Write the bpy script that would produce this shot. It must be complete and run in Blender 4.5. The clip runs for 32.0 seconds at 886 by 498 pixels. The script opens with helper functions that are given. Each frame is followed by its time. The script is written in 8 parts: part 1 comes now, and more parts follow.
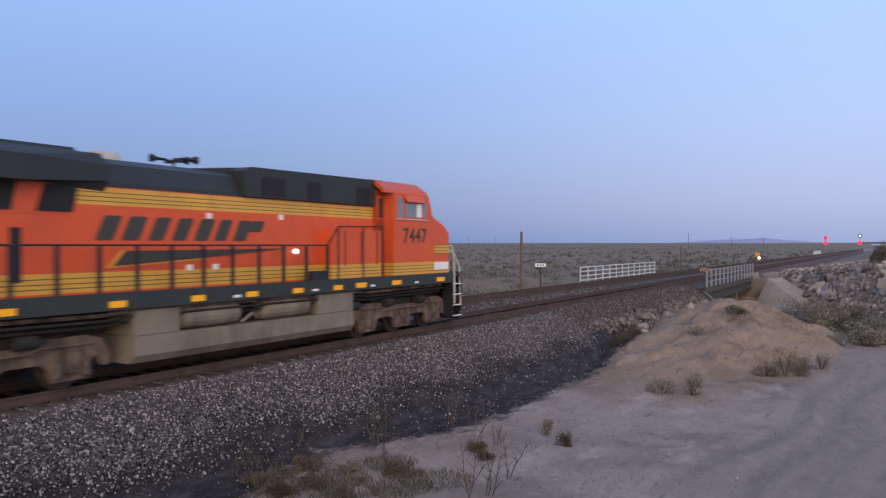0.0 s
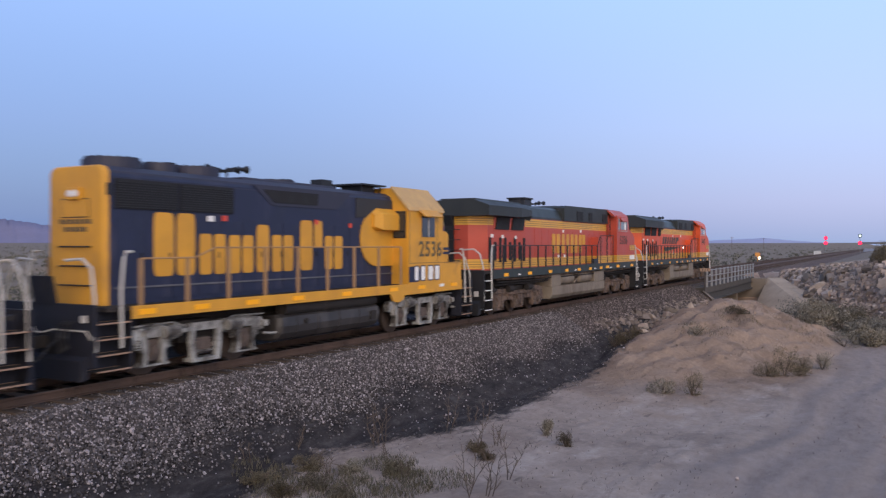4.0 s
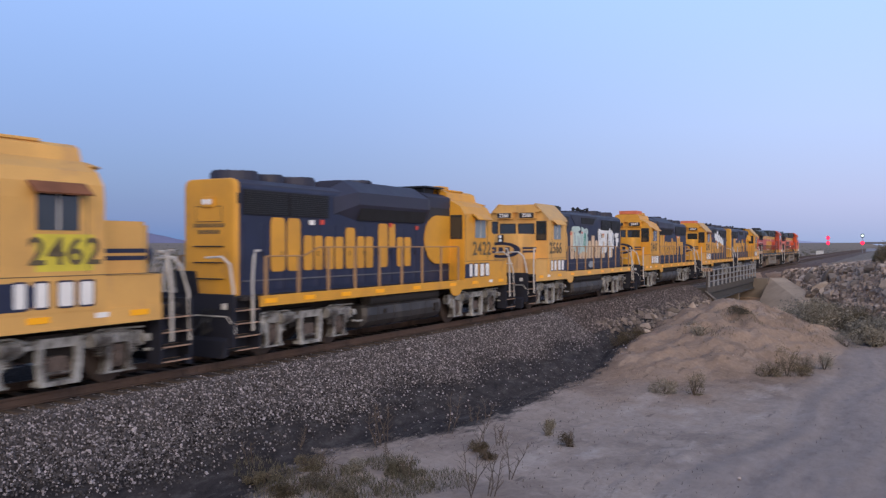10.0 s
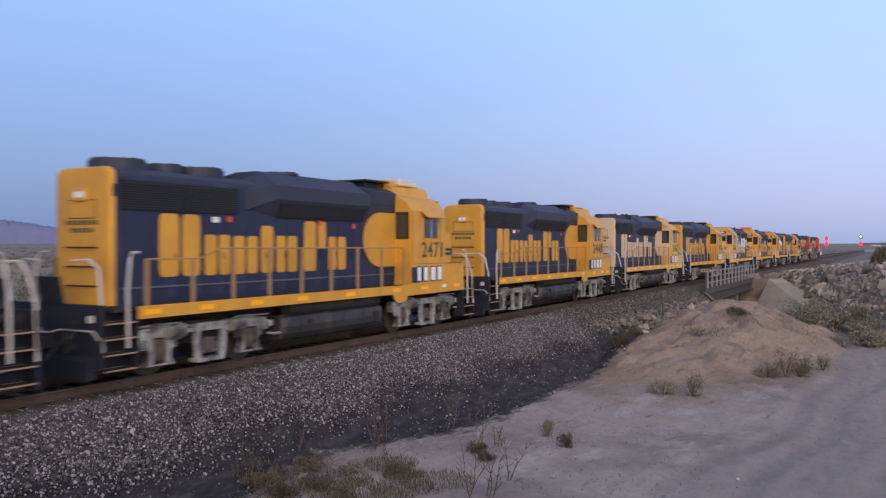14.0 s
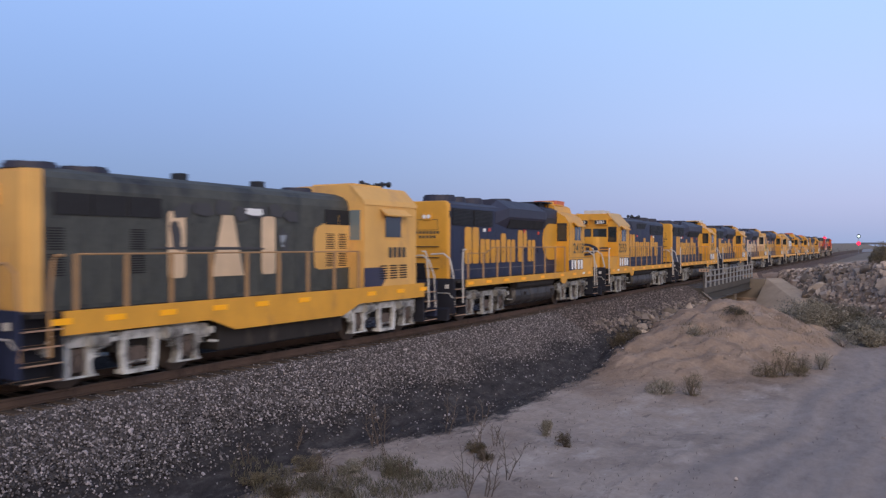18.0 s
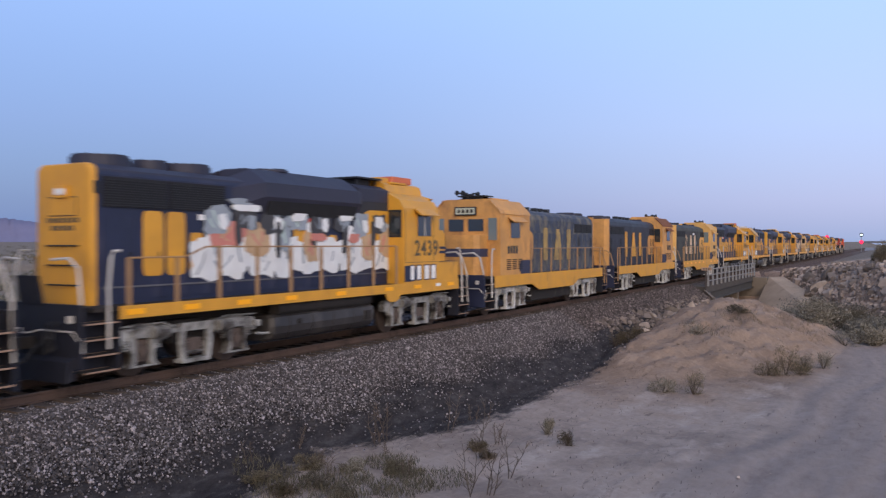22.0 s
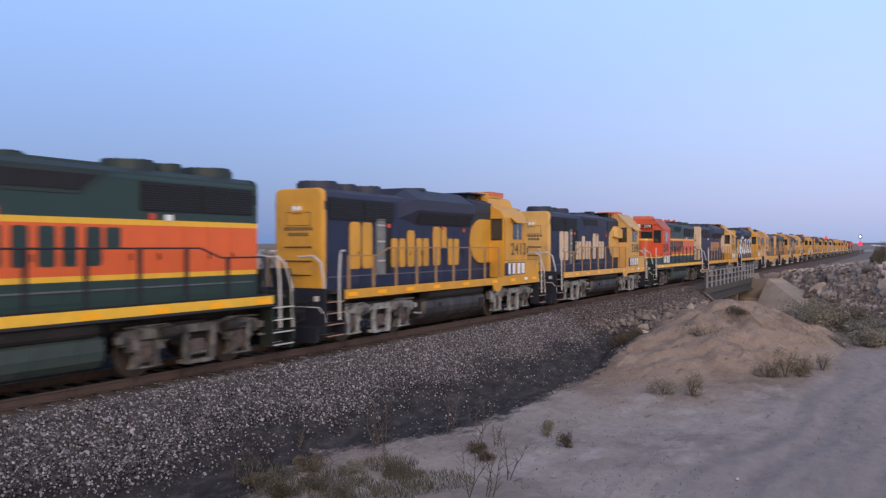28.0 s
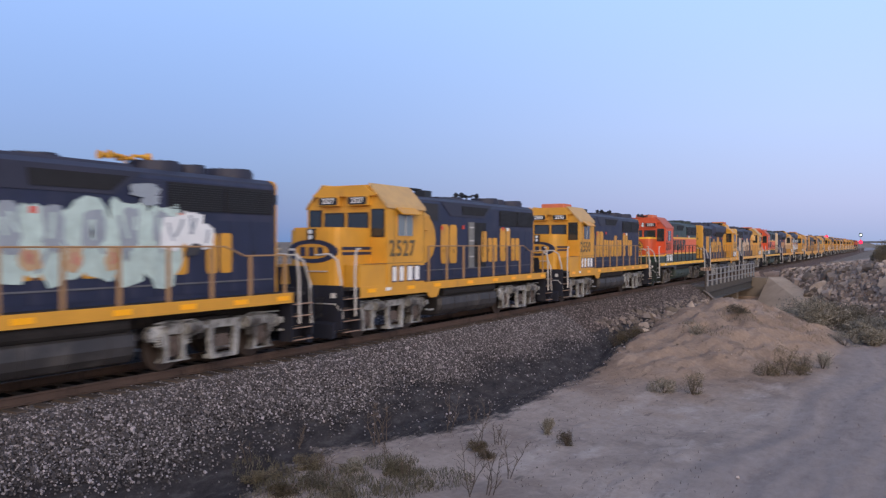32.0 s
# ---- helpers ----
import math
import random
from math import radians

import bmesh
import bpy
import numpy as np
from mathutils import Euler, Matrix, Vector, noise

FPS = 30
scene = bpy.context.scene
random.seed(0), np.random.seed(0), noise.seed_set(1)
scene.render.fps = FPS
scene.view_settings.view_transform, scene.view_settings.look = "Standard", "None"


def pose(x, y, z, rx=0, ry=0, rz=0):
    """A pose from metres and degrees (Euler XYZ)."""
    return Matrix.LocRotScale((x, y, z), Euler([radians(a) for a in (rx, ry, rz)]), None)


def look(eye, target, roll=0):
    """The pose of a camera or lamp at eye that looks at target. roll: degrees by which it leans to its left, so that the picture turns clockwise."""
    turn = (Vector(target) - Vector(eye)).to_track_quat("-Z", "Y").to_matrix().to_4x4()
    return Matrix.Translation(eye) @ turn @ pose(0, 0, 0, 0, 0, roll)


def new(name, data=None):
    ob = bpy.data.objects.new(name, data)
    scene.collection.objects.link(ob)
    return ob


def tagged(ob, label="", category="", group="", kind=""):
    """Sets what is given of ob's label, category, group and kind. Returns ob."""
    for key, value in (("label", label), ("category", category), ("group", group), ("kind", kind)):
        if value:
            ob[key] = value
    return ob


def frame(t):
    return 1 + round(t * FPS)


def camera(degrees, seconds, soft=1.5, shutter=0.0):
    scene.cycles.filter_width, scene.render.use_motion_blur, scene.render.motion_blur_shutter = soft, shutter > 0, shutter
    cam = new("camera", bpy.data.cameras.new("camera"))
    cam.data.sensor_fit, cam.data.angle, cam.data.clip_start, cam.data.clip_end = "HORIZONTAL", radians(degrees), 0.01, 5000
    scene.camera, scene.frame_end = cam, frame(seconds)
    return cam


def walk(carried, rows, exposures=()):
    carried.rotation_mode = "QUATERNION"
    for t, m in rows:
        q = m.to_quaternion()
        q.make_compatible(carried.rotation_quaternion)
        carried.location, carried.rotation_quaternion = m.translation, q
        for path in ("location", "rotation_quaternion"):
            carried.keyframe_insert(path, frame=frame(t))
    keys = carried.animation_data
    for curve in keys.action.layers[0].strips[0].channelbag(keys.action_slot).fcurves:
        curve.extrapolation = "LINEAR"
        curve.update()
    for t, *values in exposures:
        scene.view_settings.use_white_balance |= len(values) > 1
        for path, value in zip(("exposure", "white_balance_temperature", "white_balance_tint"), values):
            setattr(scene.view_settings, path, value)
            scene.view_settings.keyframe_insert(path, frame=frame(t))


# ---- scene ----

# ---------------------------------------------------------------- camera
# x runs along the track in the train's direction, y away from the camera, z = 0 is the top of the rails
LENS = 57.8
EYE = Vector((0.0, 0.0, 2.77))
HEADING = 29.1
DIP = 0.24
TRACK_Y = 14.76
TRACK2_Y = 19.65
cam = camera(LENS, 32.0, soft=1.3, shutter=0.4)

# slight sway of the tripod head: seconds, yaw and pitch in hundredths of a degree
SWAY = ((0, 0, 0), (3, 0, 0), (5.5, 4, 0), (6, 4, -4), (6.5, 9, -6), (7, 10, -5), (7.5, 16, 0), (9.5, 17, 0), (10.5, 12, 0),
        (11.5, 12, 1), (12, 12, 5), (13, 7, 6), (14, 5, 6), (14.5, 0, 6), (16.5, -2, 0), (17.5, -6, 2), (18.5, -6, 5),
        (19.5, -2, 5), (20.5, 5, 0), (21.5, 7, -6), (22.5, 10, -6), (23.5, 4, -4), (24.5, 2, 0), (25.5, 4, 0), (27.5, 2, 5),
        (29, 4, 5), (30, 0, 0), (31, 1, -1), (32, 5, -6))
walk(cam, [(t, look(EYE, EYE + Vector((math.cos(radians(HEADING + a * 0.01)), math.sin(radians(HEADING + a * 0.01)),
                                       -math.tan(radians(DIP - b * 0.01))))))
           for t, a, b in SWAY],
     exposures=((0, -0.09), (1, -0.01), (3, 0.03), (6, 0.02), (8, 0.0), (9, -0.10), (10, 0.0), (11, 0.0), (12, -0.03), (13, -0.04), (14, 0.03), (17, 0.0), (18, -0.07), (19, -0.10),
                (20, -0.01), (21, -0.06), (22, 0.0), (24, 0.04), (28, 0.05), (29, 0.04), (31, 0.0), (32, 0.03)))

# ---------------------------------------------------------------- light
world = bpy.data.worlds.new("dusk_sky")
scene.world = world
world.use_nodes = True


def dusk_sky(w):
    """Evening sky: a steel-blue horizon on one side, a rosy one on the other, paler blue above, and a little of the low sun's glow."""
    nt = w.node_tree
    nt.nodes.clear()
    out = nt.nodes.new("ShaderNodeOutputWorld")
    bg = nt.nodes.new("ShaderNodeBackground")
    co = nt.nodes.new("ShaderNodeTexCoord")
    sep = nt.nodes.new("ShaderNodeSeparateXYZ")
    nt.links.new(co.outputs["Generated"], sep.inputs[0])
    ramps = []
    for stops in (((0.0, (0.105, 0.235, 0.500)), (0.05, (0.116, 0.246, 0.545)), (0.14, (0.193, 0.324, 0.695)), (0.30, (0.298, 0.474, 0.922)), (0.55, (0.270, 0.400, 0.762)), (1.0, (0.15, 0.235, 0.474))),
                  ((0.0, (0.320, 0.420, 0.680)), (0.05, (0.405, 0.490, 0.814)), (0.14, (0.440, 0.575, 0.963)), (0.30, (0.430, 0.635, 1.030)), (0.55, (0.290, 0.415, 0.762)), (1.0, (0.15, 0.235, 0.474)))):
        r = nt.nodes.new("ShaderNodeValToRGB")
        els = r.color_ramp.elements
        while len(els) < len(stops):
            els.new(0.5)
        for e, (p, c) in zip(els, stops):
            e.position, e.color = p, (*c, 1)
        nt.links.new(sep.outputs["Z"], r.inputs[0])
        ramps.append(r)
    side = nt.nodes.new("ShaderNodeMapRange")
    side.interpolation_type = "SMOOTHSTEP"
    side.inputs["From Min"].default_value, side.inputs["From Max"].default_value = 0.84, -0.10
    nt.links.new(sep.outputs["Y"], side.inputs["Value"])
    mix = nt.nodes.new("ShaderNodeMix")
    mix.data_type = "RGBA"
    nt.links.new(side.outputs[0], mix.inputs["Factor"])
    nt.links.new(ramps[0].outputs[0], mix.inputs["A"])
    nt.links.new(ramps[1].outputs[0], mix.inputs["B"])
    sky = nt.nodes.new("ShaderNodeTexSky")
    sky.sky_type, sky.sun_disc = "NISHITA", False
    sky.sun_elevation, sky.sun_rotation = radians(2.0), radians(225)
    scale = nt.nodes.new("ShaderNodeVectorMath")
    scale.operation = "SCALE"
    scale.inputs["Scale"].default_value = 0.05
    nt.links.new(sky.outputs[0], scale.inputs[0])
    add = nt.nodes.new("ShaderNodeVectorMath")
    nt.links.new(mix.outputs["Result"], add.inputs[0])
    nt.links.new(scale.outputs[0], add.inputs[1])
    nt.links.new(add.outputs[0], bg.inputs["Color"])
    bg.inputs["Strength"].default_value = 1.04
    nt.links.new(bg.outputs[0], out.inputs["Surface"])


dusk_sky(world)
# the afterglow of the low sun behind the camera
sun = new("sun", bpy.data.lights.new("sun", "SUN"))
sun.data.energy, sun.data.angle, sun.data.color = 2.98, radians(72), (1.0, 0.80, 0.61)
sun.matrix_world = look((-37, -37, 15), (0, 0, 0))

# ---------------------------------------------------------------- materials
MATS = {}


def mat(name, color, rough=0.6, metal=0.0, vary=0.15, scale=3.0, fine=60.0, bump=0.0, dirt=None, dirt_amount=0.0, bands=(), emit=0.0, island=0.0, each=0.0, stretch=1.0, speckle=0.0):
    """A procedural material: colour with wear at two scales, painted bands by height (z from, z to, colour), dirt of a second
    colour, fine relief, and a shade of its own for each loose piece (island) or each object (each)."""
    if name in MATS:
        return MATS[name]
    m = bpy.data.materials.new(name)
    MATS[name] = m
    m.use_nodes = True
    nt = m.node_tree
    b = nt.nodes["Principled BSDF"]
    b.inputs["Roughness"].default_value, b.inputs["Metallic"].default_value = rough, metal
    if rough >= 0.85:
        b.inputs["Specular IOR Level"].default_value = 0.2
    co = nt.nodes.new("ShaderNodeTexCoord")
    n1, n2 = nt.nodes.new("ShaderNodeTexNoise"), nt.nodes.new("ShaderNodeTexNoise")
    n1.inputs["Scale"].default_value, n2.inputs["Scale"].default_value = scale, fine
    n1.inputs["Detail"].default_value, n2.inputs["Detail"].default_value = 5, 3
    mp = nt.nodes.new("ShaderNodeMapping")
    mp.inputs["Scale"].default_value = (1, 1, stretch)
    nt.links.new(co.outputs["Object"], mp.inputs["Vector"])
    for n in (n1, n2):
        nt.links.new(mp.outputs[0], n.inputs["Vector"])
    add = nt.nodes.new("ShaderNodeMath")
    add.operation = "MULTIPLY_ADD"
    add.inputs[1].default_value = 0.45
    nt.links.new(n2.outputs[0], add.inputs[0])
    nt.links.new(n1.outputs[0], add.inputs[2])
    rng = nt.nodes.new("ShaderNodeMapRange")
    rng.inputs["From Min"].default_value, rng.inputs["From Max"].default_value = 0.42, 1.02
    rng.inputs["To Min"].default_value, rng.inputs["To Max"].default_value = 1 - vary, 1 + vary
    nt.links.new(add.outputs[0], rng.inputs["Value"])
    shade = rng.outputs[0]
    for amount, node, sock in ((island, "ShaderNodeNewGeometry", "Random Per Island"), (each, "ShaderNodeObjectInfo", "Random")):
        if amount:
            g = nt.nodes.new(node)
            r = nt.nodes.new("ShaderNodeMapRange")
            r.inputs["To Min"].default_value, r.inputs["To Max"].default_value = 1 - amount, 1 + amount
            nt.links.new(g.outputs[sock], r.inputs["Value"])
            if speckle and node == "ShaderNodeNewGeometry":
                pw = nt.nodes.new("ShaderNodeMath")
                pw.operation = "POWER"
                pw.inputs[1].default_value = speckle
                nt.links.new(g.outputs[sock], pw.inputs[0])
                nt.links.new(pw.outputs[0], r.inputs["Value"])
                r.inputs["To Min"].default_value, r.inputs["To Max"].default_value = 1 - island, 1 + 3.2 * island
            mul = nt.nodes.new("ShaderNodeMath")
            mul.operation = "MULTIPLY"
            nt.links.new(shade, mul.inputs[0])
            nt.links.new(r.outputs[0], mul.inputs[1])
            shade = mul.outputs[0]
    rgb = nt.nodes.new("ShaderNodeRGB")
    rgb.outputs[0].default_value = (*color, 1)
    last = rgb.outputs[0]
    if bands:
        sep = nt.nodes.new("ShaderNodeSeparateXYZ")
        nt.links.new(co.outputs["Object"], sep.inputs[0])
        for lo, hi, c in bands:
            cmp = nt.nodes.new("ShaderNodeMath")
            cmp.operation = "COMPARE"
            cmp.inputs[1].default_value, cmp.inputs[2].default_value = (lo + hi) / 2, (hi - lo) / 2
            nt.links.new(sep.outputs["Z"], cmp.inputs[0])
            mx = nt.nodes.new("ShaderNodeMix")
            mx.data_type = "RGBA"
            mx.inputs["B"].default_value = (*c, 1)
            nt.links.new(cmp.outputs[0], mx.inputs["Factor"])
            nt.links.new(last, mx.inputs["A"])
            last = mx.outputs["Result"]
    sc = nt.nodes.new("ShaderNodeVectorMath")
    sc.operation = "SCALE"
    nt.links.new(last, sc.inputs[0])
    nt.links.new(shade, sc.inputs["Scale"])
    last = sc.outputs[0]
    if dirt:
        n3 = nt.nodes.new("ShaderNodeTexNoise")
        n3.inputs["Scale"].default_value, n3.inputs["Detail"].default_value = scale * 0.7, 9
        n3.inputs["Roughness"].default_value = 0.68
        mp3 = nt.nodes.new("ShaderNodeMapping")
        mp3.inputs["Location"].default_value, mp3.inputs["Scale"].default_value = (3.1, 7.7, 1.3), (1, 1, 0.45)
        nt.links.new(co.outputs["Object"], mp3.inputs["Vector"])
        nt.links.new(mp3.outputs[0], n3.inputs["Vector"])
        r3 = nt.nodes.new("ShaderNodeMapRange")
        r3.inputs["From Min"].default_value, r3.inputs["From Max"].default_value = 0.64 - dirt_amount * 0.4, 0.82 - dirt_amount * 0.3
        nt.links.new(n3.outputs[0], r3.inputs["Value"])
        mx = nt.nodes.new("ShaderNodeMix")
        mx.data_type = "RGBA"
        mx.inputs["B"].default_value = (*dirt, 1)
        nt.links.new(r3.outputs[0], mx.inputs["Factor"])
        nt.links.new(last, mx.inputs["A"])
        last = mx.outputs["Result"]
    nt.links.new(last, b.inputs["Base Color"])
    rr = nt.nodes.new("ShaderNodeMapRange")
    rr.inputs["From Min"].default_value, rr.inputs["From Max"].default_value = 0.4, 1.0
    rr.inputs["To Min"].default_value, rr.inputs["To Max"].default_value = max(0.03, rough - 0.12), min(1, rough + 0.12)
    nt.links.new(add.outputs[0], rr.inputs["Value"])
    nt.links.new(rr.outputs[0], b.inputs["Roughness"])
    if bump:
        bp = nt.nodes.new("ShaderNodeBump")
        bp.inputs["Strength"].default_value, bp.inputs["Distance"].default_value = 0.6, bump
        nt.links.new(add.outputs[0], bp.inputs["Height"])
        nt.links.new(bp.outputs[0], b.inputs["Normal"])
    if emit:
        b.inputs["Emission Color"].default_value = (*color, 1)
        b.inputs["Emission Strength"].default_value = emit
    return m


YELLOW, NAVY = (0.615, 0.302, 0.030), (0.015, 0.020, 0.050)
ORANGE, DARKGREEN, STRIPE = (0.72, 0.125, 0.026), (0.022, 0.045, 0.036), (0.64, 0.34, 0.045)

M_YELLOW = mat("yellow_paint", YELLOW, 0.5, vary=0.16, scale=1.4, dirt=(0.30, 0.16, 0.05), dirt_amount=0.16)
M_FADED = mat("faded_yellow_paint", (0.64, 0.365, 0.105), 0.7, vary=0.15, scale=1.1, dirt=(0.36, 0.22, 0.12), dirt_amount=0.18)
M_NAVY = mat("navy_paint", NAVY, 0.55, vary=0.4, scale=1.2, fine=25, dirt=(0.048, 0.046, 0.074), dirt_amount=0.30)
M_NAVY_OLD = mat("chalked_navy_paint", (0.032, 0.034, 0.066), 0.7, vary=0.3, scale=1.0, dirt=(0.064, 0.058, 0.074), dirt_amount=0.2)
M_ROOF = mat("dark_roof_paint", (0.028, 0.029, 0.050), 0.6, vary=0.3, scale=1.5, dirt=(0.07, 0.065, 0.065), dirt_amount=0.12)
M_ROOFGREEN = mat("sooty_roof_green", (0.022, 0.034, 0.030), 0.6, vary=0.3, scale=1.5, dirt=(0.06, 0.06, 0.055), dirt_amount=0.12)
M_BLACK = mat("black_paint", (0.014, 0.014, 0.016), 0.55, vary=0.3, scale=2.0, dirt=(0.05, 0.045, 0.04), dirt_amount=0.10)
M_GRILLE = mat("dark_grille", (0.012, 0.012, 0.014), 0.8, vary=0.2)
M_UNDER = mat("grimy_underframe", (0.030, 0.027, 0.026), 0.85, vary=0.3, scale=2.5, dirt=(0.10, 0.08, 0.065), dirt_amount=0.15, bump=0.004)
M_TRUCK = mat("dusty_silver_truck_paint", (0.42, 0.42, 0.40), 0.7, vary=0.5, scale=4.0, fine=40, dirt=(0.045, 0.037, 0.031), dirt_amount=0.66, bump=0.006)
M_TRUCKBROWN = mat("brown_dusted_truck", (0.155, 0.104, 0.075), 0.8, vary=0.6, scale=3.0, fine=40, dirt=(0.030, 0.022, 0.018), dirt_amount=0.56, bump=0.006)
M_JOURNAL = mat("rusty_journal_box", (0.115, 0.085, 0.070), 0.8, vary=0.4, scale=6.0, dirt=(0.03, 0.024, 0.02), dirt_amount=0.35, bump=0.004)
M_TANKGREY = mat("dusty_fuel_tank", (0.205, 0.170, 0.130), 0.75, vary=0.3, scale=1.4, dirt=(0.105, 0.075, 0.055), dirt_amount=0.42)
M_WHEEL = mat("wheel_steel", (0.075, 0.055, 0.045), 0.7, metal=0.4, vary=0.3, dirt=(0.04, 0.03, 0.025), dirt_amount=0.3)
M_RAILGREY = mat("pale_handrail_paint", (0.50, 0.48, 0.45), 0.6, vary=0.15, dirt=(0.2, 0.16, 0.12), dirt_amount=0.1)
M_WHITE = mat("white_paint", (0.78, 0.77, 0.74), 0.6, vary=0.1, scale=2, dirt=(0.4, 0.38, 0.36), dirt_amount=0.06)
M_REDMARK = mat("red_marker_paint", (0.62, 0.07, 0.04), 0.5, vary=0.1)
M_NUMBER = mat("dark_number_paint", (0.05, 0.045, 0.035), 0.6, vary=0.1)
M_REFLECT = mat("amber_reflective_tape", (1.0, 0.45, 0.005), 0.35, vary=0.06)
M_RUSTROOF = mat("rusty_roof_steel", (0.20, 0.085, 0.045), 0.85, vary=0.3, scale=2.5, dirt=(0.10, 0.05, 0.035), dirt_amount=0.2)
M_ORANGEBOX = mat("faded_orange_paint", (0.55, 0.15, 0.07), 0.65, vary=0.2, dirt=(0.2, 0.08, 0.05), dirt_amount=0.15)
M_STEP = mat("worn_step_edge", (0.30, 0.195, 0.135), 0.7, vary=0.3, scale=5, dirt=(0.06, 0.045, 0.04), dirt_amount=0.3)
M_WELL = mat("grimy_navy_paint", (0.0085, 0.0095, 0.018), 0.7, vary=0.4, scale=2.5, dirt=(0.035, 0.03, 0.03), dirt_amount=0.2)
M_OLIVE = mat("olive_number_paint", (0.105, 0.080, 0.040), 0.6, vary=0.2)
M_BULB = mat("headlamp_lens", (0.75, 0.78, 0.80), 0.12, vary=0.05)


def glass(name, tint, rough=0.06):
    m = mat(name, tint, rough, vary=0.05)
    m.node_tree.nodes["Principled BSDF"].inputs["Specular IOR Level"].default_value = 0.9
    return m


M_GLASS = glass("dark_cab_glass", (0.020, 0.026, 0.030))
M_GLASSPALE = glass("pale_cab_glass", (0.16, 0.20, 0.21), 0.12)

# ---------------------------------------------------------------- mesh helpers


def part(name, bm, material, parent, label=""):
    me = bpy.data.meshes.new(name)
    bmesh.ops.recalc_face_normals(bm, faces=bm.faces)
    bm.to_mesh(me)
    bm.free()
    me.materials.append(material)
    ob = new(name, me)
    ob.parent = parent
    if label:
        tagged(ob, label)
    return ob


def shared(name, me, parent, x=0.0, y=0.0, z=0.0, rz=0.0):
    """A part on a mesh that alike parts share."""
    ob = new(name, me)
    ob.parent = parent
    ob.matrix_basis = pose(x, y, z, 0, 0, rz)
    return ob


def mesh_of(bm, name, *materials):
    me = bpy.data.meshes.new(name)
    bmesh.ops.recalc_face_normals(bm, faces=bm.faces)
    bm.to_mesh(me)
    bm.free()
    for m in materials:
        me.materials.append(m)
    return me


def B():
    return bmesh.new()


def box(bm, x0, x1, y0, y1, z0, z1, bevel=0.0):
    vs = [bm.verts.new((x, y, z)) for x in (x0, x1) for y in (y0, y1) for z in (z0, z1)]
    fs = [bm.faces.new([vs[i] for i in f]) for f in ((0, 1, 3, 2), (4, 6, 7, 5), (0, 4, 5, 1), (2, 3, 7, 6), (0, 2, 6, 4), (1, 5, 7, 3))]
    if bevel:
        es = list({e for f in fs for e in f.edges})
        bmesh.ops.bevel(bm, geom=es, offset=bevel, segments=2, affect="EDGES", profile=0.6)
    return bm


def prism(bm, profile, a, b, axis="x"):
    """A closed profile drawn out from a to b: along x the profile is (y, z), along y it is (x, z), along z it is (x, y)."""
    put = {"x": lambda u, v, w: (w, u, v), "y": lambda u, v, w: (u, w, v), "z": lambda u, v, w: (u, v, w)}[axis]
    lo = [bm.verts.new(put(u, v, a)) for u, v in profile]
    hi = [bm.verts.new(put(u, v, b)) for u, v in profile]
    n = len(profile)
    bm.faces.new(lo)
    bm.faces.new(hi[::-1])
    for i in range(n):
        bm.faces.new((lo[i], hi[i], hi[(i + 1) % n], lo[(i + 1) % n]))
    return bm


def loft(bm, rings):
    """Closed rings of equal count joined in turn and capped."""
    rows = [[bm.verts.new(p) for p in r] for r in rings]
    n = len(rows[0])
    for a, b in zip(rows, rows[1:]):
        for i in range(n):
            bm.faces.new((a[i], a[(i + 1) % n], b[(i + 1) % n], b[i]))
    bm.faces.new(rows[0])
    bm.faces.new(rows[-1][::-1])
    return bm


def tube(bm, pts, r, n=6):
    """A round bar along a polyline."""
    pts = [Vector(p) for p in pts]
    rings = []
    for i, p in enumerate(pts):
        d = (pts[min(i + 1, len(pts) - 1)] - pts[max(i - 1, 0)]).normalized()
        up = Vector((0, 0, 1)) if abs(d.z) < 0.9 else Vector((1, 0, 0))
        u = d.cross(up).normalized()
        v = u.cross(d)
        rr = r[i] if isinstance(r, (list, tuple)) else r
        rings.append([p + rr * (math.cos(k * math.tau / n) * u + math.sin(k * math.tau / n) * v) for k in range(n)])
    return loft(bm, rings)


def disc(bm, c, r, h, axis="z", n=20):
    """A short cylinder of height h from the point c along an axis."""
    x, y, z = c
    ring = [(r * math.cos(k * math.tau / n), r * math.sin(k * math.tau / n)) for k in range(n)]
    if axis == "z":
        return loft(bm, [[(x + a, y + b, z + w) for a, b in ring] for w in (0, h)])
    if axis == "y":
        return loft(bm, [[(x + a, y + w, z + b) for a, b in ring] for w in (0, h)])
    return loft(bm, [[(x + w, y + a, z + b) for a, b in ring] for w in (0, h)])


def thing(name, label, category, group="", kind=""):
    return tagged(new(name), label, category, group, kind)


def digits(body, size, depth=0.008):
    """A mesh of painted figures in the plane x-z, centred on the origin, facing -y."""
    cu = bpy.data.curves.new("figures", "FONT")
    cu.body, cu.size, cu.extrude, cu.align_x, cu.align_y = body, size, depth / 2, "CENTER", "CENTER"
    cu.offset = size * 0.018
    ob = bpy.data.objects.new("figures", cu)
    me = bpy.data.meshes.new_from_object(ob)
    bpy.data.objects.remove(ob)
    me.transform(pose(0, 0, 0, 90, 0, 0))
    return me

# ---------------------------------------------------------------- ground


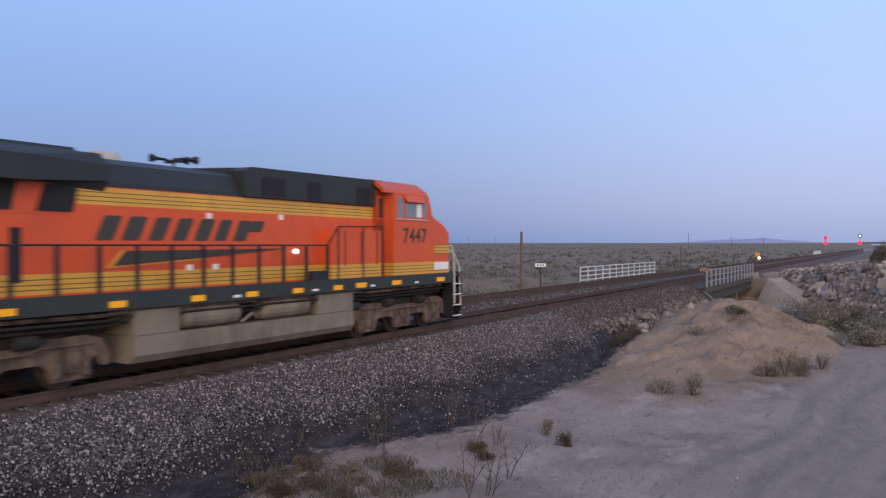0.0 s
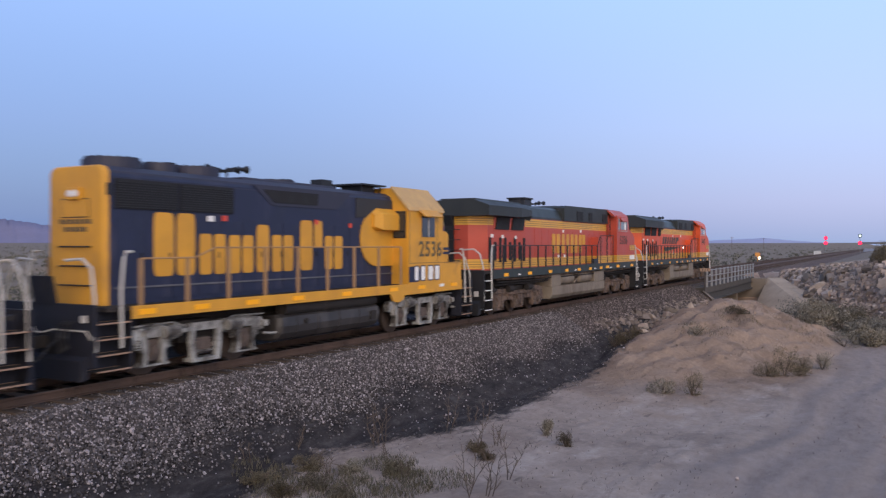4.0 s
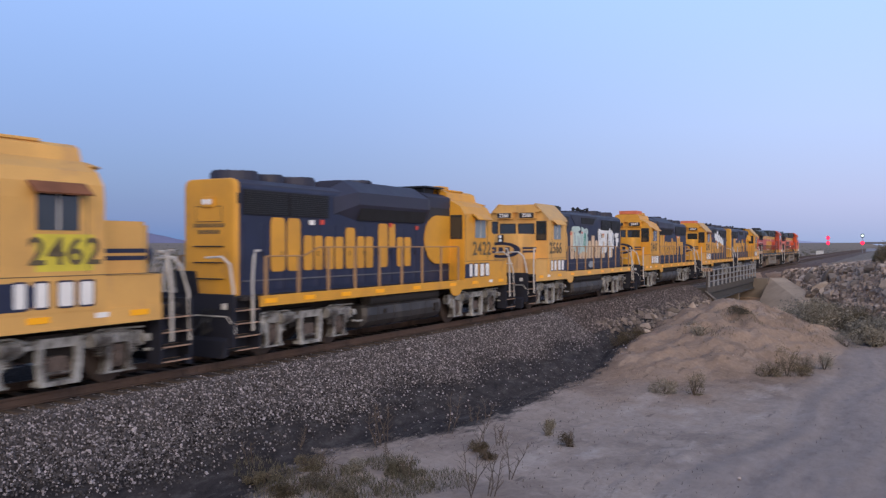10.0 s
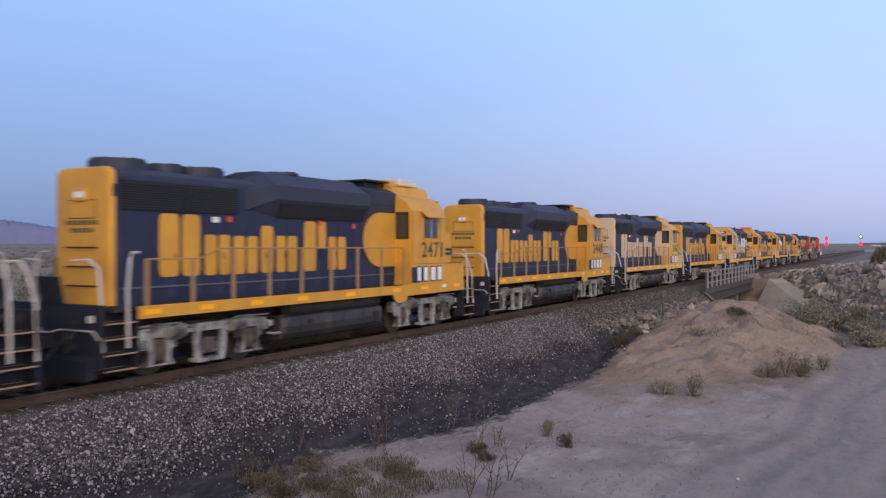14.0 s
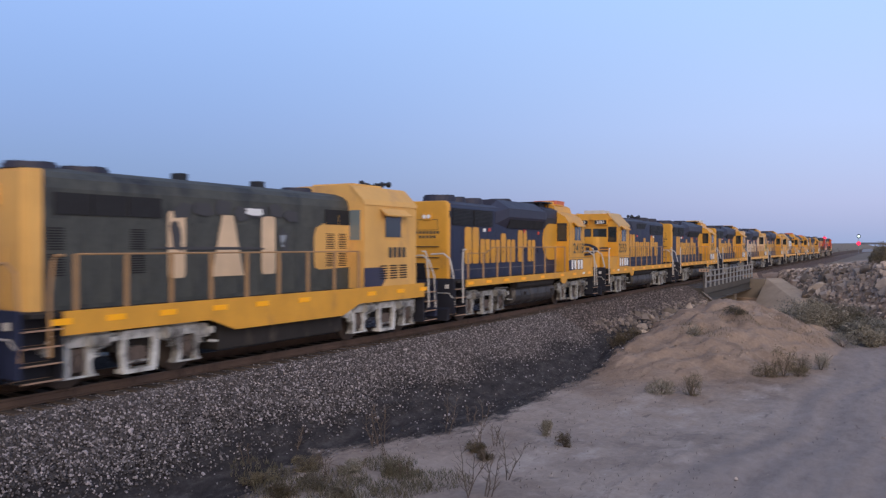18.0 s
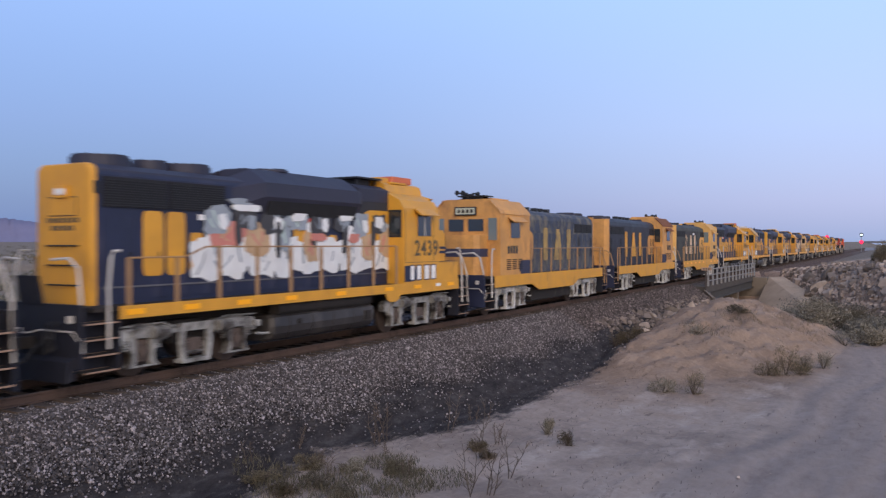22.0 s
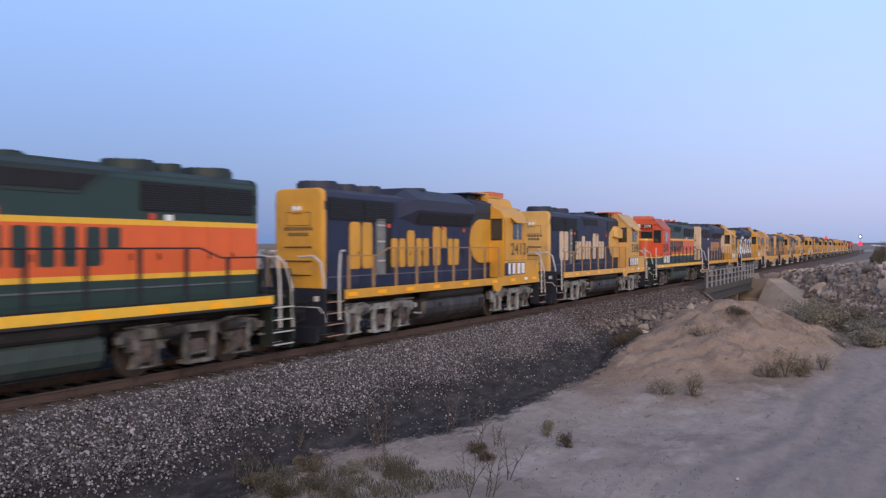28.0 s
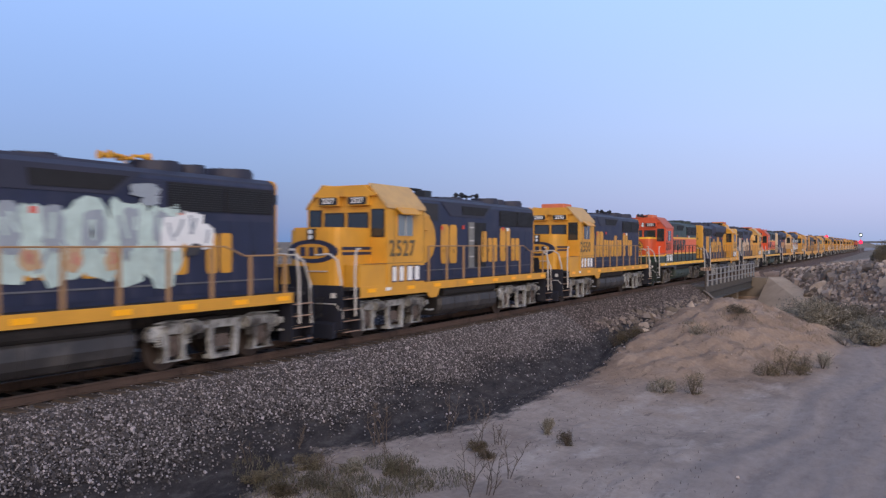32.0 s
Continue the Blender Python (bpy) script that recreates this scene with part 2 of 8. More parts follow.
def height_at(x, y):
    """Ground height (also for arrays): plain, track bank, wash, sand mound, rocky bank and the rise on which the camera stands."""
    x, y = np.asarray(x, float), np.asarray(y, float)

    def ss(a, b, v):
        t = np.clip((v - a) / (b - a), 0, 1)
        return t * t * (3 - 2 * t)

    near = -1.55 - 0.60 * ss(8, 34, x)
    far = -1.25 - 0.25 * ss(24, 60, y)
    z = near + (far - near) * ss(14, 20, y)
    z = z + 0.10 * np.sin(x * 0.31 + y * 0.17) * np.sin(y * 0.23 - x * 0.11) * ss(0, 8, np.abs(y - 17))
    # low swells of the plain
    z = z + 0.5 * np.sin(x * 0.021 + 1.0) * np.sin(y * 0.027) * ss(30, 90, y)
    # the plain climbs gently towards the distance
    z = z + 0.0042 * np.clip(np.hypot(x, y) - 150, 0, None) * ss(16, 110, np.abs(y - 17))
    # wash: runs under the bridge and bends towards the dirt road
    cx = 73.0 - 0.95 * np.clip(11 - y, 0, 60) + 0.3 * np.clip(y - 24, 0, 60)
    w = 1 - ss(6.5, 13.5, np.abs(x - cx))
    z = z + (-3.15 - z) * w * ss(-26, -8, y)
    # rocky bank beyond the wash, from the bridge towards the dirt road
    s = ((x - 56) * 9.9 - (y - 0.3) * 19.0) / 21.4 - 3.0
    top = -0.35 + 1.5 * ss(12, 0, y)
    bank = -3.15 + (top + 3.15) * ss(0.3, 5.5, s)
    z = np.where((y < 13.2) & (s > 0.2), np.maximum(z, bank), z)
    # sand mound on the near bank
    u, v = (x - 43.4) / np.where(x < 43.4, 15.2, 9.0), (y - 7.2 - 0.06 * (43.4 - x)) / 5.5
    m = np.clip(1 - np.sqrt(u * u + v * v + 0.012), 0, 1)
    a = np.arctan2(v, u)
    gully = np.sin(a * 7 + 1.5 * np.sin(x * 0.6)) * 0.5 + np.sin(a * 13 + x * 0.5) * 0.3 + np.sin(x * 1.9 + y * 0.7) * np.sin(y * 2.3 - x * 0.4) * 0.5
    z = z + 2.42 * m ** 0.97 + 0.16 * gully * ss(0, 0.25, m) * (1 - 0.6 * ss(0.6, 0.95, m))
    # lumps and clods on its flanks
    z = z + ss(0, 0.2, m) * (0.10 * np.sin(x * 2.3 + np.sin(y * 1.7)) * np.sin(y * 2.9 + 0.6 * x) + 0.06 * np.sin(x * 5.1 + y * 3.3) * np.sin(y * 6.1 - x * 2.0))
    # rise under the camera
    r = np.hypot(x, y)
    z = z + (1.15 - z) * (1 - ss(2.0, 12.5, r))
    # track bank, open at the bridge
    e = -0.27 - 0.60 * np.clip(np.abs(y - 17.2) - 4.25, 0, 50)
    gap = ss(62.0, 63.2, x) * (1 - ss(84.0, 85.2, x))
    return np.maximum(z, e - 4.0 * gap)


def axis_values(*spans):
    vals = []
    for a, b, st in spans:
        vals.extend(np.arange(a, b, st))
    return np.array(vals)


def cinder_edge(x):
    return np.interp(x, (-20, 8, 10.1, 11.1, 12.2, 13.8, 15.6, 17, 19, 24.5, 29, 33, 38, 46, 52), (9.6, 9.2, 9.25, 10.0, 10.25, 10.35, 9.75, 9.15, 9.05, 9.5, 9.55, 9.7, 9.75, 10.2, 11.0))


def road_edge(x):
    return 3.2 - 0.055 * (x - 13) + 0.25 * np.sin(x * 0.5)


def ruts(x, y):
    """Wheel ruts of the dirt road, which runs along the foot of the rise."""
    w = y - road_edge(x)
    d = 0.0 * x
    for c, wd in ((0.2, 0.30), (-1.3, 0.26), (-2.9, 0.26), (-4.6, 0.3), (-6.2, 0.3)):
        k = w - c - 0.35 * np.sin(x * 0.16 + c)
        d = d - 0.028 * np.exp(-(k / wd) ** 2) + 0.016 * np.exp(-((np.abs(k) - 0.50) / 0.17) ** 2)
    return d * np.clip((x - 10) / 4, 0, 1) * np.clip((46 - x) / 6, 0, 1)


def sheet(name, xs, ys, lift=0.0, rough=0.0, seed=4):
    """A grid of ground over the given axis values, with the cover of cinders and of road dust stored at its points."""
    gx, gy = np.meshgrid(xs, ys, indexing="ij")
    rng = np.random.default_rng(seed)
    near = np.clip(1.5 - np.hypot(gx - 25, gy - 5) / 60, 0, 1)
    gz = height_at(gx, gy) + lift + rng.normal(0, 1, gx.shape) * rough * near + ruts(gx, gy)
    n, m = gx.shape
    idx = np.arange(n * m).reshape(n, m)
    faces = np.stack([idx[:-1, :-1], idx[1:, :-1], idx[1:, 1:], idx[:-1, 1:]], -1).reshape(-1, 4)
    me = bpy.data.meshes.new(name)
    me.from_pydata(np.stack([gx, gy, gz], -1).reshape(-1, 3).tolist(), [], faces.tolist())
    me.polygons.foreach_set("use_smooth", [True] * len(me.polygons))
    on = (gx < 53) & (gy < 24)
    for key, value in (("cinders", np.where(on, np.clip(gy - cinder_edge(gx), -3, 3), -3.0)), ("scrub_soil", np.where((gy > 20) | (gx > 115), np.clip(np.maximum(gy - 26, (gx - 120) * 0.2), -3, 3), -3.0)), ("road_dust", np.where(gx < 60, np.clip(road_edge(gx) - gy, -3, 3), -3.0))):
        me.attributes.new(key, "FLOAT", "POINT").data.foreach_set("value", value.astype(np.float32).ravel())
    return me


def cover(material, key, colors, soft, scale, wander):
    """Lays a second soil over an earth material where the stored cover is above zero, with a ragged, speckled edge."""
    nt = material.node_tree
    b = nt.nodes["Principled BSDF"]
    src = b.inputs["Base Color"].links[0].from_socket
    co = nt.nodes.new("ShaderNodeTexCoord")
    at = nt.nodes.new("ShaderNodeAttribute")
    at.attribute_name = key
    n = nt.nodes.new("ShaderNodeTexNoise")
    n.inputs["Scale"].default_value, n.inputs["Detail"].default_value, n.inputs["Roughness"].default_value = scale, 10, 0.72
    mp = nt.nodes.new("ShaderNodeMapping")
    mp.inputs["Scale"].default_value = (0.6, 1.4, 1)
    nt.links.new(co.outputs["Object"], mp.inputs["Vector"])
    nt.links.new(mp.outputs[0], n.inputs["Vector"])
    ad = nt.nodes.new("ShaderNodeMath")
    ad.operation = "MULTIPLY_ADD"
    ad.inputs[1].default_value = wander
    nt.links.new(n.outputs[0], ad.inputs[0])
    nt.links.new(at.outputs["Fac"], ad.inputs[2])
    r = nt.nodes.new("ShaderNodeMapRange")
    r.inputs["From Min"].default_value, r.inputs["From Max"].default_value = wander * 0.5 - soft, wander * 0.5 + soft
    nt.links.new(ad.outputs[0], r.inputs["Value"])
    n2 = nt.nodes.new("ShaderNodeTexNoise")
    n2.inputs["Scale"].default_value, n2.inputs["Detail"].default_value, n2.inputs["Roughness"].default_value = 2.2, 9, 0.75
    nt.links.new(mp.outputs[0], n2.inputs["Vector"])
    ramp = nt.nodes.new("ShaderNodeValToRGB")
    els = ramp.color_ramp.elements
    while len(els) < len(colors):
        els.new(0.5)
    for e, (p, c) in zip(els, colors):
        e.position, e.color = p, (*c, 1)
    nt.links.new(n2.outputs[0], ramp.inputs[0])
    mx = nt.nodes.new("ShaderNodeMix")
    mx.data_type = "RGBA"
    nt.links.new(r.outputs[0], mx.inputs["Factor"])
    nt.links.new(src, mx.inputs["A"])
    nt.links.new(ramp.outputs[0], mx.inputs["B"])
    nt.links.new(mx.outputs["Result"], b.inputs["Base Color"])


def layered(name, base, patches, bump=0.03, rough=0.95):
    """Earth: a base colour with grain at two scales and patches (colour, noise scale, threshold, softness, stretch x, stretch y)."""
    m = bpy.data.materials.new(name)
    m.use_nodes = True
    nt = m.node_tree
    b = nt.nodes["Principled BSDF"]
    b.inputs["Roughness"].default_value = rough
    b.inputs["Specular IOR Level"].default_value = 0.15
    co = nt.nodes.new("ShaderNodeTexCoord")
    rgb = nt.nodes.new("ShaderNodeRGB")
    rgb.outputs[0].default_value = (*base, 1)
    last = rgb.outputs[0]
    for i, (c, sc, th, soft, sx, sy) in enumerate(patches):
        mp = nt.nodes.new("ShaderNodeMapping")
        mp.inputs["Location"].default_value, mp.inputs["Scale"].default_value = (i * 5.3, i * 2.1, 0), (sx, sy, 1)
        n = nt.nodes.new("ShaderNodeTexNoise")
        n.inputs["Scale"].default_value, n.inputs["Detail"].default_value, n.inputs["Roughness"].default_value = sc, 8, 0.62
        nt.links.new(co.outputs["Object"], mp.inputs["Vector"])
        nt.links.new(mp.outputs[0], n.inputs["Vector"])
        r = nt.nodes.new("ShaderNodeMapRange")
        r.inputs["From Min"].default_value, r.inputs["From Max"].default_value = th, th + soft
        nt.links.new(n.outputs[0], r.inputs["Value"])
        mx = nt.nodes.new("ShaderNodeMix")
        mx.data_type = "RGBA"
        mx.inputs["B"].default_value = (*c, 1)
        nt.links.new(r.outputs[0], mx.inputs["Factor"])
        nt.links.new(last, mx.inputs["A"])
        last = mx.outputs["Result"]
    fine = nt.nodes.new("ShaderNodeTexNoise")
    fine.inputs["Scale"].default_value, fine.inputs["Detail"].default_value, fine.inputs["Roughness"].default_value = 5.0, 9, 0.7
    nt.links.new(co.outputs["Object"], fine.inputs["Vector"])
    fr = nt.nodes.new("ShaderNodeMapRange")
    fr.inputs["From Min"].default_value, fr.inputs["From Max"].default_value = 0.25, 0.75
    fr.inputs["To Min"].default_value, fr.inputs["To Max"].default_value = 0.78, 1.22
    nt.links.new(fine.outputs[0], fr.inputs["Value"])
    sc = nt.nodes.new("ShaderNodeVectorMath")
    sc.operation = "SCALE"
    nt.links.new(last, sc.inputs[0])
    nt.links.new(fr.outputs[0], sc.inputs["Scale"])
    nt.links.new(sc.outputs[0], b.inputs["Base Color"])
    b.inputs["Specular IOR Level"].default_value = 0.15
    bp = nt.nodes.new("ShaderNodeBump")
    bp.inputs["Strength"].default_value, bp.inputs["Distance"].default_value = 0.8, bump
    nt.links.new(fine.outputs[0], bp.inputs["Height"])
    nt.links.new(bp.outputs[0], b.inputs["Normal"])
    return m


M_SAND = layered("desert_sand", (0.361, 0.294, 0.246),
                 (((0.267, 0.215, 0.181), 0.30, 0.50, 0.12, 1, 1), ((0.426, 0.357, 0.307), 0.55, 0.54, 0.10, 0.5, 1.2),
                  ((0.183, 0.149, 0.130), 1.8, 0.61, 0.10, 0.5, 1.8), ((0.495, 0.420, 0.373), 6.0, 0.66, 0.06, 1, 1)), 0.05)
M_STONE = mat("ballast_stone", (0.150, 0.135, 0.138), 0.9, vary=0.15, scale=20, fine=90, island=0.57, speckle=4.0)
M_BALLAST = layered("ballast_bed", (0.087, 0.074, 0.072),
                    (((0.168, 0.152, 0.153), 16.0, 0.53, 0.04, 1, 1), ((0.045, 0.040, 0.042), 11.0, 0.58, 0.05, 1, 1), ((0.327, 0.326, 0.339), 22.0, 0.66, 0.03, 1, 1)), 0.10)



def warm_patch(material, cx, cy, rx, ry, color):
    """Mixes a soil of another colour into an earth material over an uneven oval."""
    nt = material.node_tree
    b = nt.nodes["Principled BSDF"]
    src = b.inputs["Base Color"].links[0].from_socket
    co = nt.nodes.new("ShaderNodeTexCoord")
    mp = nt.nodes.new("ShaderNodeMapping")
    mp.inputs["Location"].default_value, mp.inputs["Scale"].default_value = (-cx / rx, -cy / ry, 0), (1 / rx, 1 / ry, 0)
    nt.links.new(co.outputs["Object"], mp.inputs["Vector"])
    ln = nt.nodes.new("ShaderNodeVectorMath")
    ln.operation = "LENGTH"
    nt.links.new(mp.outputs[0], ln.inputs[0])
    n = nt.nodes.new("ShaderNodeTexNoise")
    n.inputs["Scale"].default_value, n.inputs["Detail"].default_value = 0.5, 7
    nt.links.new(co.outputs["Object"], n.inputs["Vector"])
    ad = nt.nodes.new("ShaderNodeMath")
    ad.operation = "MULTIPLY_ADD"
    ad.inputs[1].default_value = 0.9
    nt.links.new(n.outputs[0], ad.inputs[0])
    nt.links.new(ln.outputs["Value"], ad.inputs[2])
    r = nt.nodes.new("ShaderNodeMapRange")
    r.inputs["From Min"].default_value, r.inputs["From Max"].default_value = 1.55, 1.15
    nt.links.new(ad.outputs[0], r.inputs["Value"])
    mx = nt.nodes.new("ShaderNodeMix")
    mx.data_type, mx.blend_type = "RGBA", "MULTIPLY"
    mx.inputs["B"].default_value = (*color, 1)
    nt.links.new(r.outputs[0], mx.inputs["Factor"])
    nt.links.new(src, mx.inputs["A"])
    nt.links.new(mx.outputs["Result"], b.inputs["Base Color"])


warm_patch(M_SAND, 39.5, 7.0, 15.5, 6.4, (0.80, 0.70, 0.60))
warm_patch(M_SAND, 84.0, 3.0, 30.0, 14.0, (0.95, 0.80, 0.66))
cover(M_SAND, "road_dust", ((0.30, (0.231, 0.185, 0.159)), (0.5, (0.294, 0.240, 0.208)), (0.7, (0.341, 0.282, 0.247))), 0.9, 0.5, 2.2)
cover(M_SAND, "cinders", ((0.36, (0.020, 0.018, 0.019)), (0.52, (0.042, 0.037, 0.037)), (0.66, (0.084, 0.076, 0.075)), (0.74, (0.168, 0.158, 0.158))), 0.24, 1.7, 2.5)
cover(M_SAND, "scrub_soil", ((0.36, (0.165, 0.130, 0.095)), (0.52, (0.225, 0.180, 0.135)), (0.70, (0.300, 0.243, 0.187))), 1.5, 0.12, 2.0)
ground = new("ground", sheet("ground",
                             np.concatenate([-np.geomspace(3800, 20, 16), axis_values((-18, 4, 1.0), (4, 54, 0.25), (54, 100, 0.5), (100, 160, 2.0)), np.geomspace(160, 4600, 26)]),
                             np.concatenate([-np.geomspace(3800, 20, 16), axis_values((-18, -4, 0.8), (-4, 12.6, 0.13), (12.6, 34, 0.6), (34, 100, 2.5)), np.geomspace(100, 4600, 26)]),
                             0.0, 0.016))
ground.data.materials.append(M_SAND)
tagged(ground, "pale dusty desert sand with ruts and a dry wash", "ground", kind="structure")


def strip(name, x0, x1, dx, edge_lo, edge_hi, n, lift, material, label, seed=1, rough=0.02):
    """A strip of ground cover between two wandering edges, laid on the bank."""
    xs = np.arange(x0, x1 + dx, dx)
    rng = np.random.default_rng(seed)
    lo, hi = edge_lo(xs) + rng.normal(0, 0.05, xs.shape), edge_hi(xs) + rng.normal(0, 0.02, xs.shape)
    f = np.linspace(0, 1, n)
    gy = lo[:, None] + (hi - lo)[:, None] * f[None]
    gx = np.repeat(xs[:, None], n, 1)
    gz = height_at(gx, gy) + lift * np.sin(np.pi * np.clip(f, 0.0, 0.5))[None] + rng.normal(0, rough, gx.shape) * (f[None] > 0.01) - 0.012 * (f[None] < 0.01)
    idx = np.arange(gx.size).reshape(gx.shape)
    faces = np.stack([idx[:-1, :-1], idx[1:, :-1], idx[1:, 1:], idx[:-1, 1:]], -1).reshape(-1, 4)
    me = bpy.data.meshes.new(name)
    me.from_pydata(np.stack([gx, gy, gz], -1).reshape(-1, 3).tolist(), [], faces.tolist())
    me.materials.append(material)
    return tagged(new(name, me), label, name.replace("_", " "), kind="structure")


strip("ballast", -40, 61.4, 0.22, lambda x: 12.15 + 0.20 * np.sin(x * 1.7) + 0.14 * np.sin(x * 4.3 + 2), lambda x: 22.6 + 0 * x, 46, 0.05, M_BALLAST, "grey crushed-stone ballast of the track bed", 3, 0.02)
# near-black bed without sheen: the shade under and behind the train as colour
M_SHADEBED = layered("shaded_trackbed", (0.030, 0.026, 0.024), (((0.055, 0.046, 0.042), 14.0, 0.55, 0.05, 1, 1), ((0.015, 0.013, 0.012), 3.0, 0.55, 0.10, 1, 1)), 0.06)
M_SHADEBED.node_tree.nodes["Principled BSDF"].inputs["Specular IOR Level"].default_value = 0.0
M_BROWNBALLAST = layered("brown_ballast", (0.125, 0.086, 0.070), (((0.19, 0.14, 0.115), 16.0, 0.53, 0.04, 1, 1), ((0.07, 0.05, 0.042), 2.0, 0.55, 0.08, 1, 1)), 0.08)
strip("oiled_ballast", -40, 20.0, 0.4, lambda x: 18.4 + 0 * x, lambda x: 22.5 + 0 * x, 12, 0.10, M_SHADEBED, "black greasy ballast round the far track", 7, 0.008)
strip("oiled_ballast", -40, 61.0, 0.3, lambda x: 14.10 + 0 * x, lambda x: 18.7 + 0.15 * np.sin(x * 0.9) - 2.5 * np.clip((x - 21.5) / 3.0, 0, 1), 20, 0.09, M_SHADEBED, "black greasy ballast between the rails", 6, 0.008)
strip("ballast", 86.0, 700, 4.0, lambda x: 11.9 - 3.4 * np.clip((x - 100) / 20, 0, 1), lambda x: 22.6 + 0 * x, 16, 0.06, M_BROWNBALLAST, "brownish crushed-stone ballast beyond the bridge", 5, 0.02)


def stones(name, label, n, xr, yr, size, seed, material, keep=None, lift=0.0):
    """Loose stones, joined: each a rough, lopsided block."""
    rng = np.random.default_rng(seed)
    x = rng.uniform(*xr, n)
    y = rng.uniform(*yr, n)
    if keep is not None:
        k = keep(x, y, rng)
        x, y = x[k], y[k]
    n = len(x)
    z = height_at(x, y) + lift
    r = size * rng.lognormal(0, 0.30, n)
    cube = np.array([(-1, -1, -1), (1, -1, -1), (1, 1, -1), (-1, 1, -1), (-0.7, -0.7, 1), (0.7, -0.7, 1), (0.7, 0.7, 1), (-0.7, 0.7, 1)], float)
    v = cube[None] * rng.uniform(0.55, 1.05, (n, 8, 3)) * r[:, None, None] * np.array((1, 1, 0.8))
    a = rng.uniform(0, math.tau, n)
    ca, sa = np.cos(a)[:, None], np.sin(a)[:, None]
    tilt = rng.uniform(-0.6, 0.6, n)[:, None]
    vx, vy, vz = v[..., 0], v[..., 1], v[..., 2]
    vy, vz = vy * np.cos(tilt) - vz * np.sin(tilt), vy * np.sin(tilt) + vz * np.cos(tilt)
    w = np.stack([x[:, None] + vx * ca - vy * sa, y[:, None] + vx * sa + vy * ca, z[:, None] + vz + r[:, None] * 0.45], -1)
    q = np.array([(0, 3, 2, 1), (4, 5, 6, 7), (0, 1, 5, 4), (1, 2, 6, 5), (2, 3, 7, 6), (3, 0, 4, 7)])
    faces = (np.arange(n)[:, None, None] * 8 + q[None]).reshape(-1, 4)
    me = bpy.data.meshes.new(name)
    me.from_pydata(w.reshape(-1, 3).tolist(), [], faces.tolist())
    me.materials.append(material)
    return tagged(new(name, me), label, "stones", kind="stuff")


stones("ballast_stones", "grey and pale crushed ballast stones on the bank", 112000, (5, 34), (10.9, 14.0), 0.0168, 11, M_STONE, keep=lambda x, y, r: r.random(len(x)) < 0.04 + 0.96 * np.clip((y - 11.25 - 0.25 * np.sin(x * 1.1)) / 0.8, 0, 1), lift=0.03)
stones("ballast_stones", "grey and pale crushed ballast stones on the bank", 36000, (34, 61), (11.5, 13.9), 0.022, 12, mat("brownish_ballast_stone", (0.120, 0.101, 0.098), 0.9, vary=0.15, scale=20, fine=90, island=0.55, speckle=4.0), lift=0.045)
stones("scattered_stones", "stray pale stones on the dark cinder soil", 9000, (4, 36), (9.4, 12.0), 0.018, 13, M_STONE,
       keep=lambda x, y, r: (y > cinder_edge(x) - 0.4) & (r.random(len(x)) < 0.22 + 0.78 * np.clip((y - 10.7) / 1.0, 0, 1)), lift=0.0)
stones("ballast_stones", "grey crushed stones between the two tracks", 14000, (24, 61), (15.8, 18.6), 0.030, 14, MATS["brownish_ballast_stone"], lift=0.04)
stones("sand_pebbles", "small pale and dark pebbles on the sand", 600, (10, 45), (-4, 11), 0.016, 15, mat("pebble", (0.27, 0.225, 0.20), 0.9, vary=0.2, island=0.75),
       keep=lambda x, y, r: r.random(len(x)) < np.clip(0.2 + np.sin(x * 0.7 + y) * np.sin(y * 0.9), 0, 1))

# ---------------------------------------------------------------- tracks
M_RAIL = mat("rusty_rail", (0.092, 0.062, 0.050), 0.92, metal=0.0, vary=0.25, scale=1.5, dirt=(0.028, 0.020, 0.016), dirt_amount=0.25)
M_SHINE = mat("worn_rail_head", (0.095, 0.074, 0.064), 0.92, metal=0.0, vary=0.15)
M_TIE = mat("dark_wooden_tie", (0.075, 0.058, 0.048), 0.9, vary=0.3, scale=3, fine=40, bump=0.01, each=0.25)


def tie_mesh():
    return mesh_of(box(B(), -0.115, 0.115, -1.30, 1.30, -0.36, -0.185, 0.012), "tie", M_TIE)


def track(yc, label):
    t = thing("track", label, "railway track", kind="structure")
    for s in (-0.755, 0.755):
        bm = B()
        prism(bm, [(yc + s + a, b) for a, b in ((-0.07, -0.185), (0.07, -0.185), (0.07, -0.172), (0.012, -0.155), (0.012, -0.05), (0.036, -0.038), (0.036, -0.004), (-0.036, -0.004), (-0.036, -0.038), (-0.012, -0.05), (-0.012, -0.155), (-0.07, -0.172))], -60, 900, "x")
        r = part("rail", bm, M_RAIL, t)
        bm = B()
        box(bm, -60, 900, yc + s - 0.030, yc + s + 0.030, -0.006, 0.0)
        part("running_surface", bm, M_SHINE, r, "worn bright rail head")
    me = once("tie", tie_mesh)
    for k in range(150):
        shared("tie", me, t, 1.0 + k * 0.52, yc, 0, random.uniform(-0.8, 0.8))
    bm = B()
    for k in range(230):
        x = 1.0 + (150 + k) * 0.52
        box(bm, x - 0.115, x + 0.115, yc - 1.3, yc + 1.3, -0.36, -0.19)
    tagged(part("ties", bm, M_TIE, t), kind="stuff")
    return t


SHARED = {}


def once(key, make):
    if key not in SHARED:
        SHARED[key] = make()
    return SHARED[key]


track(TRACK_Y, "straight railway track with rusty rails on wooden ties")
track(TRACK2_Y, "second railway track with rusty rails on wooden ties")

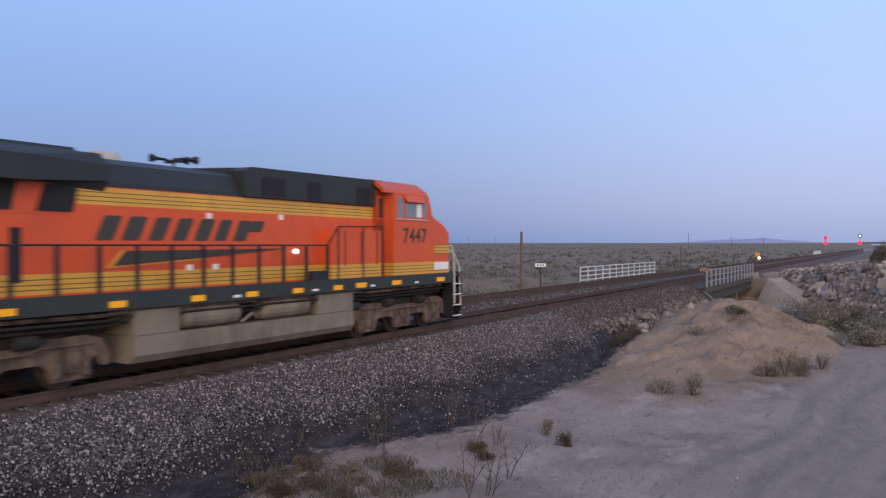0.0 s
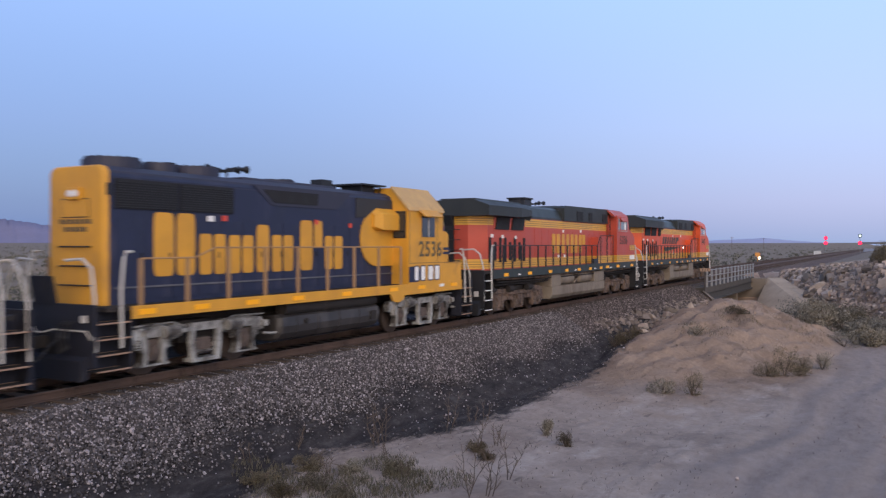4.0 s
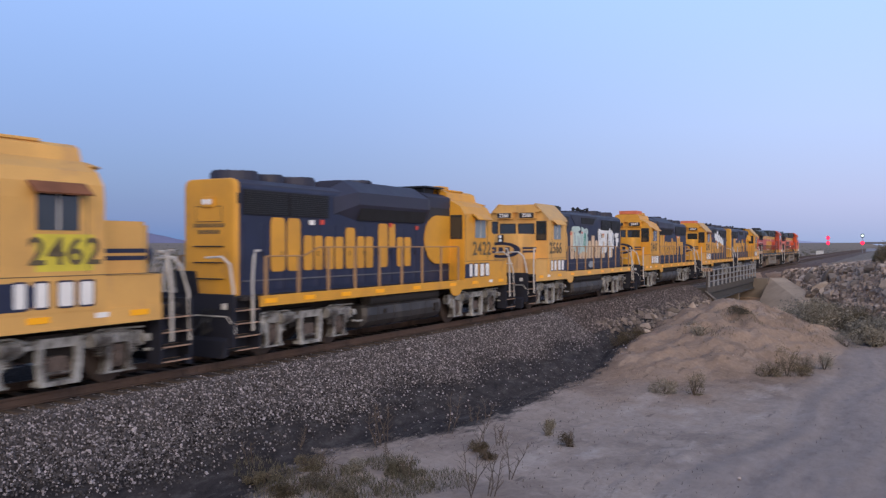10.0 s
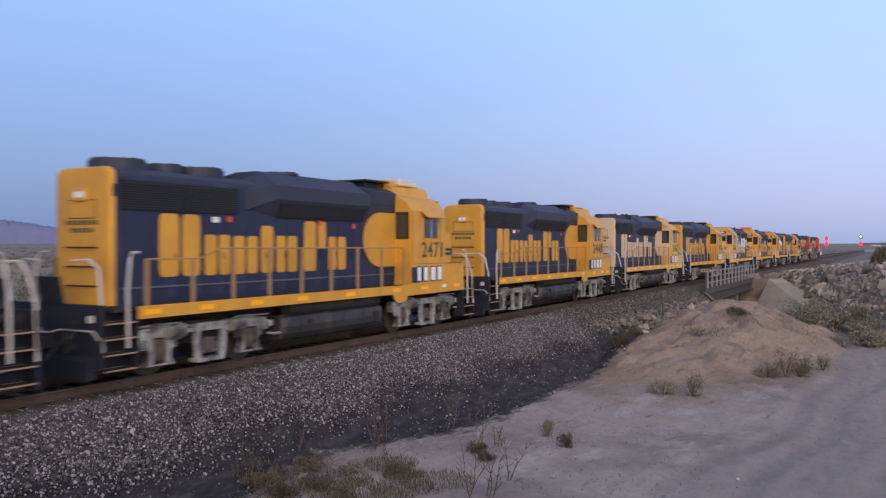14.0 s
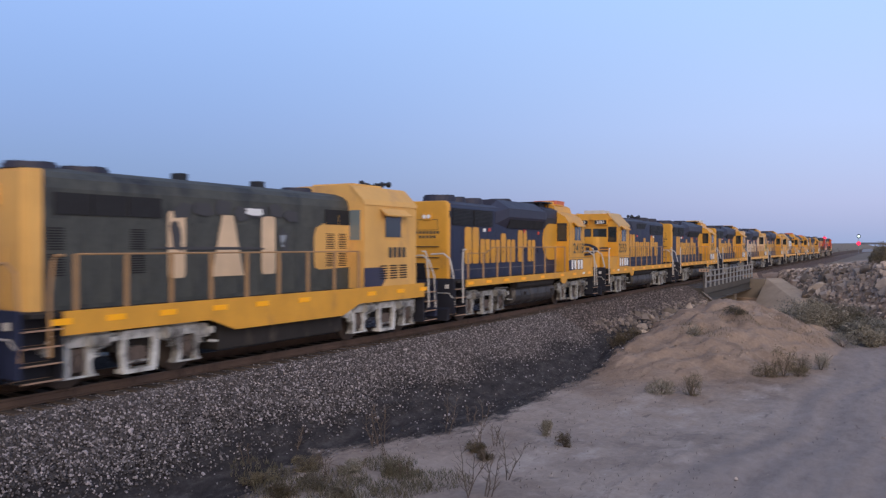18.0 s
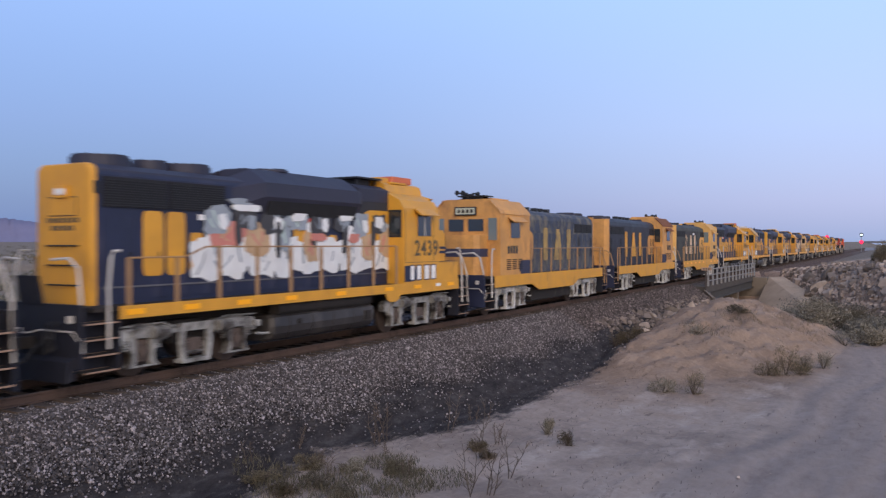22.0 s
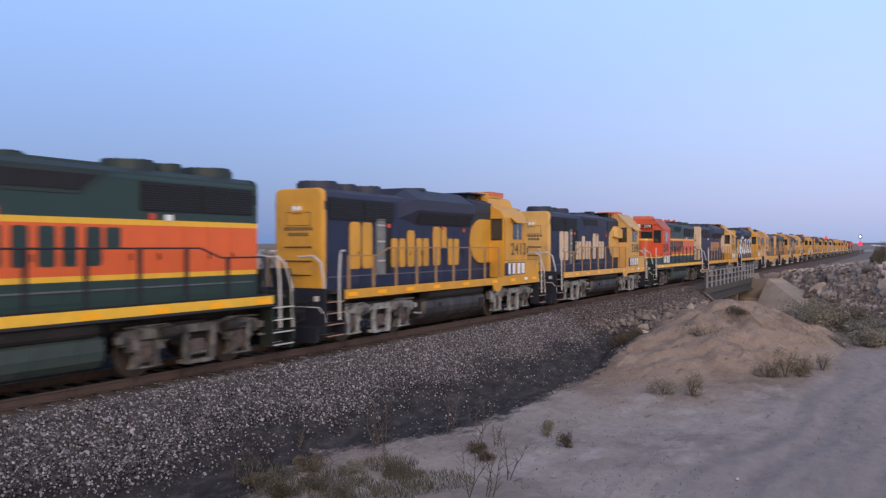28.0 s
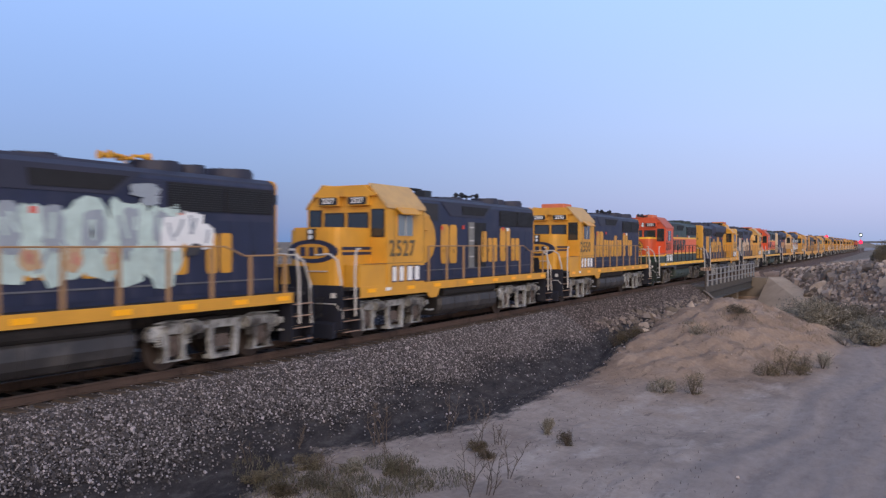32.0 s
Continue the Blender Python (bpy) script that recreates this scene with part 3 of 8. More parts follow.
# ---------------------------------------------------------------- bridge over the wash
M_CONC = mat("weathered_concrete", (0.20, 0.165, 0.13), 0.9, vary=0.2, scale=0.9, dirt=(0.10, 0.08, 0.065), dirt_amount=0.2, bump=0.01)
M_GALV = mat("dull_grey_railing", (0.27, 0.27, 0.27), 0.65, metal=0.2, vary=0.2, dirt=(0.15, 0.11, 0.08), dirt_amount=0.15)
M_PALEPIPE = mat("whitewashed_pipe", (0.58, 0.57, 0.54), 0.7, vary=0.15, dirt=(0.35, 0.3, 0.25), dirt_amount=0.1)
bridge = thing("bridge", "low concrete railway bridge over a dry wash", "bridge", kind="structure")
bm = B()
box(bm, 61.2, 86.2, 12.0, 22.3, -0.80, -0.34)
part("deck", bm, mat("stained_dark_concrete", (0.085, 0.075, 0.066), 0.9, vary=0.25, scale=0.9), bridge)
bm = B()
box(bm, 61.2, 86.2, 13.0, 21.4, -0.34, -0.24)
part("bed", bm, M_BALLAST, bridge)
for y in (12.1, 14.0, 15.6, 18.8, 20.4, 22.1):
    bm = B()
    prism(bm, [(y - 0.22, -1.45), (y + 0.22, -1.45), (y + 0.22, -1.38), (y + 0.05, -1.36), (y + 0.05, -0.84), (y + 0.22, -0.80), (y - 0.22, -0.80), (y - 0.05, -0.84), (y - 0.05, -1.36), (y - 0.22, -1.38)], 61.6, 85.9, "x")
    part("girder", bm, mat("dark_girder_steel", (0.055, 0.05, 0.045), 0.8, vary=0.2), bridge)
for x, near in ((61.2, 11.8), (85.0, 10.7)):
    bm = B()
    box(bm, x - 0.5, x + 1.0, near, 22.5, -4.2, -0.82 if near > 11 else -0.45, 0.03)
    part("abutment", bm, M_CONC, bridge)
for x in (69.2, 77.3):
    bm = B()
    box(bm, x - 0.35, x + 0.35, 12.2, 22.2, -4.2, -1.45, 0.05)
    part("pier", bm, M_CONC, bridge)
M_APRON = mat("tan_slope_concrete", (0.42, 0.325, 0.235), 0.9, vary=0.2, scale=0.9, dirt=(0.18, 0.14, 0.105), dirt_amount=0.15, bump=0.01)
bm = B()
apron = [(85.9, 10.68, -0.46), (86.6, 9.4, -0.42), (75.2, 4.2, -2.55), (73.2, 5.2, -3.10), (80.5, 11.2, -3.10)]
hi = [bm.verts.new(p) for p in apron]
lo = [bm.verts.new((x + 0.6, y - 0.2, min(z - 0.5, -3.5))) for x, y, z in apron]
for i, j, k in ((0, 1, 2), (0, 2, 3), (0, 3, 4)):
    bm.faces.new((hi[i], hi[j], hi[k]))
    bm.faces.new((lo[k], lo[j], lo[i]))
for i in range(5):
    bm.faces.new((hi[i], lo[i], lo[(i + 1) % 5], hi[(i + 1) % 5]))
part("slope_paving", bm, M_APRON, bridge, "tan sloping concrete apron")
bm = B()
loft(bm, [[(60.7, 12.0, -4.2), (61.1, 12.0, -4.2), (61.1, 12.0, -0.55), (60.7, 12.0, -0.55)],
          [(57.6, 9.6, -4.2), (58.0, 9.4, -4.2), (58.0, 9.4, -1.9), (57.6, 9.6, -1.9)]])
part("wing_wall", bm, M_CONC, bridge)


def railing(yc, x0, x1, n, rails, material, label, z0, z1, r, w=0.045):
    t = thing("bridge_railing", label, "railing", "railings of the bridge")
    for k in range(n):
        x = x0 + (x1 - x0) * k / (n - 1)
        me = once(("rpost", material.name), lambda: mesh_of(box(B(), -w, w, -w, w, z0, z1), "post", material))
        shared("post", me, t, x, yc, 0)
    for z in rails:
        bm = B()
        tube(bm, [(x0 - 0.1, yc - 0.06, z), ((x0 + x1) / 2, yc - 0.06, z), (x1 + 0.1, yc - 0.06, z)], r, 6)
        part("rail_bar", bm, material, t)
    return t


railing(11.95, 62.1, 85.2, 14, (0.93, 0.50, 0.08), M_GALV, "grey steel bridge railing with upright posts", -0.34, 0.99, 0.038, 0.062)
railing(22.35, 63.5, 87.5, 13, (0.98, 0.62, 0.26, -0.10), M_PALEPIPE, "whitewashed pipe railing on the far side of the bridge", -0.40, 1.0, 0.055)

# ---------------------------------------------------------------- locomotives
# own space of a locomotive: x towards its cab end, z = 0 at the rail tops, origin at the middle of its length

def wheel_mesh():
    bm = B()
    n = 28
    prof = ((-0.07, 0.10), (-0.07, 0.50), (-0.05, 0.535), (-0.03, 0.51), (0.07, 0.505), (0.07, 0.44), (0.03, 0.40), (0.02, 0.2), (0.09, 0.15), (0.09, 0.0001))
    rings = [[(r * math.cos(k * math.tau / n), y, r * math.sin(k * math.tau / n)) for k in range(n)] for y, r in prof]
    loft(bm, rings)
    return mesh_of(bm, "wheel", M_WHEEL)


def axle_mesh():
    bm = B()
    disc(bm, (0, -0.72, 0), 0.09, 1.44, "y", 10)
    return mesh_of(bm, "axle", M_WHEEL)


def frame_mesh_two(material):
    """Cast side frame of a two-axle truck: an uneven upper beam, curved pedestal arms, thin tie bars and open gaps before the wheels."""
    bm = B()
    half = [(0.0, 1.02), (0.50, 1.02), (0.66, 1.07), (1.00, 1.06), (1.22, 1.12), (1.52, 1.12), (1.72, 1.05), (1.96, 1.02), (2.08, 0.90), (2.04, 0.72), (1.90, 0.70), (1.82, 0.80),
            (1.66, 0.84), (1.10, 0.84), (0.92, 0.72), (0.74, 0.76), (0.56, 0.86), (0.0, 0.88)]
    prism(bm, half + [(-u, v) for u, v in half[::-1]][1:-1], -0.10, 0.06, "y")
    box(bm, -1.80, 1.80, -0.16, -0.09, 1.00, 1.045, 0.01)
    for x in (-1.37, 1.37):
        for d in (-1, 1):
            prism(bm, [(x + d * 0.19, 0.88), (x + d * 0.36, 0.88), (x + d * 0.34, 0.66), (x + d * 0.27, 0.50), (x + d * 0.30, 0.34), (x + d * 0.38, 0.24), (x + d * 0.22, 0.24), (x + d * 0.19, 0.40)], -0.16, 0.05, "y")
            for k in range(5):
                disc(bm, (x + d * 0.42, -0.08, 0.60 + k * 0.05), 0.075, 0.026, "z", 8)
        box(bm, x - 0.40, x + 0.40, -0.14, -0.06, 0.235, 0.270)
        prism(bm, [(x - 0.30, 0.90), (x - 0.22, 1.02), (x + 0.22, 1.02), (x + 0.30, 0.90), (x + 0.20, 0.84), (x - 0.20, 0.84)], -0.20, -0.10, "y")
    for x in (-2.06, 2.06):
        box(bm, x - 0.10, x + 0.10, -0.18, -0.04, 0.78, 0.94, 0.03)
    tube(bm, [(2.0, -0.14, 0.62), (2.28, -0.14, 0.58), (2.52, -0.13, 0.58)], 0.035, 6)
    tube(bm, [(-1.95, -0.17, 1.10), (-0.9, -0.17, 1.12), (-0.5, -0.17, 0.97), (0.5, -0.17, 0.97), (0.9, -0.17, 1.12), (1.95, -0.17, 1.10)], 0.020, 5)
    return mesh_of(bm, "side_frame", material)


def journal_mesh():
    """Axle box with its round cover between the pedestal legs."""
    bm = B()
    box(bm, -0.17, 0.17, -0.10, 0.08, 0.34, 0.80, 0.03)
    disc(bm, (0, -0.15, 0.55), 0.14, 0.06, "y", 14)
    disc(bm, (0, -0.18, 0.55), 0.07, 0.04, "y", 10)
    for u in (-0.11, 0.11):
        for v in (0.42, 0.68):
            disc(bm, (u, -0.12, v), 0.03, 0.03, "y", 6)
    return mesh_of(bm, "axle_box", M_JOURNAL)


def hanger_mesh(material):
    """Swing hangers with the spring plank between the axles: a light open frame standing proud."""
    bm = B()
    for d in (-1, 1):
        prism(bm, [(d * 0.33, 0.96), (d * 0.47, 0.96), (d * 0.46, 0.60), (d * 0.42, 0.26), (d * 0.34, 0.20), (d * 0.28, 0.28), (d * 0.33, 0.60)], -0.25, -0.14, "y")
    box(bm, -0.40, 0.40, -0.26, 0.05, 0.18, 0.27, 0.02)
    box(bm, -0.30, 0.16, -0.25, -0.16, 0.40, 0.435)
    prism(bm, [(-0.50, 0.96), (-0.44, 1.06), (0.44, 1.06), (0.50, 0.96), (0.34, 0.88), (-0.34, 0.88)], -0.22, -0.10, "y")
    return mesh_of(bm, "swing_hanger", material)


def spring_mesh(material):
    """A stack of bowed leaf springs on its plank."""
    bm = B()
    right = []
    for k in range(6):
        w = 0.29 - 0.03 * abs(k - 2.5)
        right += [(w, 0.36 + k * 0.06), (w, 0.392 + k * 0.06), (w - 0.07, 0.397 + k * 0.06), (w - 0.07, 0.413 + k * 0.06)]
    prism(bm, right + [(-u, v) for u, v in right[::-1]], -0.16, -0.02, "y")
    return mesh_of(bm, "spring", M_JOURNAL)


def brake_mesh(material):
    bm = B()
    disc(bm, (-0.22, -0.16, 0), 0.13, 0.42, "x", 14)
    box(bm, 0.18, 0.50, -0.20, -0.12, -0.04, 0.04)
    return mesh_of(bm, "brake_cylinder", material)


def truck(parent, x, axles, material, key):
    """A truck: bolster with side frames, wheels, springs and brake cylinders."""
    half = 1.0
    bm = B()
    box(bm, x - (0.5 if len(axles) == 2 else 1.5), x + (0.5 if len(axles) == 2 else 1.5), -half, half, 0.62, 1.10)
    t = part("truck", bm, M_UNDER, parent)
    for y, rz in ((-half - 0.06, 0), (half + 0.06, 180)):
        if len(axles) == 2:
            shared("side_frame", once(("frame2", key), lambda: frame_mesh_two(material)), t, x, y, 0, rz)
            shared("swing_hanger", once(("hanger", key), lambda: hanger_mesh(material)), t, x, y, 0, rz)
            shared("spring", once(("spring", key), lambda: spring_mesh(material)), t, x, y, 0, rz)
            for a in axles:
                shared("axle_box", once("journal", journal_mesh), t, x + a, y, 0, rz)
            for dx in (-0.98, 0.90):
                shared("brake_cylinder", once(("brake", key), lambda: brake_mesh(material)), t, x + dx, y - (0.06 if rz == 0 else -0.06), 0.93, rz)
        else:
            shared("side_frame", once(("frame3", key), lambda: frame_mesh_three(material)), t, x, y, 0, rz)
            for a in axles:
                for dx in (-0.30, 0.30):
                    shared("coil_spring", once("coil", coil_mesh), t, x + a + dx, y - (0.03 if rz == 0 else -0.03), 0, rz)
            for dx in (-2.75, -0.95, 0.95):
                shared("brake_cylinder", once(("brake", "dark"), lambda: brake_mesh(M_UNDER)), t, x + dx, y, 1.02, rz)
    for a in axles:
        shared("axle", once("axle", axle_mesh), t, x + a, 0, 0.53)
        shared("wheel", once("wheel", wheel_mesh), t, x + a, -0.76, 0.53, 0)
        shared("wheel", once("wheel", wheel_mesh), t, x + a, 0.76, 0.53, 180)
    return t


def frame_mesh_three(material):
    """Side frame of a three-axle truck: a deep cast beam with legs over the axles and low openings between them."""
    bm = B()
    right = [(0.0, 0.90), (0.95, 0.92), (1.20, 1.02), (2.30, 1.04), (2.66, 0.94), (2.82, 0.66), (2.80, 0.40), (2.62, 0.42), (2.52, 0.62), (2.40, 0.56),
             (2.36, 0.24), (1.54, 0.24), (1.46, 0.46), (1.28, 0.56), (0.62, 0.56), (0.46, 0.46), (0.40, 0.24), (0.0, 0.24)]
    prism(bm, right + [(-u, v) for u, v in right[-2:0:-1]], -0.07, 0.07, "y")
    for x in (-1.95, 0.0, 1.95):
        box(bm, x - 0.17, x + 0.17, -0.15, -0.05, 0.34, 0.74, 0.03)
        disc(bm, (x, -0.18, 0.53), 0.11, 0.06, "y", 12)
        box(bm, x - 0.40, x + 0.40, -0.11, 0.05, 0.20, 0.27, 0.01)
        for d in (-1, 1):
            prism(bm, [(x + d * 0.24, 0.80), (x + d * 0.33, 0.80), (x + d * 0.43, 0.26), (x + d * 0.36, 0.26)], -0.12, -0.06, "y")
    for x in (-0.98, 0.98):
        box(bm, x - 0.34, x + 0.34, -0.11, -0.06, 0.74, 0.84, 0.015)
        disc(bm, (x, -0.10, 0.68), 0.10, 0.05, "y", 12)
    tube(bm, [(-2.4, -0.16, 0.88), (-1.3, -0.17, 0.88), (-1.0, -0.17, 0.80), (1.0, -0.17, 0.80), (1.3, -0.17, 0.88), (2.4, -0.16, 0.88)], 0.022, 5)
    return mesh_of(bm, "side_frame", material)


def coil_mesh():
    """A stubby coil spring beside an axle box."""
    bm = B()
    for k in range(5):
        disc(bm, (0, -0.09, 0.29 + k * 0.055), 0.085 if k % 2 else 0.075, 0.056, "z", 10)
    return mesh_of(bm, "coil_spring", M_JOURNAL)


def coupler(parent, x, d):
    bm = B()
    box(bm, min(x, x + d * 0.62), max(x, x + d * 0.62), -0.09, 0.09, 0.74, 0.98, 0.02)
    prism(bm, [(x + d * 0.56, -0.17), (x + d * 0.80, -0.12), (x + d * 0.80, 0.02), (x + d * 0.68, 0.05), (x + d * 0.72, 0.16), (x + d * 0.56, 0.17)], 0.70, 1.02, "z")
    part("coupler", bm, M_UNDER, parent)
    for y in (-0.46, 0.46):
        bm = B()
        tube(bm, [(x + d * 0.02, y, 0.95), (x + d * 0.25, y, 0.80), (x + d * 0.42, y * 0.8, 0.55), (x + d * 0.55, y * 0.6, 0.50)], 0.026, 5)
        part("air_hose", bm, M_BLACK, parent)


def pilot_fittings(parent, x, d, deck, paint):
    """Cut lever, hoses, sockets and the hinged bridge plate on the end of a unit."""
    bm = B()
    f = x + d * 0.06
    tube(bm, [(f, -1.42, 0.95), (f + d * 0.05, -1.30, 1.12), (f + d * 0.05, -0.30, 1.12), (f + d * 0.14, -0.12, 1.06), (f + d * 0.14, 0.12, 1.06), (f + d * 0.05, 0.30, 1.12), (f + d * 0.05, 1.30, 1.12), (f, 1.42, 0.95)], 0.016, 5)
    part("cut_lever", bm, M_RAILGREY, parent)
    for q in (-1, 1):
        for k in range(3):
            bm = B()
            y = q * (0.62 + k * 0.13)
            tube(bm, [(f - d * 0.02, y, 1.30), (f + d * 0.10, y, 1.24), (f + d * 0.16, y * 0.98, 0.98), (f + d * 0.12, y * 0.96, 0.72 + 0.05 * k)], 0.022, 5)
            disc(bm, (f + d * 0.12, y * 0.96, 0.66 + 0.05 * k), 0.035, 0.09, "z", 8)
            part("brake_hose", bm, M_BLACK, parent)
        bm = B()
        box(bm, min(f, f + d * 0.05), max(f, f + d * 0.05), q * 1.20 - 0.07, q * 1.20 + 0.07, 1.28, 1.42, 0.01)
        part("cable_socket", bm, M_RAILGREY, parent)
    bm = B()
    prism(bm, [(f - d * 0.04, deck + 0.06), (f + d * 0.02, deck + 0.06), (f + d * 0.12, deck + 0.62), (f + d * 0.07, deck + 0.62)], -0.34, 0.34, "y")
    part("bridge_plate", bm, paint, parent)
    bm = B()
    box(bm, min(x, f + d * 0.01), max(x, f + d * 0.01), -0.26, 0.26, 0.62, 1.08, 0.03)
    part("coupler_pocket", bm, M_GRILLE, parent)


def step_mesh(h, edge):
    """A dark grating tread with painted nosings along its long edges."""
    me = mesh_of(box(B(), -h, h, -0.165, 0.165, 0, 0.02), "step", M_GRILLE)
    bm = bmesh.new()
    bm.from_mesh(me)
    n = len(bm.faces)
    for y in (-0.18, 0.18):
        box(bm, -h, h, y - 0.014, y + 0.014, -0.004, 0.026)
    bm.faces.ensure_lookup_table()
    for f in bm.faces[n:]:
        f.material_index = 1
    bm.to_mesh(me)
    bm.free()
    me.materials.append(edge)
    return me


def step_well(parent, x, d, material, edge, deck, depth=0.62):
    """Corner steps on both sides of one end, behind the pilot plate."""
    xe = x - d * depth
    for s in (-1, 1):
        bm = B()
        prism(bm, [(x, s * 1.10), (x, s * 1.13), (xe, s * 1.13), (xe, s * 1.50), (xe - d * 0.05, s * 1.50), (xe - d * 0.05, s * 1.10)], 0.30, deck, "z")
        w = part("step_well", bm, material, parent)
        for k in range(4):
            z = 0.32 + k * (deck - 0.32) / 4
            me = once(("step", edge.name, depth), lambda: step_mesh(depth / 2 - 0.01, edge))
            shared("step", me, w, (x + xe) / 2, s * 1.32, z)


def handrails(parent, x0, x1, deck, rail_z, y, count, post_mat, bar_mat, low=None, name="side_handrail"):
    """Posts and bar along one walkway; low = (x, z): beyond that x the bar drops to z."""
    pts = [(x0, y, rail_z), (x1, y, rail_z)] if not low else [(x0, y, low[1]), (low[0] - 0.62, y, low[1]), (low[0], y, rail_z), (x1, y, rail_z)]
    bm = B()
    tube(bm, pts, 0.022, 6)
    bar = part(name, bm, bar_mat, parent)
    for k in range(count):
        x = x0 + (x1 - x0) * k / (count - 1)
        z = low[1] if low and x < low[0] - 0.3 else rail_z
        me = once(("post", round(z - deck, 2), post_mat.name), lambda: mesh_of(box(B(), -0.045, 0.045, -0.02, 0.02, -0.20, z - deck), "stanchion", post_mat))
        shared("stanchion", me, bar, x, y, deck)


def corner_rails(parent, x, d, deck, material, reach=1.1):
    """Bent grab rails at both corners of one end, and the bar across the end."""
    for s in (-1, 1):
        for k, (dx, top) in enumerate(((0.62, reach), (0.02, reach - 0.02))):
            bm = B()
            px = x - d * dx
            tube(bm, [(px - d * 0.22, s * 1.46, deck + top), (px - d * 0.05, s * 1.47, deck + top), (px + d * 0.01, s * 1.48, deck + top - 0.12), (px + d * 0.09, s * 1.50, deck + 0.35), (px + d * 0.09, s * 1.52, 0.75)] if k == 0 else
                 [(px, s * 0.5, deck + top - 0.15), (px, s * 1.0, deck + top - 0.12), (px - d * 0.02, s * 1.25, deck + top - 0.3), (px + d * 0.04, s * 1.42, deck + 0.2), (px + d * 0.04, s * 1.46, 0.72)], 0.032, 6)
            part("grab_rail", bm, material, parent, "pale grey bent grab rail")


def oval(a, b, z0, z1, power=2.6, n=18):
    """Outline of a rounded block between a and b, z0 and z1: the higher the power, the squarer."""
    out = []
    for k in range(n):
        c, q = math.cos(k * math.tau / n), math.sin(k * math.tau / n)
        out.append(((a + b) / 2 + (b - a) / 2 * abs(c) ** (2 / power) * (1 if c > 0 else -1), (z0 + z1) / 2 + (z1 - z0) / 2 * abs(q) ** (2 / power) * (1 if q > 0 else -1)))
    return out


def bars(parent, s, y, x, z, cells, material, name="letter_bar", lean=0.0, label="", edge=None):
    """Plain painted shapes of the size and colour of the lettering. x is the middle of the row, z its foot; cells are read along the
    visible side: (from, to, foot, top, power) with the power of the rounding, or a foot and a head width ratio for a wedge (negative)."""
    a, b = min(c[0] for c in cells), max(c[1] for c in cells)
    mid, d = (a + b) / 2, -s
    for u0, u1, z0, z1, power in cells:
        if power < 0:
            m = (u0 + u1) / 2
            prof = [(u0, z0), (u1, z0), (m - (u1 - m) * power, z1), (m + (u1 - m) * power, z1)]
        else:
            prof = oval(u0, u1, z0, z1, power)
        for grow, depth, m in (((0.035, 0.008, edge),) if edge else ()) + ((0.0, 0.012, material),):
            cu, cv = (u0 + u1) / 2, (z0 + z1) / 2
            pts = [(x + d * (p - mid + lean * (v - z0) + (grow if p > cu else -grow)), z + v + (grow if v > cv else -grow)) for p, v in prof]
            bm = B()
            prism(bm, pts, min(s * y, s * (y + depth)), max(s * y, s * (y + depth)), "y")
            part(name if m is material else "dark_edge", bm, m, parent, label)


# the long word on the hood sides, the four initials, the short mark under the cab window and the three initials of the switchers
WORD = ((0.02, 0.58, 0, 1.40, 7.0), (0.66, 1.20, 0, 1.40, 7.0), (1.34, 1.72, 0, 0.95, 7.0), (1.80, 2.16, 0, 0.95, 7.0), (2.28, 2.66, 0, 0.93, 7.0), (2.74, 3.12, 0, 0.93, 7.0), (3.24, 3.70, 0, 1.20, 7.0),
        (3.82, 4.18, 0, 0.95, 7.0), (4.26, 4.64, 0, 0.95, 7.0), (4.94, 5.46, 0, 1.36, 7.0), (5.54, 5.90, 0.62, 1.36, 7.0), (6.02, 6.38, 0, 0.95, 7.0), (6.46, 6.84, 0, 0.95, 7.0))
INITIALS = ((0, 0.34, 0, 1, 9.0), (0.48, 0.84, 0, 1, 9.0), (1.02, 1.34, 0, 1, 9.0), (1.52, 1.84, 0, 1, 9.0), (2.02, 2.36, 0, 1, 9.0), (2.50, 2.80, 0, 1, 9.0), (2.98, 3.32, 0, 1, 9.0), (3.42, 3.76, 0.45, 1, 9.0))
MARK = ((0, 0.22, 0, 0.44, 9.0), (0.40, 0.64, 0, 0.44, 9.0), (0.86, 1.16, 0, 0.44, 9.0), (1.30, 1.58, 0, 0.44, 9.0))
THREE = ((0.06, 0.56, 0, 1.46, 9.0), (1.36, 2.42, 0, 1.42, -0.34), (3.06, 3.58, 0, 1.44, 9.0))


def scaled(cells, fx, fz):
    return tuple((a * fx, b * fx, c * fz, e * fz, p) for a, b, c, e, p in cells)


def figures(parent, s, y, x, z, body, size, material, name="road_digit"):
    """Painted figures, one by one; x is the middle of the row, read along the visible side."""
    for k, ch in enumerate(body):
        key = ("digit", ch, size, material.name)
        if key not in SHARED:
            me = digits(ch, size)
            me.materials.append(material)
            SHARED[key] = me
        shared(name, SHARED[key], parent, x - s * (k - (len(body) - 1) / 2) * size * 0.56, s * (y + 0.006), z, 0 if s < 0 else 180)


def tape(parent, s, y, xs, z, material=None, w=0.17, h=0.075):
    for x in xs:
        me = once(("tape", w, h, (material or M_REFLECT).name), lambda: mesh_of(box(B(), -w, w, -0.004, 0.004, -h / 2, h / 2), "reflector", material or M_REFLECT))
        shared("reflector", me, parent, x, s * (y + 0.006), z)


def spots(parent, s, y, items):
    """Small marker squares on the hood: x, z, colour, size."""
    for x, z, m, w in items:
        bm = B()
        box(bm, x - w, x + w, min(s * y, s * (y + 0.03)), max(s * y, s * (y + 0.03)), z - 0.065, z + 0.065)
        part("marker_lamp", bm, m, parent)


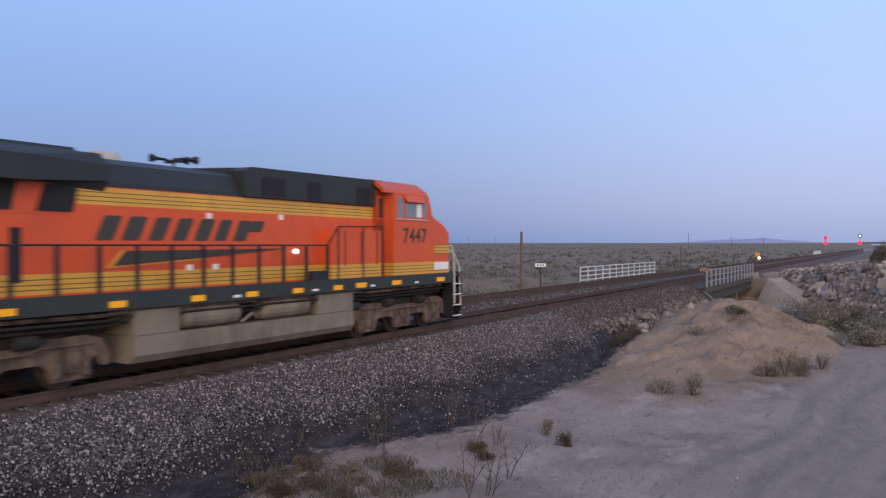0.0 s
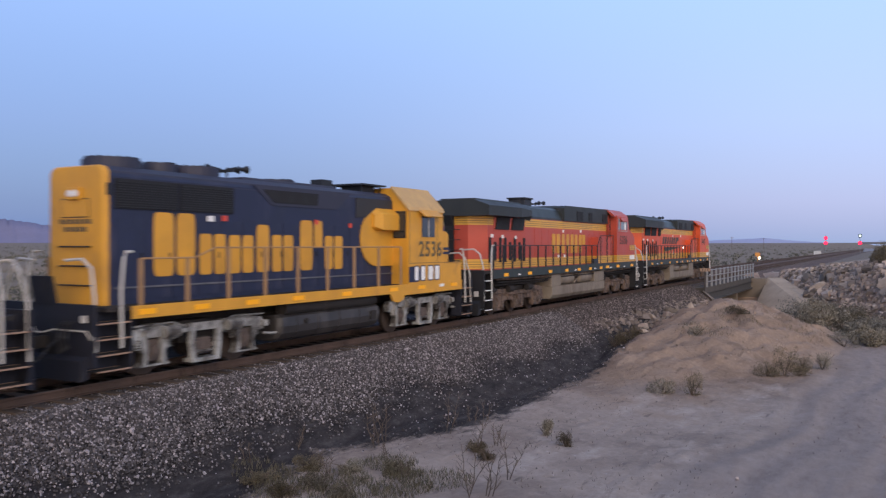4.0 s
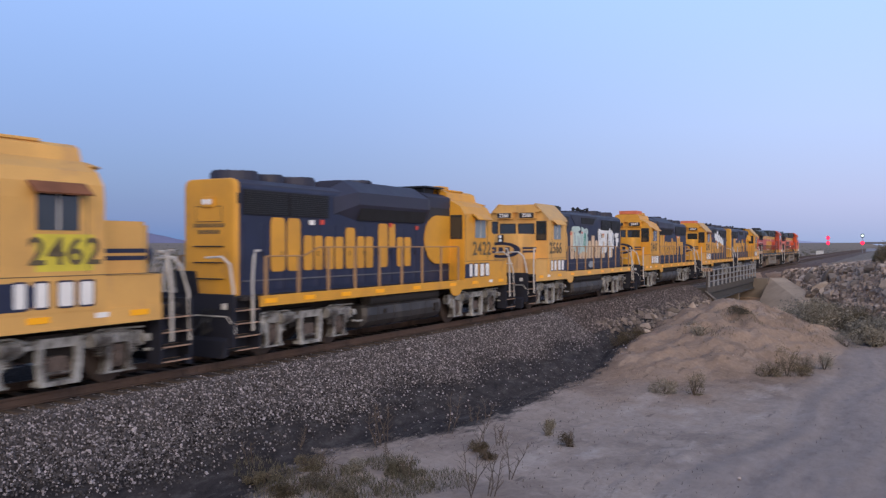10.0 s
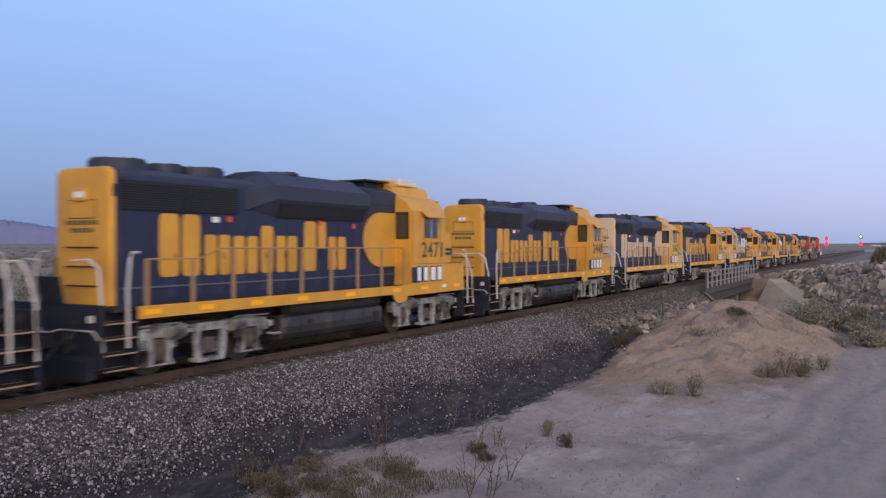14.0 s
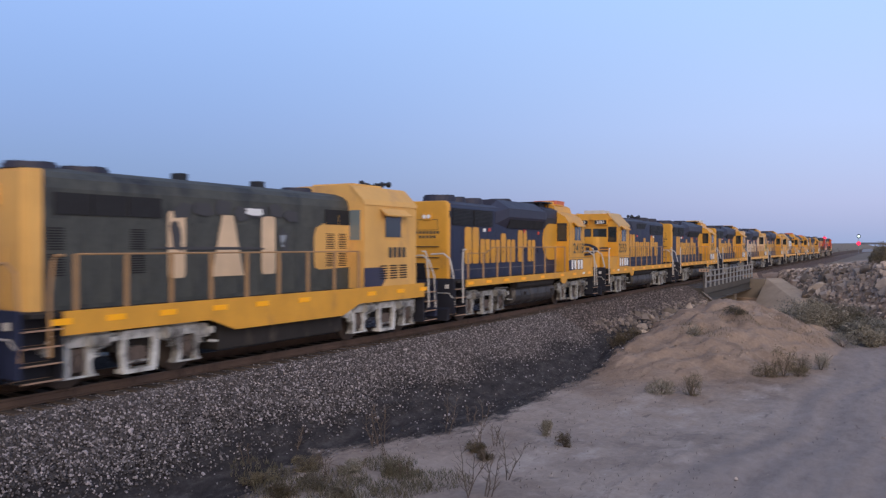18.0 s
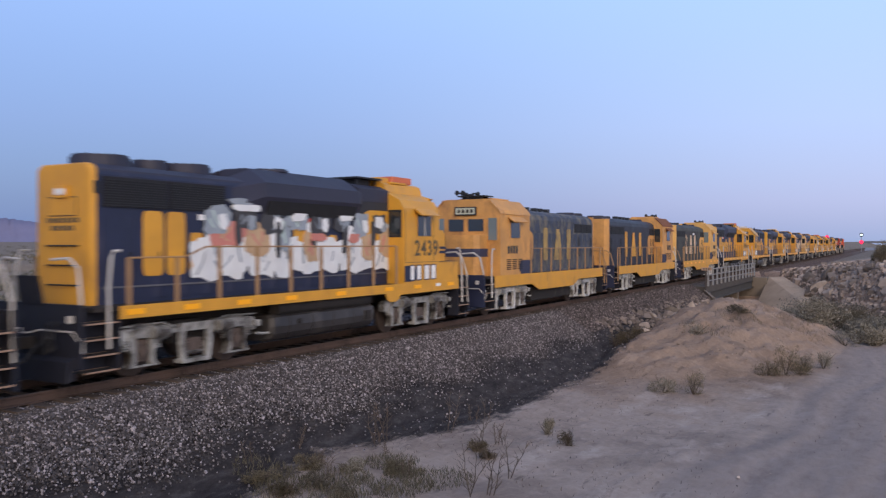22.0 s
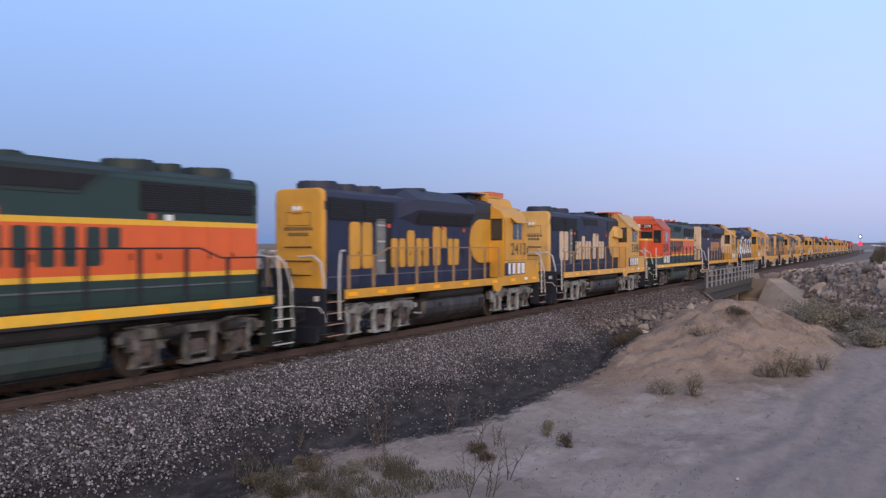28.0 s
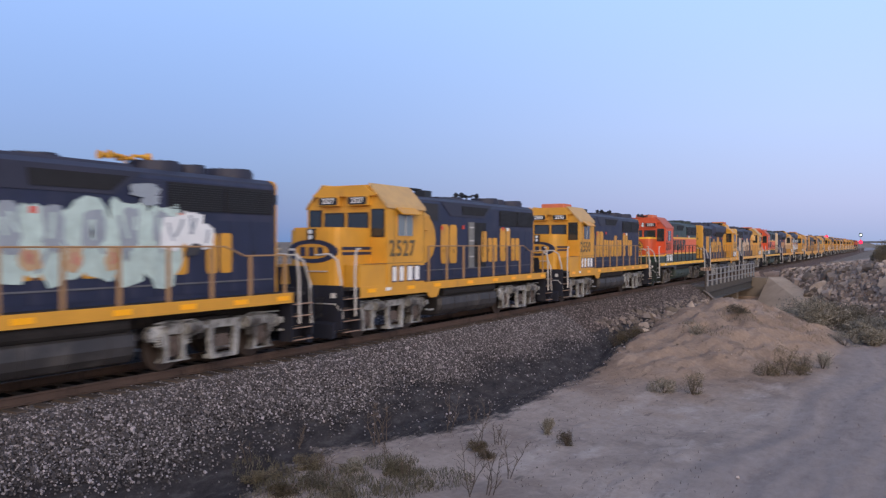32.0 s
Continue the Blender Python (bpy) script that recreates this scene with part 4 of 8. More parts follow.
def window(parent, poly, a, b, axis, pane, frame_m, name="cab_window"):
    """A pane in a raised frame: poly in the plane across the axis, from depth a (wall) to b (proud)."""
    bm = B()
    cx, cz = sum(p[0] for p in poly) / len(poly), sum(p[1] for p in poly) / len(poly)
    out = [(cx + (u - cx) * 1.0 + (0.045 if u > cx else -0.045), cz + (v - cz) + (0.045 if v > cz else -0.045)) for u, v in poly]
    prism(bm, out, a, a + (b - a) * 0.6, axis)
    f = part(name, bm, frame_m, parent)
    bm = B()
    prism(bm, poly, a + (b - a) * 0.5, b, axis)
    part("pane", bm, pane, f)
    return f


def fan(parent, x, r, z, material, h=0.20):
    bm = B()
    disc(bm, (x, 0, z), r, h * 0.8, "z", 22)
    disc(bm, (x, 0, z + h * 0.8), r * 0.93, h * 0.2, "z", 22)
    disc(bm, (x, 0, z + h), 0.10, 0.03, "z", 10)
    f = part("roof_fan", bm, material, parent)
    bm = B()
    for k in range(8):
        c, s2 = math.cos(k * math.pi / 8), math.sin(k * math.pi / 8)
        tube(bm, [(x - c * r * 0.9, -s2 * r * 0.9, z + h + 0.015), (x + c * r * 0.9, s2 * r * 0.9, z + h + 0.015)], 0.012, 4)
    tagged(part("fan_guard", bm, M_BLACK, f), kind="stuff")


def horn(parent, x, z, material=None, d=1):
    bm = B()
    tube(bm, [(x, 0, z - 0.1), (x, 0, z + 0.14)], 0.03, 6)
    box(bm, x - 0.06, x + 0.06, -0.25, 0.25, z + 0.10, z + 0.17)
    for k, (y, l, e) in enumerate(((-0.22, 0.50, 1), (0.0, 0.42, 1), (0.22, 0.46, -1))):
        e *= d
        tube(bm, [(x, y, z + 0.19), (x + e * l * 0.6, y, z + 0.19), (x + e * l, y, z + 0.19)], [0.03, 0.04, 0.105], 8)
    part("air_horn", bm, material or M_BLACK, parent)


SPRAY = {
    "white": mat("white_spray_paint", (0.72, 0.74, 0.74), 0.7, vary=0.1),
    "pale": mat("pale_mint_spray_paint", (0.46, 0.58, 0.54), 0.7, vary=0.2, scale=4),
    "grey": mat("grey_blue_spray_paint", (0.28, 0.32, 0.36), 0.7, vary=0.15),
    "rose": mat("rose_spray_paint", (0.52, 0.20, 0.16), 0.7, vary=0.15),
    "tan": mat("tan_spray_paint", (0.50, 0.34, 0.20), 0.7, vary=0.15),
    "ink": mat("dark_spray_paint", (0.05, 0.05, 0.055), 0.7, vary=0.15),
    "teal": mat("teal_spray_paint", (0.05, 0.28, 0.22), 0.7, vary=0.15),
}


def spray(parent, s, y, items, seed=1):
    """Sprayed patches with a ragged outline, thin strokes of another tone and a few drips: x, z, half width, half height, colour."""
    rng = random.Random(seed)

    def patch(pts, layer, colour):
        e = 0.003 + 0.0006 * layer
        bm = B()
        prism(bm, pts, min(s * y, s * (y + e)), max(s * y, s * (y + e)), "y")
        part("sprayed_patch", bm, SPRAY[colour], parent)

    second = {"white": "grey", "pale": "grey", "grey": "pale", "tan": "rose", "rose": "tan", "ink": "grey", "teal": "pale"}
    for i, (x, z, w, h, c) in enumerate(items):
        n = 26
        ph = rng.random() * 6
        shift = rng.uniform(-0.22, 0.22) * w
        ring = []
        for k in range(n):
            a = k * math.tau / n
            r = 1 + 0.12 * math.sin(2 * a + ph) + 0.09 * math.sin(5 * a + ph * 2) + rng.uniform(-0.09, 0.09)
            ca, sa = math.cos(a), math.sin(a)
            vz = r * abs(sa) ** 0.62 * (1 if sa > 0 else -1)
            ring.append((w * r * abs(ca) ** 0.62 * (1 if ca > 0 else -1) + shift * vz, h * vz))
        layer = 2 * i
        patch([(x + u, z + v) for u, v in ring], layer, c)
        if h > 0.18 and w > 0.15:
            for _ in range(2):
                ux, uz = x + rng.uniform(-0.5, 0.5) * w, z + rng.uniform(-0.3, 0.3) * h
                sh, t = rng.uniform(0.3, 0.6) * h, rng.uniform(-0.35, 0.35) * w
                b = rng.uniform(0.025, 0.05)
                patch([(ux - t - b, uz - sh), (ux - t + b, uz - sh), (ux + t * 0.3 + b, uz), (ux + t + b, uz + sh), (ux + t - b, uz + sh), (ux + t * 0.3 - b, uz)], layer + 1, second[c])


def loco_thing(label):
    return thing("locomotive", label, "locomotive", "locomotives of the train")


def geep(o):
    """A four-axle road switcher: rounded-cab type (gp30) or chamfered-cab type (gp35)."""
    s = -1 if o["dir"] > 0 else 1
    e = loco_thing(o["label"])
    old = o.get("kind") == "gp30"
    heritage = o.get("heritage")
    faded = o.get("faded")
    Y = M_FADED if faded else M_YELLOW
    if heritage:
        gold = (0.82, 0.46, 0.035)
        bands = ((3.34, 9, DARKGREEN), (3.22, 3.34, gold), (0, 2.08, DARKGREEN), (2.08, 2.19, gold))
        hood_m = mat("orange_and_green_paint", ORANGE, 0.45, vary=0.14, scale=1.2, dirt=(0.10, 0.06, 0.045), dirt_amount=0.06, bands=bands)
        cab_m = mat("orange_cab_paint", (0.60, 0.086, 0.024), 0.45, vary=0.12, scale=1.2, bands=((0, 2.06, DARKGREEN), (2.06, 2.15, gold)))
        nose_m = mat("orange_nose_paint", (0.60, 0.092, 0.024), 0.45, vary=0.12, scale=1.2, bands=((0, 2.00, DARKGREEN), (2.00, 2.09, gold), (3.16, 3.29, gold)))
        end_m, roof_m, sill_m, post_m, well_m = hood_m, M_ROOFGREEN, mat("stripe_sill_paint", gold, 0.5, vary=0.15, bands=((0, 1.36, (0.02, 0.02, 0.02)),)), M_BLACK, mat("grimy_dark_green_paint", (0.011, 0.017, 0.014), 0.6, vary=0.3, scale=2.5, dirt=(0.04, 0.04, 0.036), dirt_amount=0.2)
        truck_m, tank_m, key = mat("grimy_grey_truck", (0.17, 0.155, 0.135), 0.75, vary=0.5, scale=5.0, fine=40, dirt=(0.028, 0.025, 0.023), dirt_amount=0.62, bump=0.006), mat("green_grime_tank", (0.035, 0.05, 0.042), 0.7, vary=0.3, dirt=(0.13, 0.12, 0.11), dirt_amount=0.15), "dark"
    else:
        hood_m = M_NAVY_OLD if o.get("chalk") else M_NAVY
        cab_m = end_m = sill_m = nose_m = Y
        roof_m, well_m, tank_m, key = M_ROOF, M_WELL, mat("streaked_fuel_tank", (0.036, 0.033, 0.033), 0.5, vary=0.45, scale=1.3, dirt=(0.125, 0.115, 0.105), dirt_amount=0.26, stretch=0.35), "silver"
        truck_m = M_TRUCK
        post_m = mat("tan_handrail_paint", (0.34, 0.20, 0.09), 0.65, vary=0.2)
    if o.get("tan_end"):
        end_m = mat("bleached_tan_paint", (0.60, 0.43, 0.27), 0.7, vary=0.15, scale=1.1, dirt=(0.38, 0.25, 0.15), dirt_amount=0.18)
    deck, HE, CR, CF, HW = 1.55, -7.25, 3.48, 5.68, 0.88

    # frame and running gear
    bm = B()
    box(bm, -7.9, 7.9, -0.55, 0.55, 0.95, 1.50)
    box(bm, -7.6, 7.6, -1.47, 1.47, 1.47, deck)
    part("underframe", bm, M_UNDER, e)
    for y in (-1.49, 1.49):
        bm = B()
        lo = 1.30
        prism(bm, [(-7.08, deck + 0.01), (-7.08, lo), (1.7, lo), (2.45, lo), (2.56, 1.10), (2.72, 1.03), (3.02, 1.03), (3.18, 1.10), (3.28, lo - 0.08), (7.08, lo - 0.06), (7.08, deck + 0.01)], y - 0.02, y + 0.02, "y")
        part("side_sill", bm, sill_m, e)
    for d in (-1, 1):
        bm = B()
        box(bm, min(d * 7.86, d * 7.93), max(d * 7.86, d * 7.93), -1.48, 1.48, 0.42, deck + 0.08)
        prism(bm, [(d * 7.93, 0.20), (d * 8.10, 0.16), (d * 8.06, 0.55), (d * 7.93, 0.62)], -1.3, 1.3, "y")
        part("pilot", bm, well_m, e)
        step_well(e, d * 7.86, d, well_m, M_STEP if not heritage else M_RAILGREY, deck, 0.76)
        coupler(e, d * 7.93, d)
        pilot_fittings(e, d * 7.87, d, deck, well_m)
        corner_rails(e, d * 7.86, d, deck, M_RAILGREY)
    truck(e, -4.88, (-1.37, 1.37), truck_m, key)
    truck(e, 4.88, (-1.37, 1.37), truck_m, key)
    bm = B()
    prof = [(-1.36, 0.72), (-1.32, 0.54), (-1.20, 0.40), (-1.0, 0.33), (1.0, 0.33), (1.20, 0.40), (1.32, 0.54), (1.36, 0.72), (1.34, 0.95), (1.20, 1.02), (-1.20, 1.02), (-1.34, 0.95)]
    loft(bm, [[(x, y * f, 0.68 + (z - 0.68) * f) for y, z in prof] for x, f in ((-2.42, 0.90), (-2.34, 1.0), (2.02, 1.0), (2.10, 0.90))])
    t = part("fuel_tank", bm, tank_m, e)
    for x in (-1.75, -0.85, 0.1, 1.05):
        bm = B()
        prism(bm, [(y * 1.012, 0.68 + (z - 0.68) * 1.02) for y, z in prof], x - 0.025, x + 0.025, "x")
        part("weld_band", bm, tank_m, t)
    bm = B()
    box(bm, 1.55, 1.85, -1.40, -1.33, 0.60, 0.86, 0.01)
    part("gauge_plate", bm, M_UNDER, t)
    bm = B()
    disc(bm, (-1.4, -1.40, 0.80), 0.07, 0.06, "y", 10)
    part("filler_cap", bm, M_UNDER, t)
    for y in (-1.12, 1.12):
        bm = B()
        disc(bm, (-2.2, y * 1.06, 1.17), 0.19, 4.1, "x", 14)
        part("air_reservoir", bm, M_UNDER, e)

    # long hood
    bm = B()
    prism(bm, [(-HW, deck), (-HW, 4.20), (-HW + 0.04, 4.31), (-HW + 0.24, 4.42), (HW - 0.24, 4.42), (HW - 0.04, 4.31), (HW, 4.20), (HW, deck)], HE + 0.12, CR + 0.01, "x")
    hood = part("long_hood", bm, hood_m, e)
    bm = B()
    prism(bm, [(-HW - 0.004, 4.15), (-HW + 0.036, 4.315), (-HW + 0.24, 4.428), (HW - 0.24, 4.428), (HW - 0.036, 4.315), (HW + 0.004, 4.15), (HW - 0.1, 4.18), (HW - 0.35, 4.36), (-HW + 0.35, 4.36), (-HW + 0.1, 4.18)], HE + 0.13, CR, "x")
    part("hood_roof", bm, roof_m, hood)
    bm = B()
    shoulder = [(-1, 0), (-1, 2.68), (-0.985, 2.76), (-0.90, 2.84), (-0.76, 2.88), (0.76, 2.88), (0.90, 2.84), (0.985, 2.76), (1, 2.68), (1, 0)]
    loft(bm, [[(HE + dx, y * (HW + 0.008 - ins), deck + z * (1 - ins * 0.10)) for y, z in shoulder] for dx, ins in ((0.125, 0.0), (0.05, 0.012), (0.018, 0.045), (0.0, 0.11))])
    end = part("hood_end", bm, end_m, e)
    for z in (1.95, 2.35, 2.75):
        bm = B()
        tube(bm, [(HE - 0.02, -0.5, z), (HE - 0.05, -0.42, z), (HE - 0.05, 0.42, z), (HE - 0.02, 0.5, z)], 0.018, 5)
        part("grab_iron", bm, M_BLACK, end)
    for z, n in ((3.22, 7), (3.06, 5)):
        for k in range(n):
            shared("end_bar", once("end_bar", lambda: mesh_of(box(B(), -0.006, 0.01, -0.055, 0.055, 0, 0.10), "end_bar", M_OLIVE)), end, HE, (k - (n - 1) / 2) * 0.15, z)
    for w, h, m in ((0.44, 0.20, M_NUMBER), (0.42, 0.18, end_m)):
        bm = B()
        box(bm, HE - (0.006 if m is M_NUMBER else 0.012), HE + 0.01, -w, w, 3.55 - h, 3.55 + h, 0.0)
        part("end_panel", bm, m, end)
    bm = B()
    box(bm, HE - 0.07, HE + 0.02, -0.20, 0.20, 3.72, 3.98, 0.02)
    lamp = part("headlight", bm, end_m, end)
    for y in (-0.09, 0.09):
        bm = B()
        disc(bm, (HE - 0.085, y, 3.85), 0.075, 0.02, "x", 12)
        part("lens", bm, M_BULB, lamp)
    for y in (-0.68, 0.68):
        bm = B()
        box(bm, HE + 0.06, HE + 0.20, y - 0.22, y + 0.22, 3.80, 4.06, 0.02)
        part("number_board", bm, M_BLACK, end)

    # thin ledge along the hood's foot, in a paler grey
    bm = B()
    box(bm, HE + 0.23, CR, s * (HW + 0.018) - 0.02, s * (HW + 0.018) + 0.02, deck + 0.33, deck + 0.365)
    part("hood_ledge", bm, mat("pale_ledge_paint", (0.12, 0.12, 0.135), 0.8, vary=0.3), hood)
    # doors along the hood, and its grilles
    bay = o.get("open_door")
    x = HE + 0.28
    while x < 1.75:
        if not (bay and x + 0.74 > min(bay) and x < max(bay)):
            me = once(("door", hood_m.name), lambda: mesh_of(box(B(), 0.012, 0.728, -0.008, 0.008, deck + 0.10, 3.34), "hood_door", hood_m))
            shared("hood_door", me, hood, x, s * (HW + 0.004), 0)
            me = once("latch", lambda: mesh_of(box(B(), -0.02, 0.02, -0.02, 0.02, -0.07, 0.07), "latch", M_BLACK))
            shared("latch", me, hood, x + 0.66, s * (HW + 0.012), 2.55)
        x += 0.74
    if bay:
        a, b, c, e2 = bay
        # the hood is solid here: a flush black panel gives the bay's inner darkness
        bm = B()
        box(bm, min(c, e2), max(c, e2), s * HW - 0.012, s * HW + 0.008, deck + 0.36, 3.62)
        hole = part("door_opening", bm, M_GRILLE, hood, "black opening of a missing door")
        for k, (u, z0, z1, w) in enumerate(((0.18, 2.1, 2.9, 0.10), (0.45, 2.0, 2.5, 0.14), (0.72, 2.3, 3.3, 0.06))):
            bm = B()
            q = c + (e2 - c) * u
            disc(bm, (q, s * (HW + 0.01), z0), w * 0.5, z1 - z0, "z", 10)
            part("machinery_pipe", bm, M_UNDER, hole)
        bm = B()
        box(bm, min(a, b), max(a, b), min(s * HW, s * (HW + 0.045)), max(s * HW, s * (HW + 0.045)), deck + 0.36, 3.62, 0.01)
        leaf = part("folded_door", bm, mat("grey_primer", (0.19, 0.19, 0.18), 0.7, vary=0.3, dirt=(0.08, 0.07, 0.06), dirt_amount=0.25), hood, "grey inner side of a folded-back door")
        for z in (2.3, 2.9, 3.4):
            bm = B()
            box(bm, min(a, b) + 0.04, max(a, b) - 0.04, min(s * (HW + 0.04), s * (HW + 0.06)), max(s * (HW + 0.04), s * (HW + 0.06)), z, z + 0.05)
            part("door_rib", bm, M_RAILGREY, leaf)
    for y in (-1, 1):
        for a, b in ((HE + 0.26, HE + 1.92), (HE + 1.98, HE + 3.65)):
            bm = B()
            box(bm, a, b, min(y * HW, y * (HW + 0.035)), max(y * HW, y * (HW + 0.035)), 3.54, 4.16)
            g = part("radiator_grille", bm, M_GRILLE, hood)
            if y == s:
                bm = B()
                n = 11
                for i in range(n):
                    box(bm, a + 0.03, b - 0.03, min(y * (HW + 0.03), y * (HW + 0.05)), max(y * (HW + 0.03), y * (HW + 0.05)), 3.57 + i * 0.052, 3.59 + i * 0.052)
                part("slats", bm, M_BLACK, g)
        bm = B()
        box(bm, 1.50, CR, min(y * HW, y * (HW + 0.03)), max(y * HW, y * (HW + 0.03)), 3.62, 4.20)
        part("filter_grille", bm, mat("filter_grille_mesh", (0.030, 0.030, 0.034), 0.8, vary=0.2), hood)
        # dynamic brake housing: swells from the hood side, with a dark intake under its lip
        if old:
            bm = B()
            loft(bm, [[(-3.35, y * (HW - 0.05), 3.60), (-3.35, y * (HW + 0.01), 3.66), (-3.35, y * (HW + 0.01), 4.14), (-3.35, y * (HW - 0.25), 4.37)],
                      [(-2.35, y * (HW - 0.05), 3.42), (-2.35, y * (HW + 0.20), 3.98), (-2.35, y * (HW + 0.18), 4.34), (-2.35, y * 0.50, 4.70)],
                      [(1.70, y * (HW - 0.05), 3.42), (1.70, y * (HW + 0.20), 3.98), (1.70, y * (HW + 0.18), 4.34), (1.70, y * 0.50, 4.70)],
                      [(1.86, y * (HW - 0.05), 3.44), (1.86, y * (HW + 0.16), 3.98), (1.86, y * (HW + 0.14), 4.30), (1.86, y * 0.50, 4.62)]])
            br = part("brake_housing", bm, roof_m, hood)
            bm = B()
            loft(bm, [[(-2.2, y * (HW + 0.02), 3.52), (-2.2, y * (HW + 0.06), 3.52), (-2.2, y * (HW + 0.18), 3.88), (-2.2, y * (HW + 0.1), 3.88)],
                      [(1.6, y * (HW + 0.02), 3.52), (1.6, y * (HW + 0.06), 3.52), (1.6, y * (HW + 0.18), 3.88), (1.6, y * (HW + 0.1), 3.88)]])
            part("brake_intake", bm, M_GRILLE, br)
        else:
            bm = B()
            prism(bm, [(-2.90, 4.30), (-2.20, 3.80), (0.55, 3.80), (1.25, 4.30)], min(y * HW, y * (HW + 0.02)), max(y * HW, y * (HW + 0.02)), "y")
            br = part("brake_recess", bm, M_ROOF if not heritage else M_ROOFGREEN, hood)
            bm = B()
            prism(bm, [(-2.55, 4.20), (-2.12, 3.88), (-0.35, 3.88), (-0.30, 4.20)], min(y * HW, y * (HW + 0.035)), max(y * HW, y * (HW + 0.035)), "y")
            part("brake_intake", bm, M_GRILLE, br)
    if old:
        bm = B()
        prism(bm, [(-0.52, 4.33), (-0.52, 4.69), (-0.38, 4.73), (0.38, 4.73), (0.52, 4.69), (0.52, 4.33)], -2.35, 1.70, "x")
        part("roof_hump", bm, roof_m, hood)
        bm = B()
        prism(bm, [(-0.92, 4.08), (-0.92, 4.46), (-0.60, 4.60), (0.60, 4.60), (0.92, 4.46), (0.92, 4.08)], 1.86, CR + 0.02, "x")
        part("filter_housing", bm, M_ROOF, hood)
    else:
        bm = B()
        prism(bm, [(-0.62, 4.33), (-0.55, 4.50), (0.55, 4.50), (0.62, 4.33)], -2.9, 0.9, "x")
        part("roof_hump", bm, roof_m, hood)
    top = 4.42
    for x, r in ((-6.35, 0.62), (-5.05, 0.40), (-4.0, 0.60)):
        fan(e, x, r, top, roof_m if heritage else M_ROOF, 0.24)
    fan(e, -1.0, 0.50, top + (0.30 if old else 0.07), roof_m if heritage else M_ROOF, 0.07)
    bm = B()
    box(bm, 0.75, 1.25, -0.22, 0.22, top, top + 0.30, 0.02)
    part("exhaust_stack", bm, M_BLACK, e)
    if o.get("horn_x") is not None:
        horn(e, o["horn_x"], top + o.get("horn_z", 0.12), o.get("horn_m"))

    # cab
    if old:
        prof = [(-1.52, deck), (-1.52, 3.62), (-1.49, 3.92), (-1.32, 4.18), (-1.02, 4.34), (-0.84, 4.42), (-0.76, 4.68), (-0.60, 4.76), (0.60, 4.76), (0.76, 4.68), (0.84, 4.42), (1.02, 4.34), (1.32, 4.18), (1.49, 3.92), (1.52, 3.62), (1.52, deck)]
    else:
        prof = [(-1.52, deck), (-1.52, 3.92), (-1.47, 3.98), (-0.92, 4.58), (-0.85, 4.61), (0.85, 4.61), (0.92, 4.58), (1.47, 3.98), (1.52, 3.92), (1.52, deck)]
    bm = B()
    prism(bm, prof, CR, CF, "x")
    cab = part("cab", bm, cab_m, e)
    if not old:
        for y in (-1, 1):
            bm = B()
            prism(bm, [(y * 1.56, 3.88), (y * 1.51, 4.01), (y * 0.90, 4.66), (y * 0.86, 4.625), (y * 1.46, 3.965)], CR - 0.06, CF + 0.05, "x")
            part("roof_slope", bm, mat("cab_roof_" + ("red" if heritage else "tan"), (0.42, 0.10, 0.055) if heritage else (0.52, 0.33, 0.13), 0.65, vary=0.15, dirt=(0.2, 0.12, 0.07), dirt_amount=0.12) if not o.get("rust") else M_RUSTROOF, cab)
    else:
        bm = B()
        box(bm, 3.95, 4.9, -0.70, 0.70, 4.74, 4.80, 0.02)
        part("roof_hatch", bm, Y, cab)
        bm = B()
        box(bm, 3.45, 4.05, -0.55, 0.55, 4.70, 4.92, 0.03)
        part("roof_riser", bm, Y, cab)
    # side windows with awning, rear and front windows, doors
    for y in (-1, 1):
        w = window(cab, [(4.25, 3.05), (5.10, 3.05), (5.10, 3.72), (4.25, 3.72)], y * 1.515, y * 1.545, "y", M_GLASSPALE if o.get("pale_glass") else M_GLASS, cab_m)
        bm = B()
        box(bm, 4.66, 4.70, min(y * 1.515, y * 1.56), max(y * 1.515, y * 1.56), 3.05, 3.72)
        part("mullion", bm, M_RAILGREY, w)
        if o.get("awning", True):
            bm = B()
            prism(bm, [(y * 1.52, 3.90), (y * 1.54, 3.93), (y * 1.80, 3.72), (y * 1.78, 3.69)], 4.08, 5.24, "x")
            part("sun_visor", bm, M_RUSTROOF if o.get("rust") or o.get("rust_visor") else cab_m, w)
        if y == s and o.get("patch"):
            bm = B()
            box(bm, 4.24, 5.42, min(s * 1.515, s * 1.521), max(s * 1.515, s * 1.521), 2.30, 2.98)
            part("number_patch", bm, mat("lime_yellow_paint", (0.60, 0.50, 0.05), 0.6, vary=0.15), cab)
        if y == s and o.get("numbers"):
            figures(cab, s, 1.524, 4.84, 2.64, o["numbers"], 0.69, M_NUMBER if heritage else M_OLIVE)
        for xx, dd in ((CR, -1), (CF, 1)):
            window(cab, [(y * 0.98, 3.05), (y * 1.38, 3.05), (y * 1.38, 3.82), (y * 0.98, 3.82)], xx, xx + dd * 0.03, "x", M_GLASS, M_BLACK, "door_window")
            bm = B()
            if dd < 0 and not heritage:
                prism(bm, [(y * 0.90, 2.16), (y * 1.50, 2.16), (y * 1.50, 3.88), (y * 1.40, 4.02), (y * 1.24, 4.08), (y * 1.06, 4.02), (y * 0.90, 3.86)], xx - 0.012, xx, "x")
            else:
                box(bm, min(xx, xx + dd * 0.02), max(xx, xx + dd * 0.02), min(y * 0.93, y * 1.44), max(y * 0.93, y * 1.44), deck + 0.05, 2.95)
            part("door_panel", bm, end_m if dd < 0 else cab_m, cab)
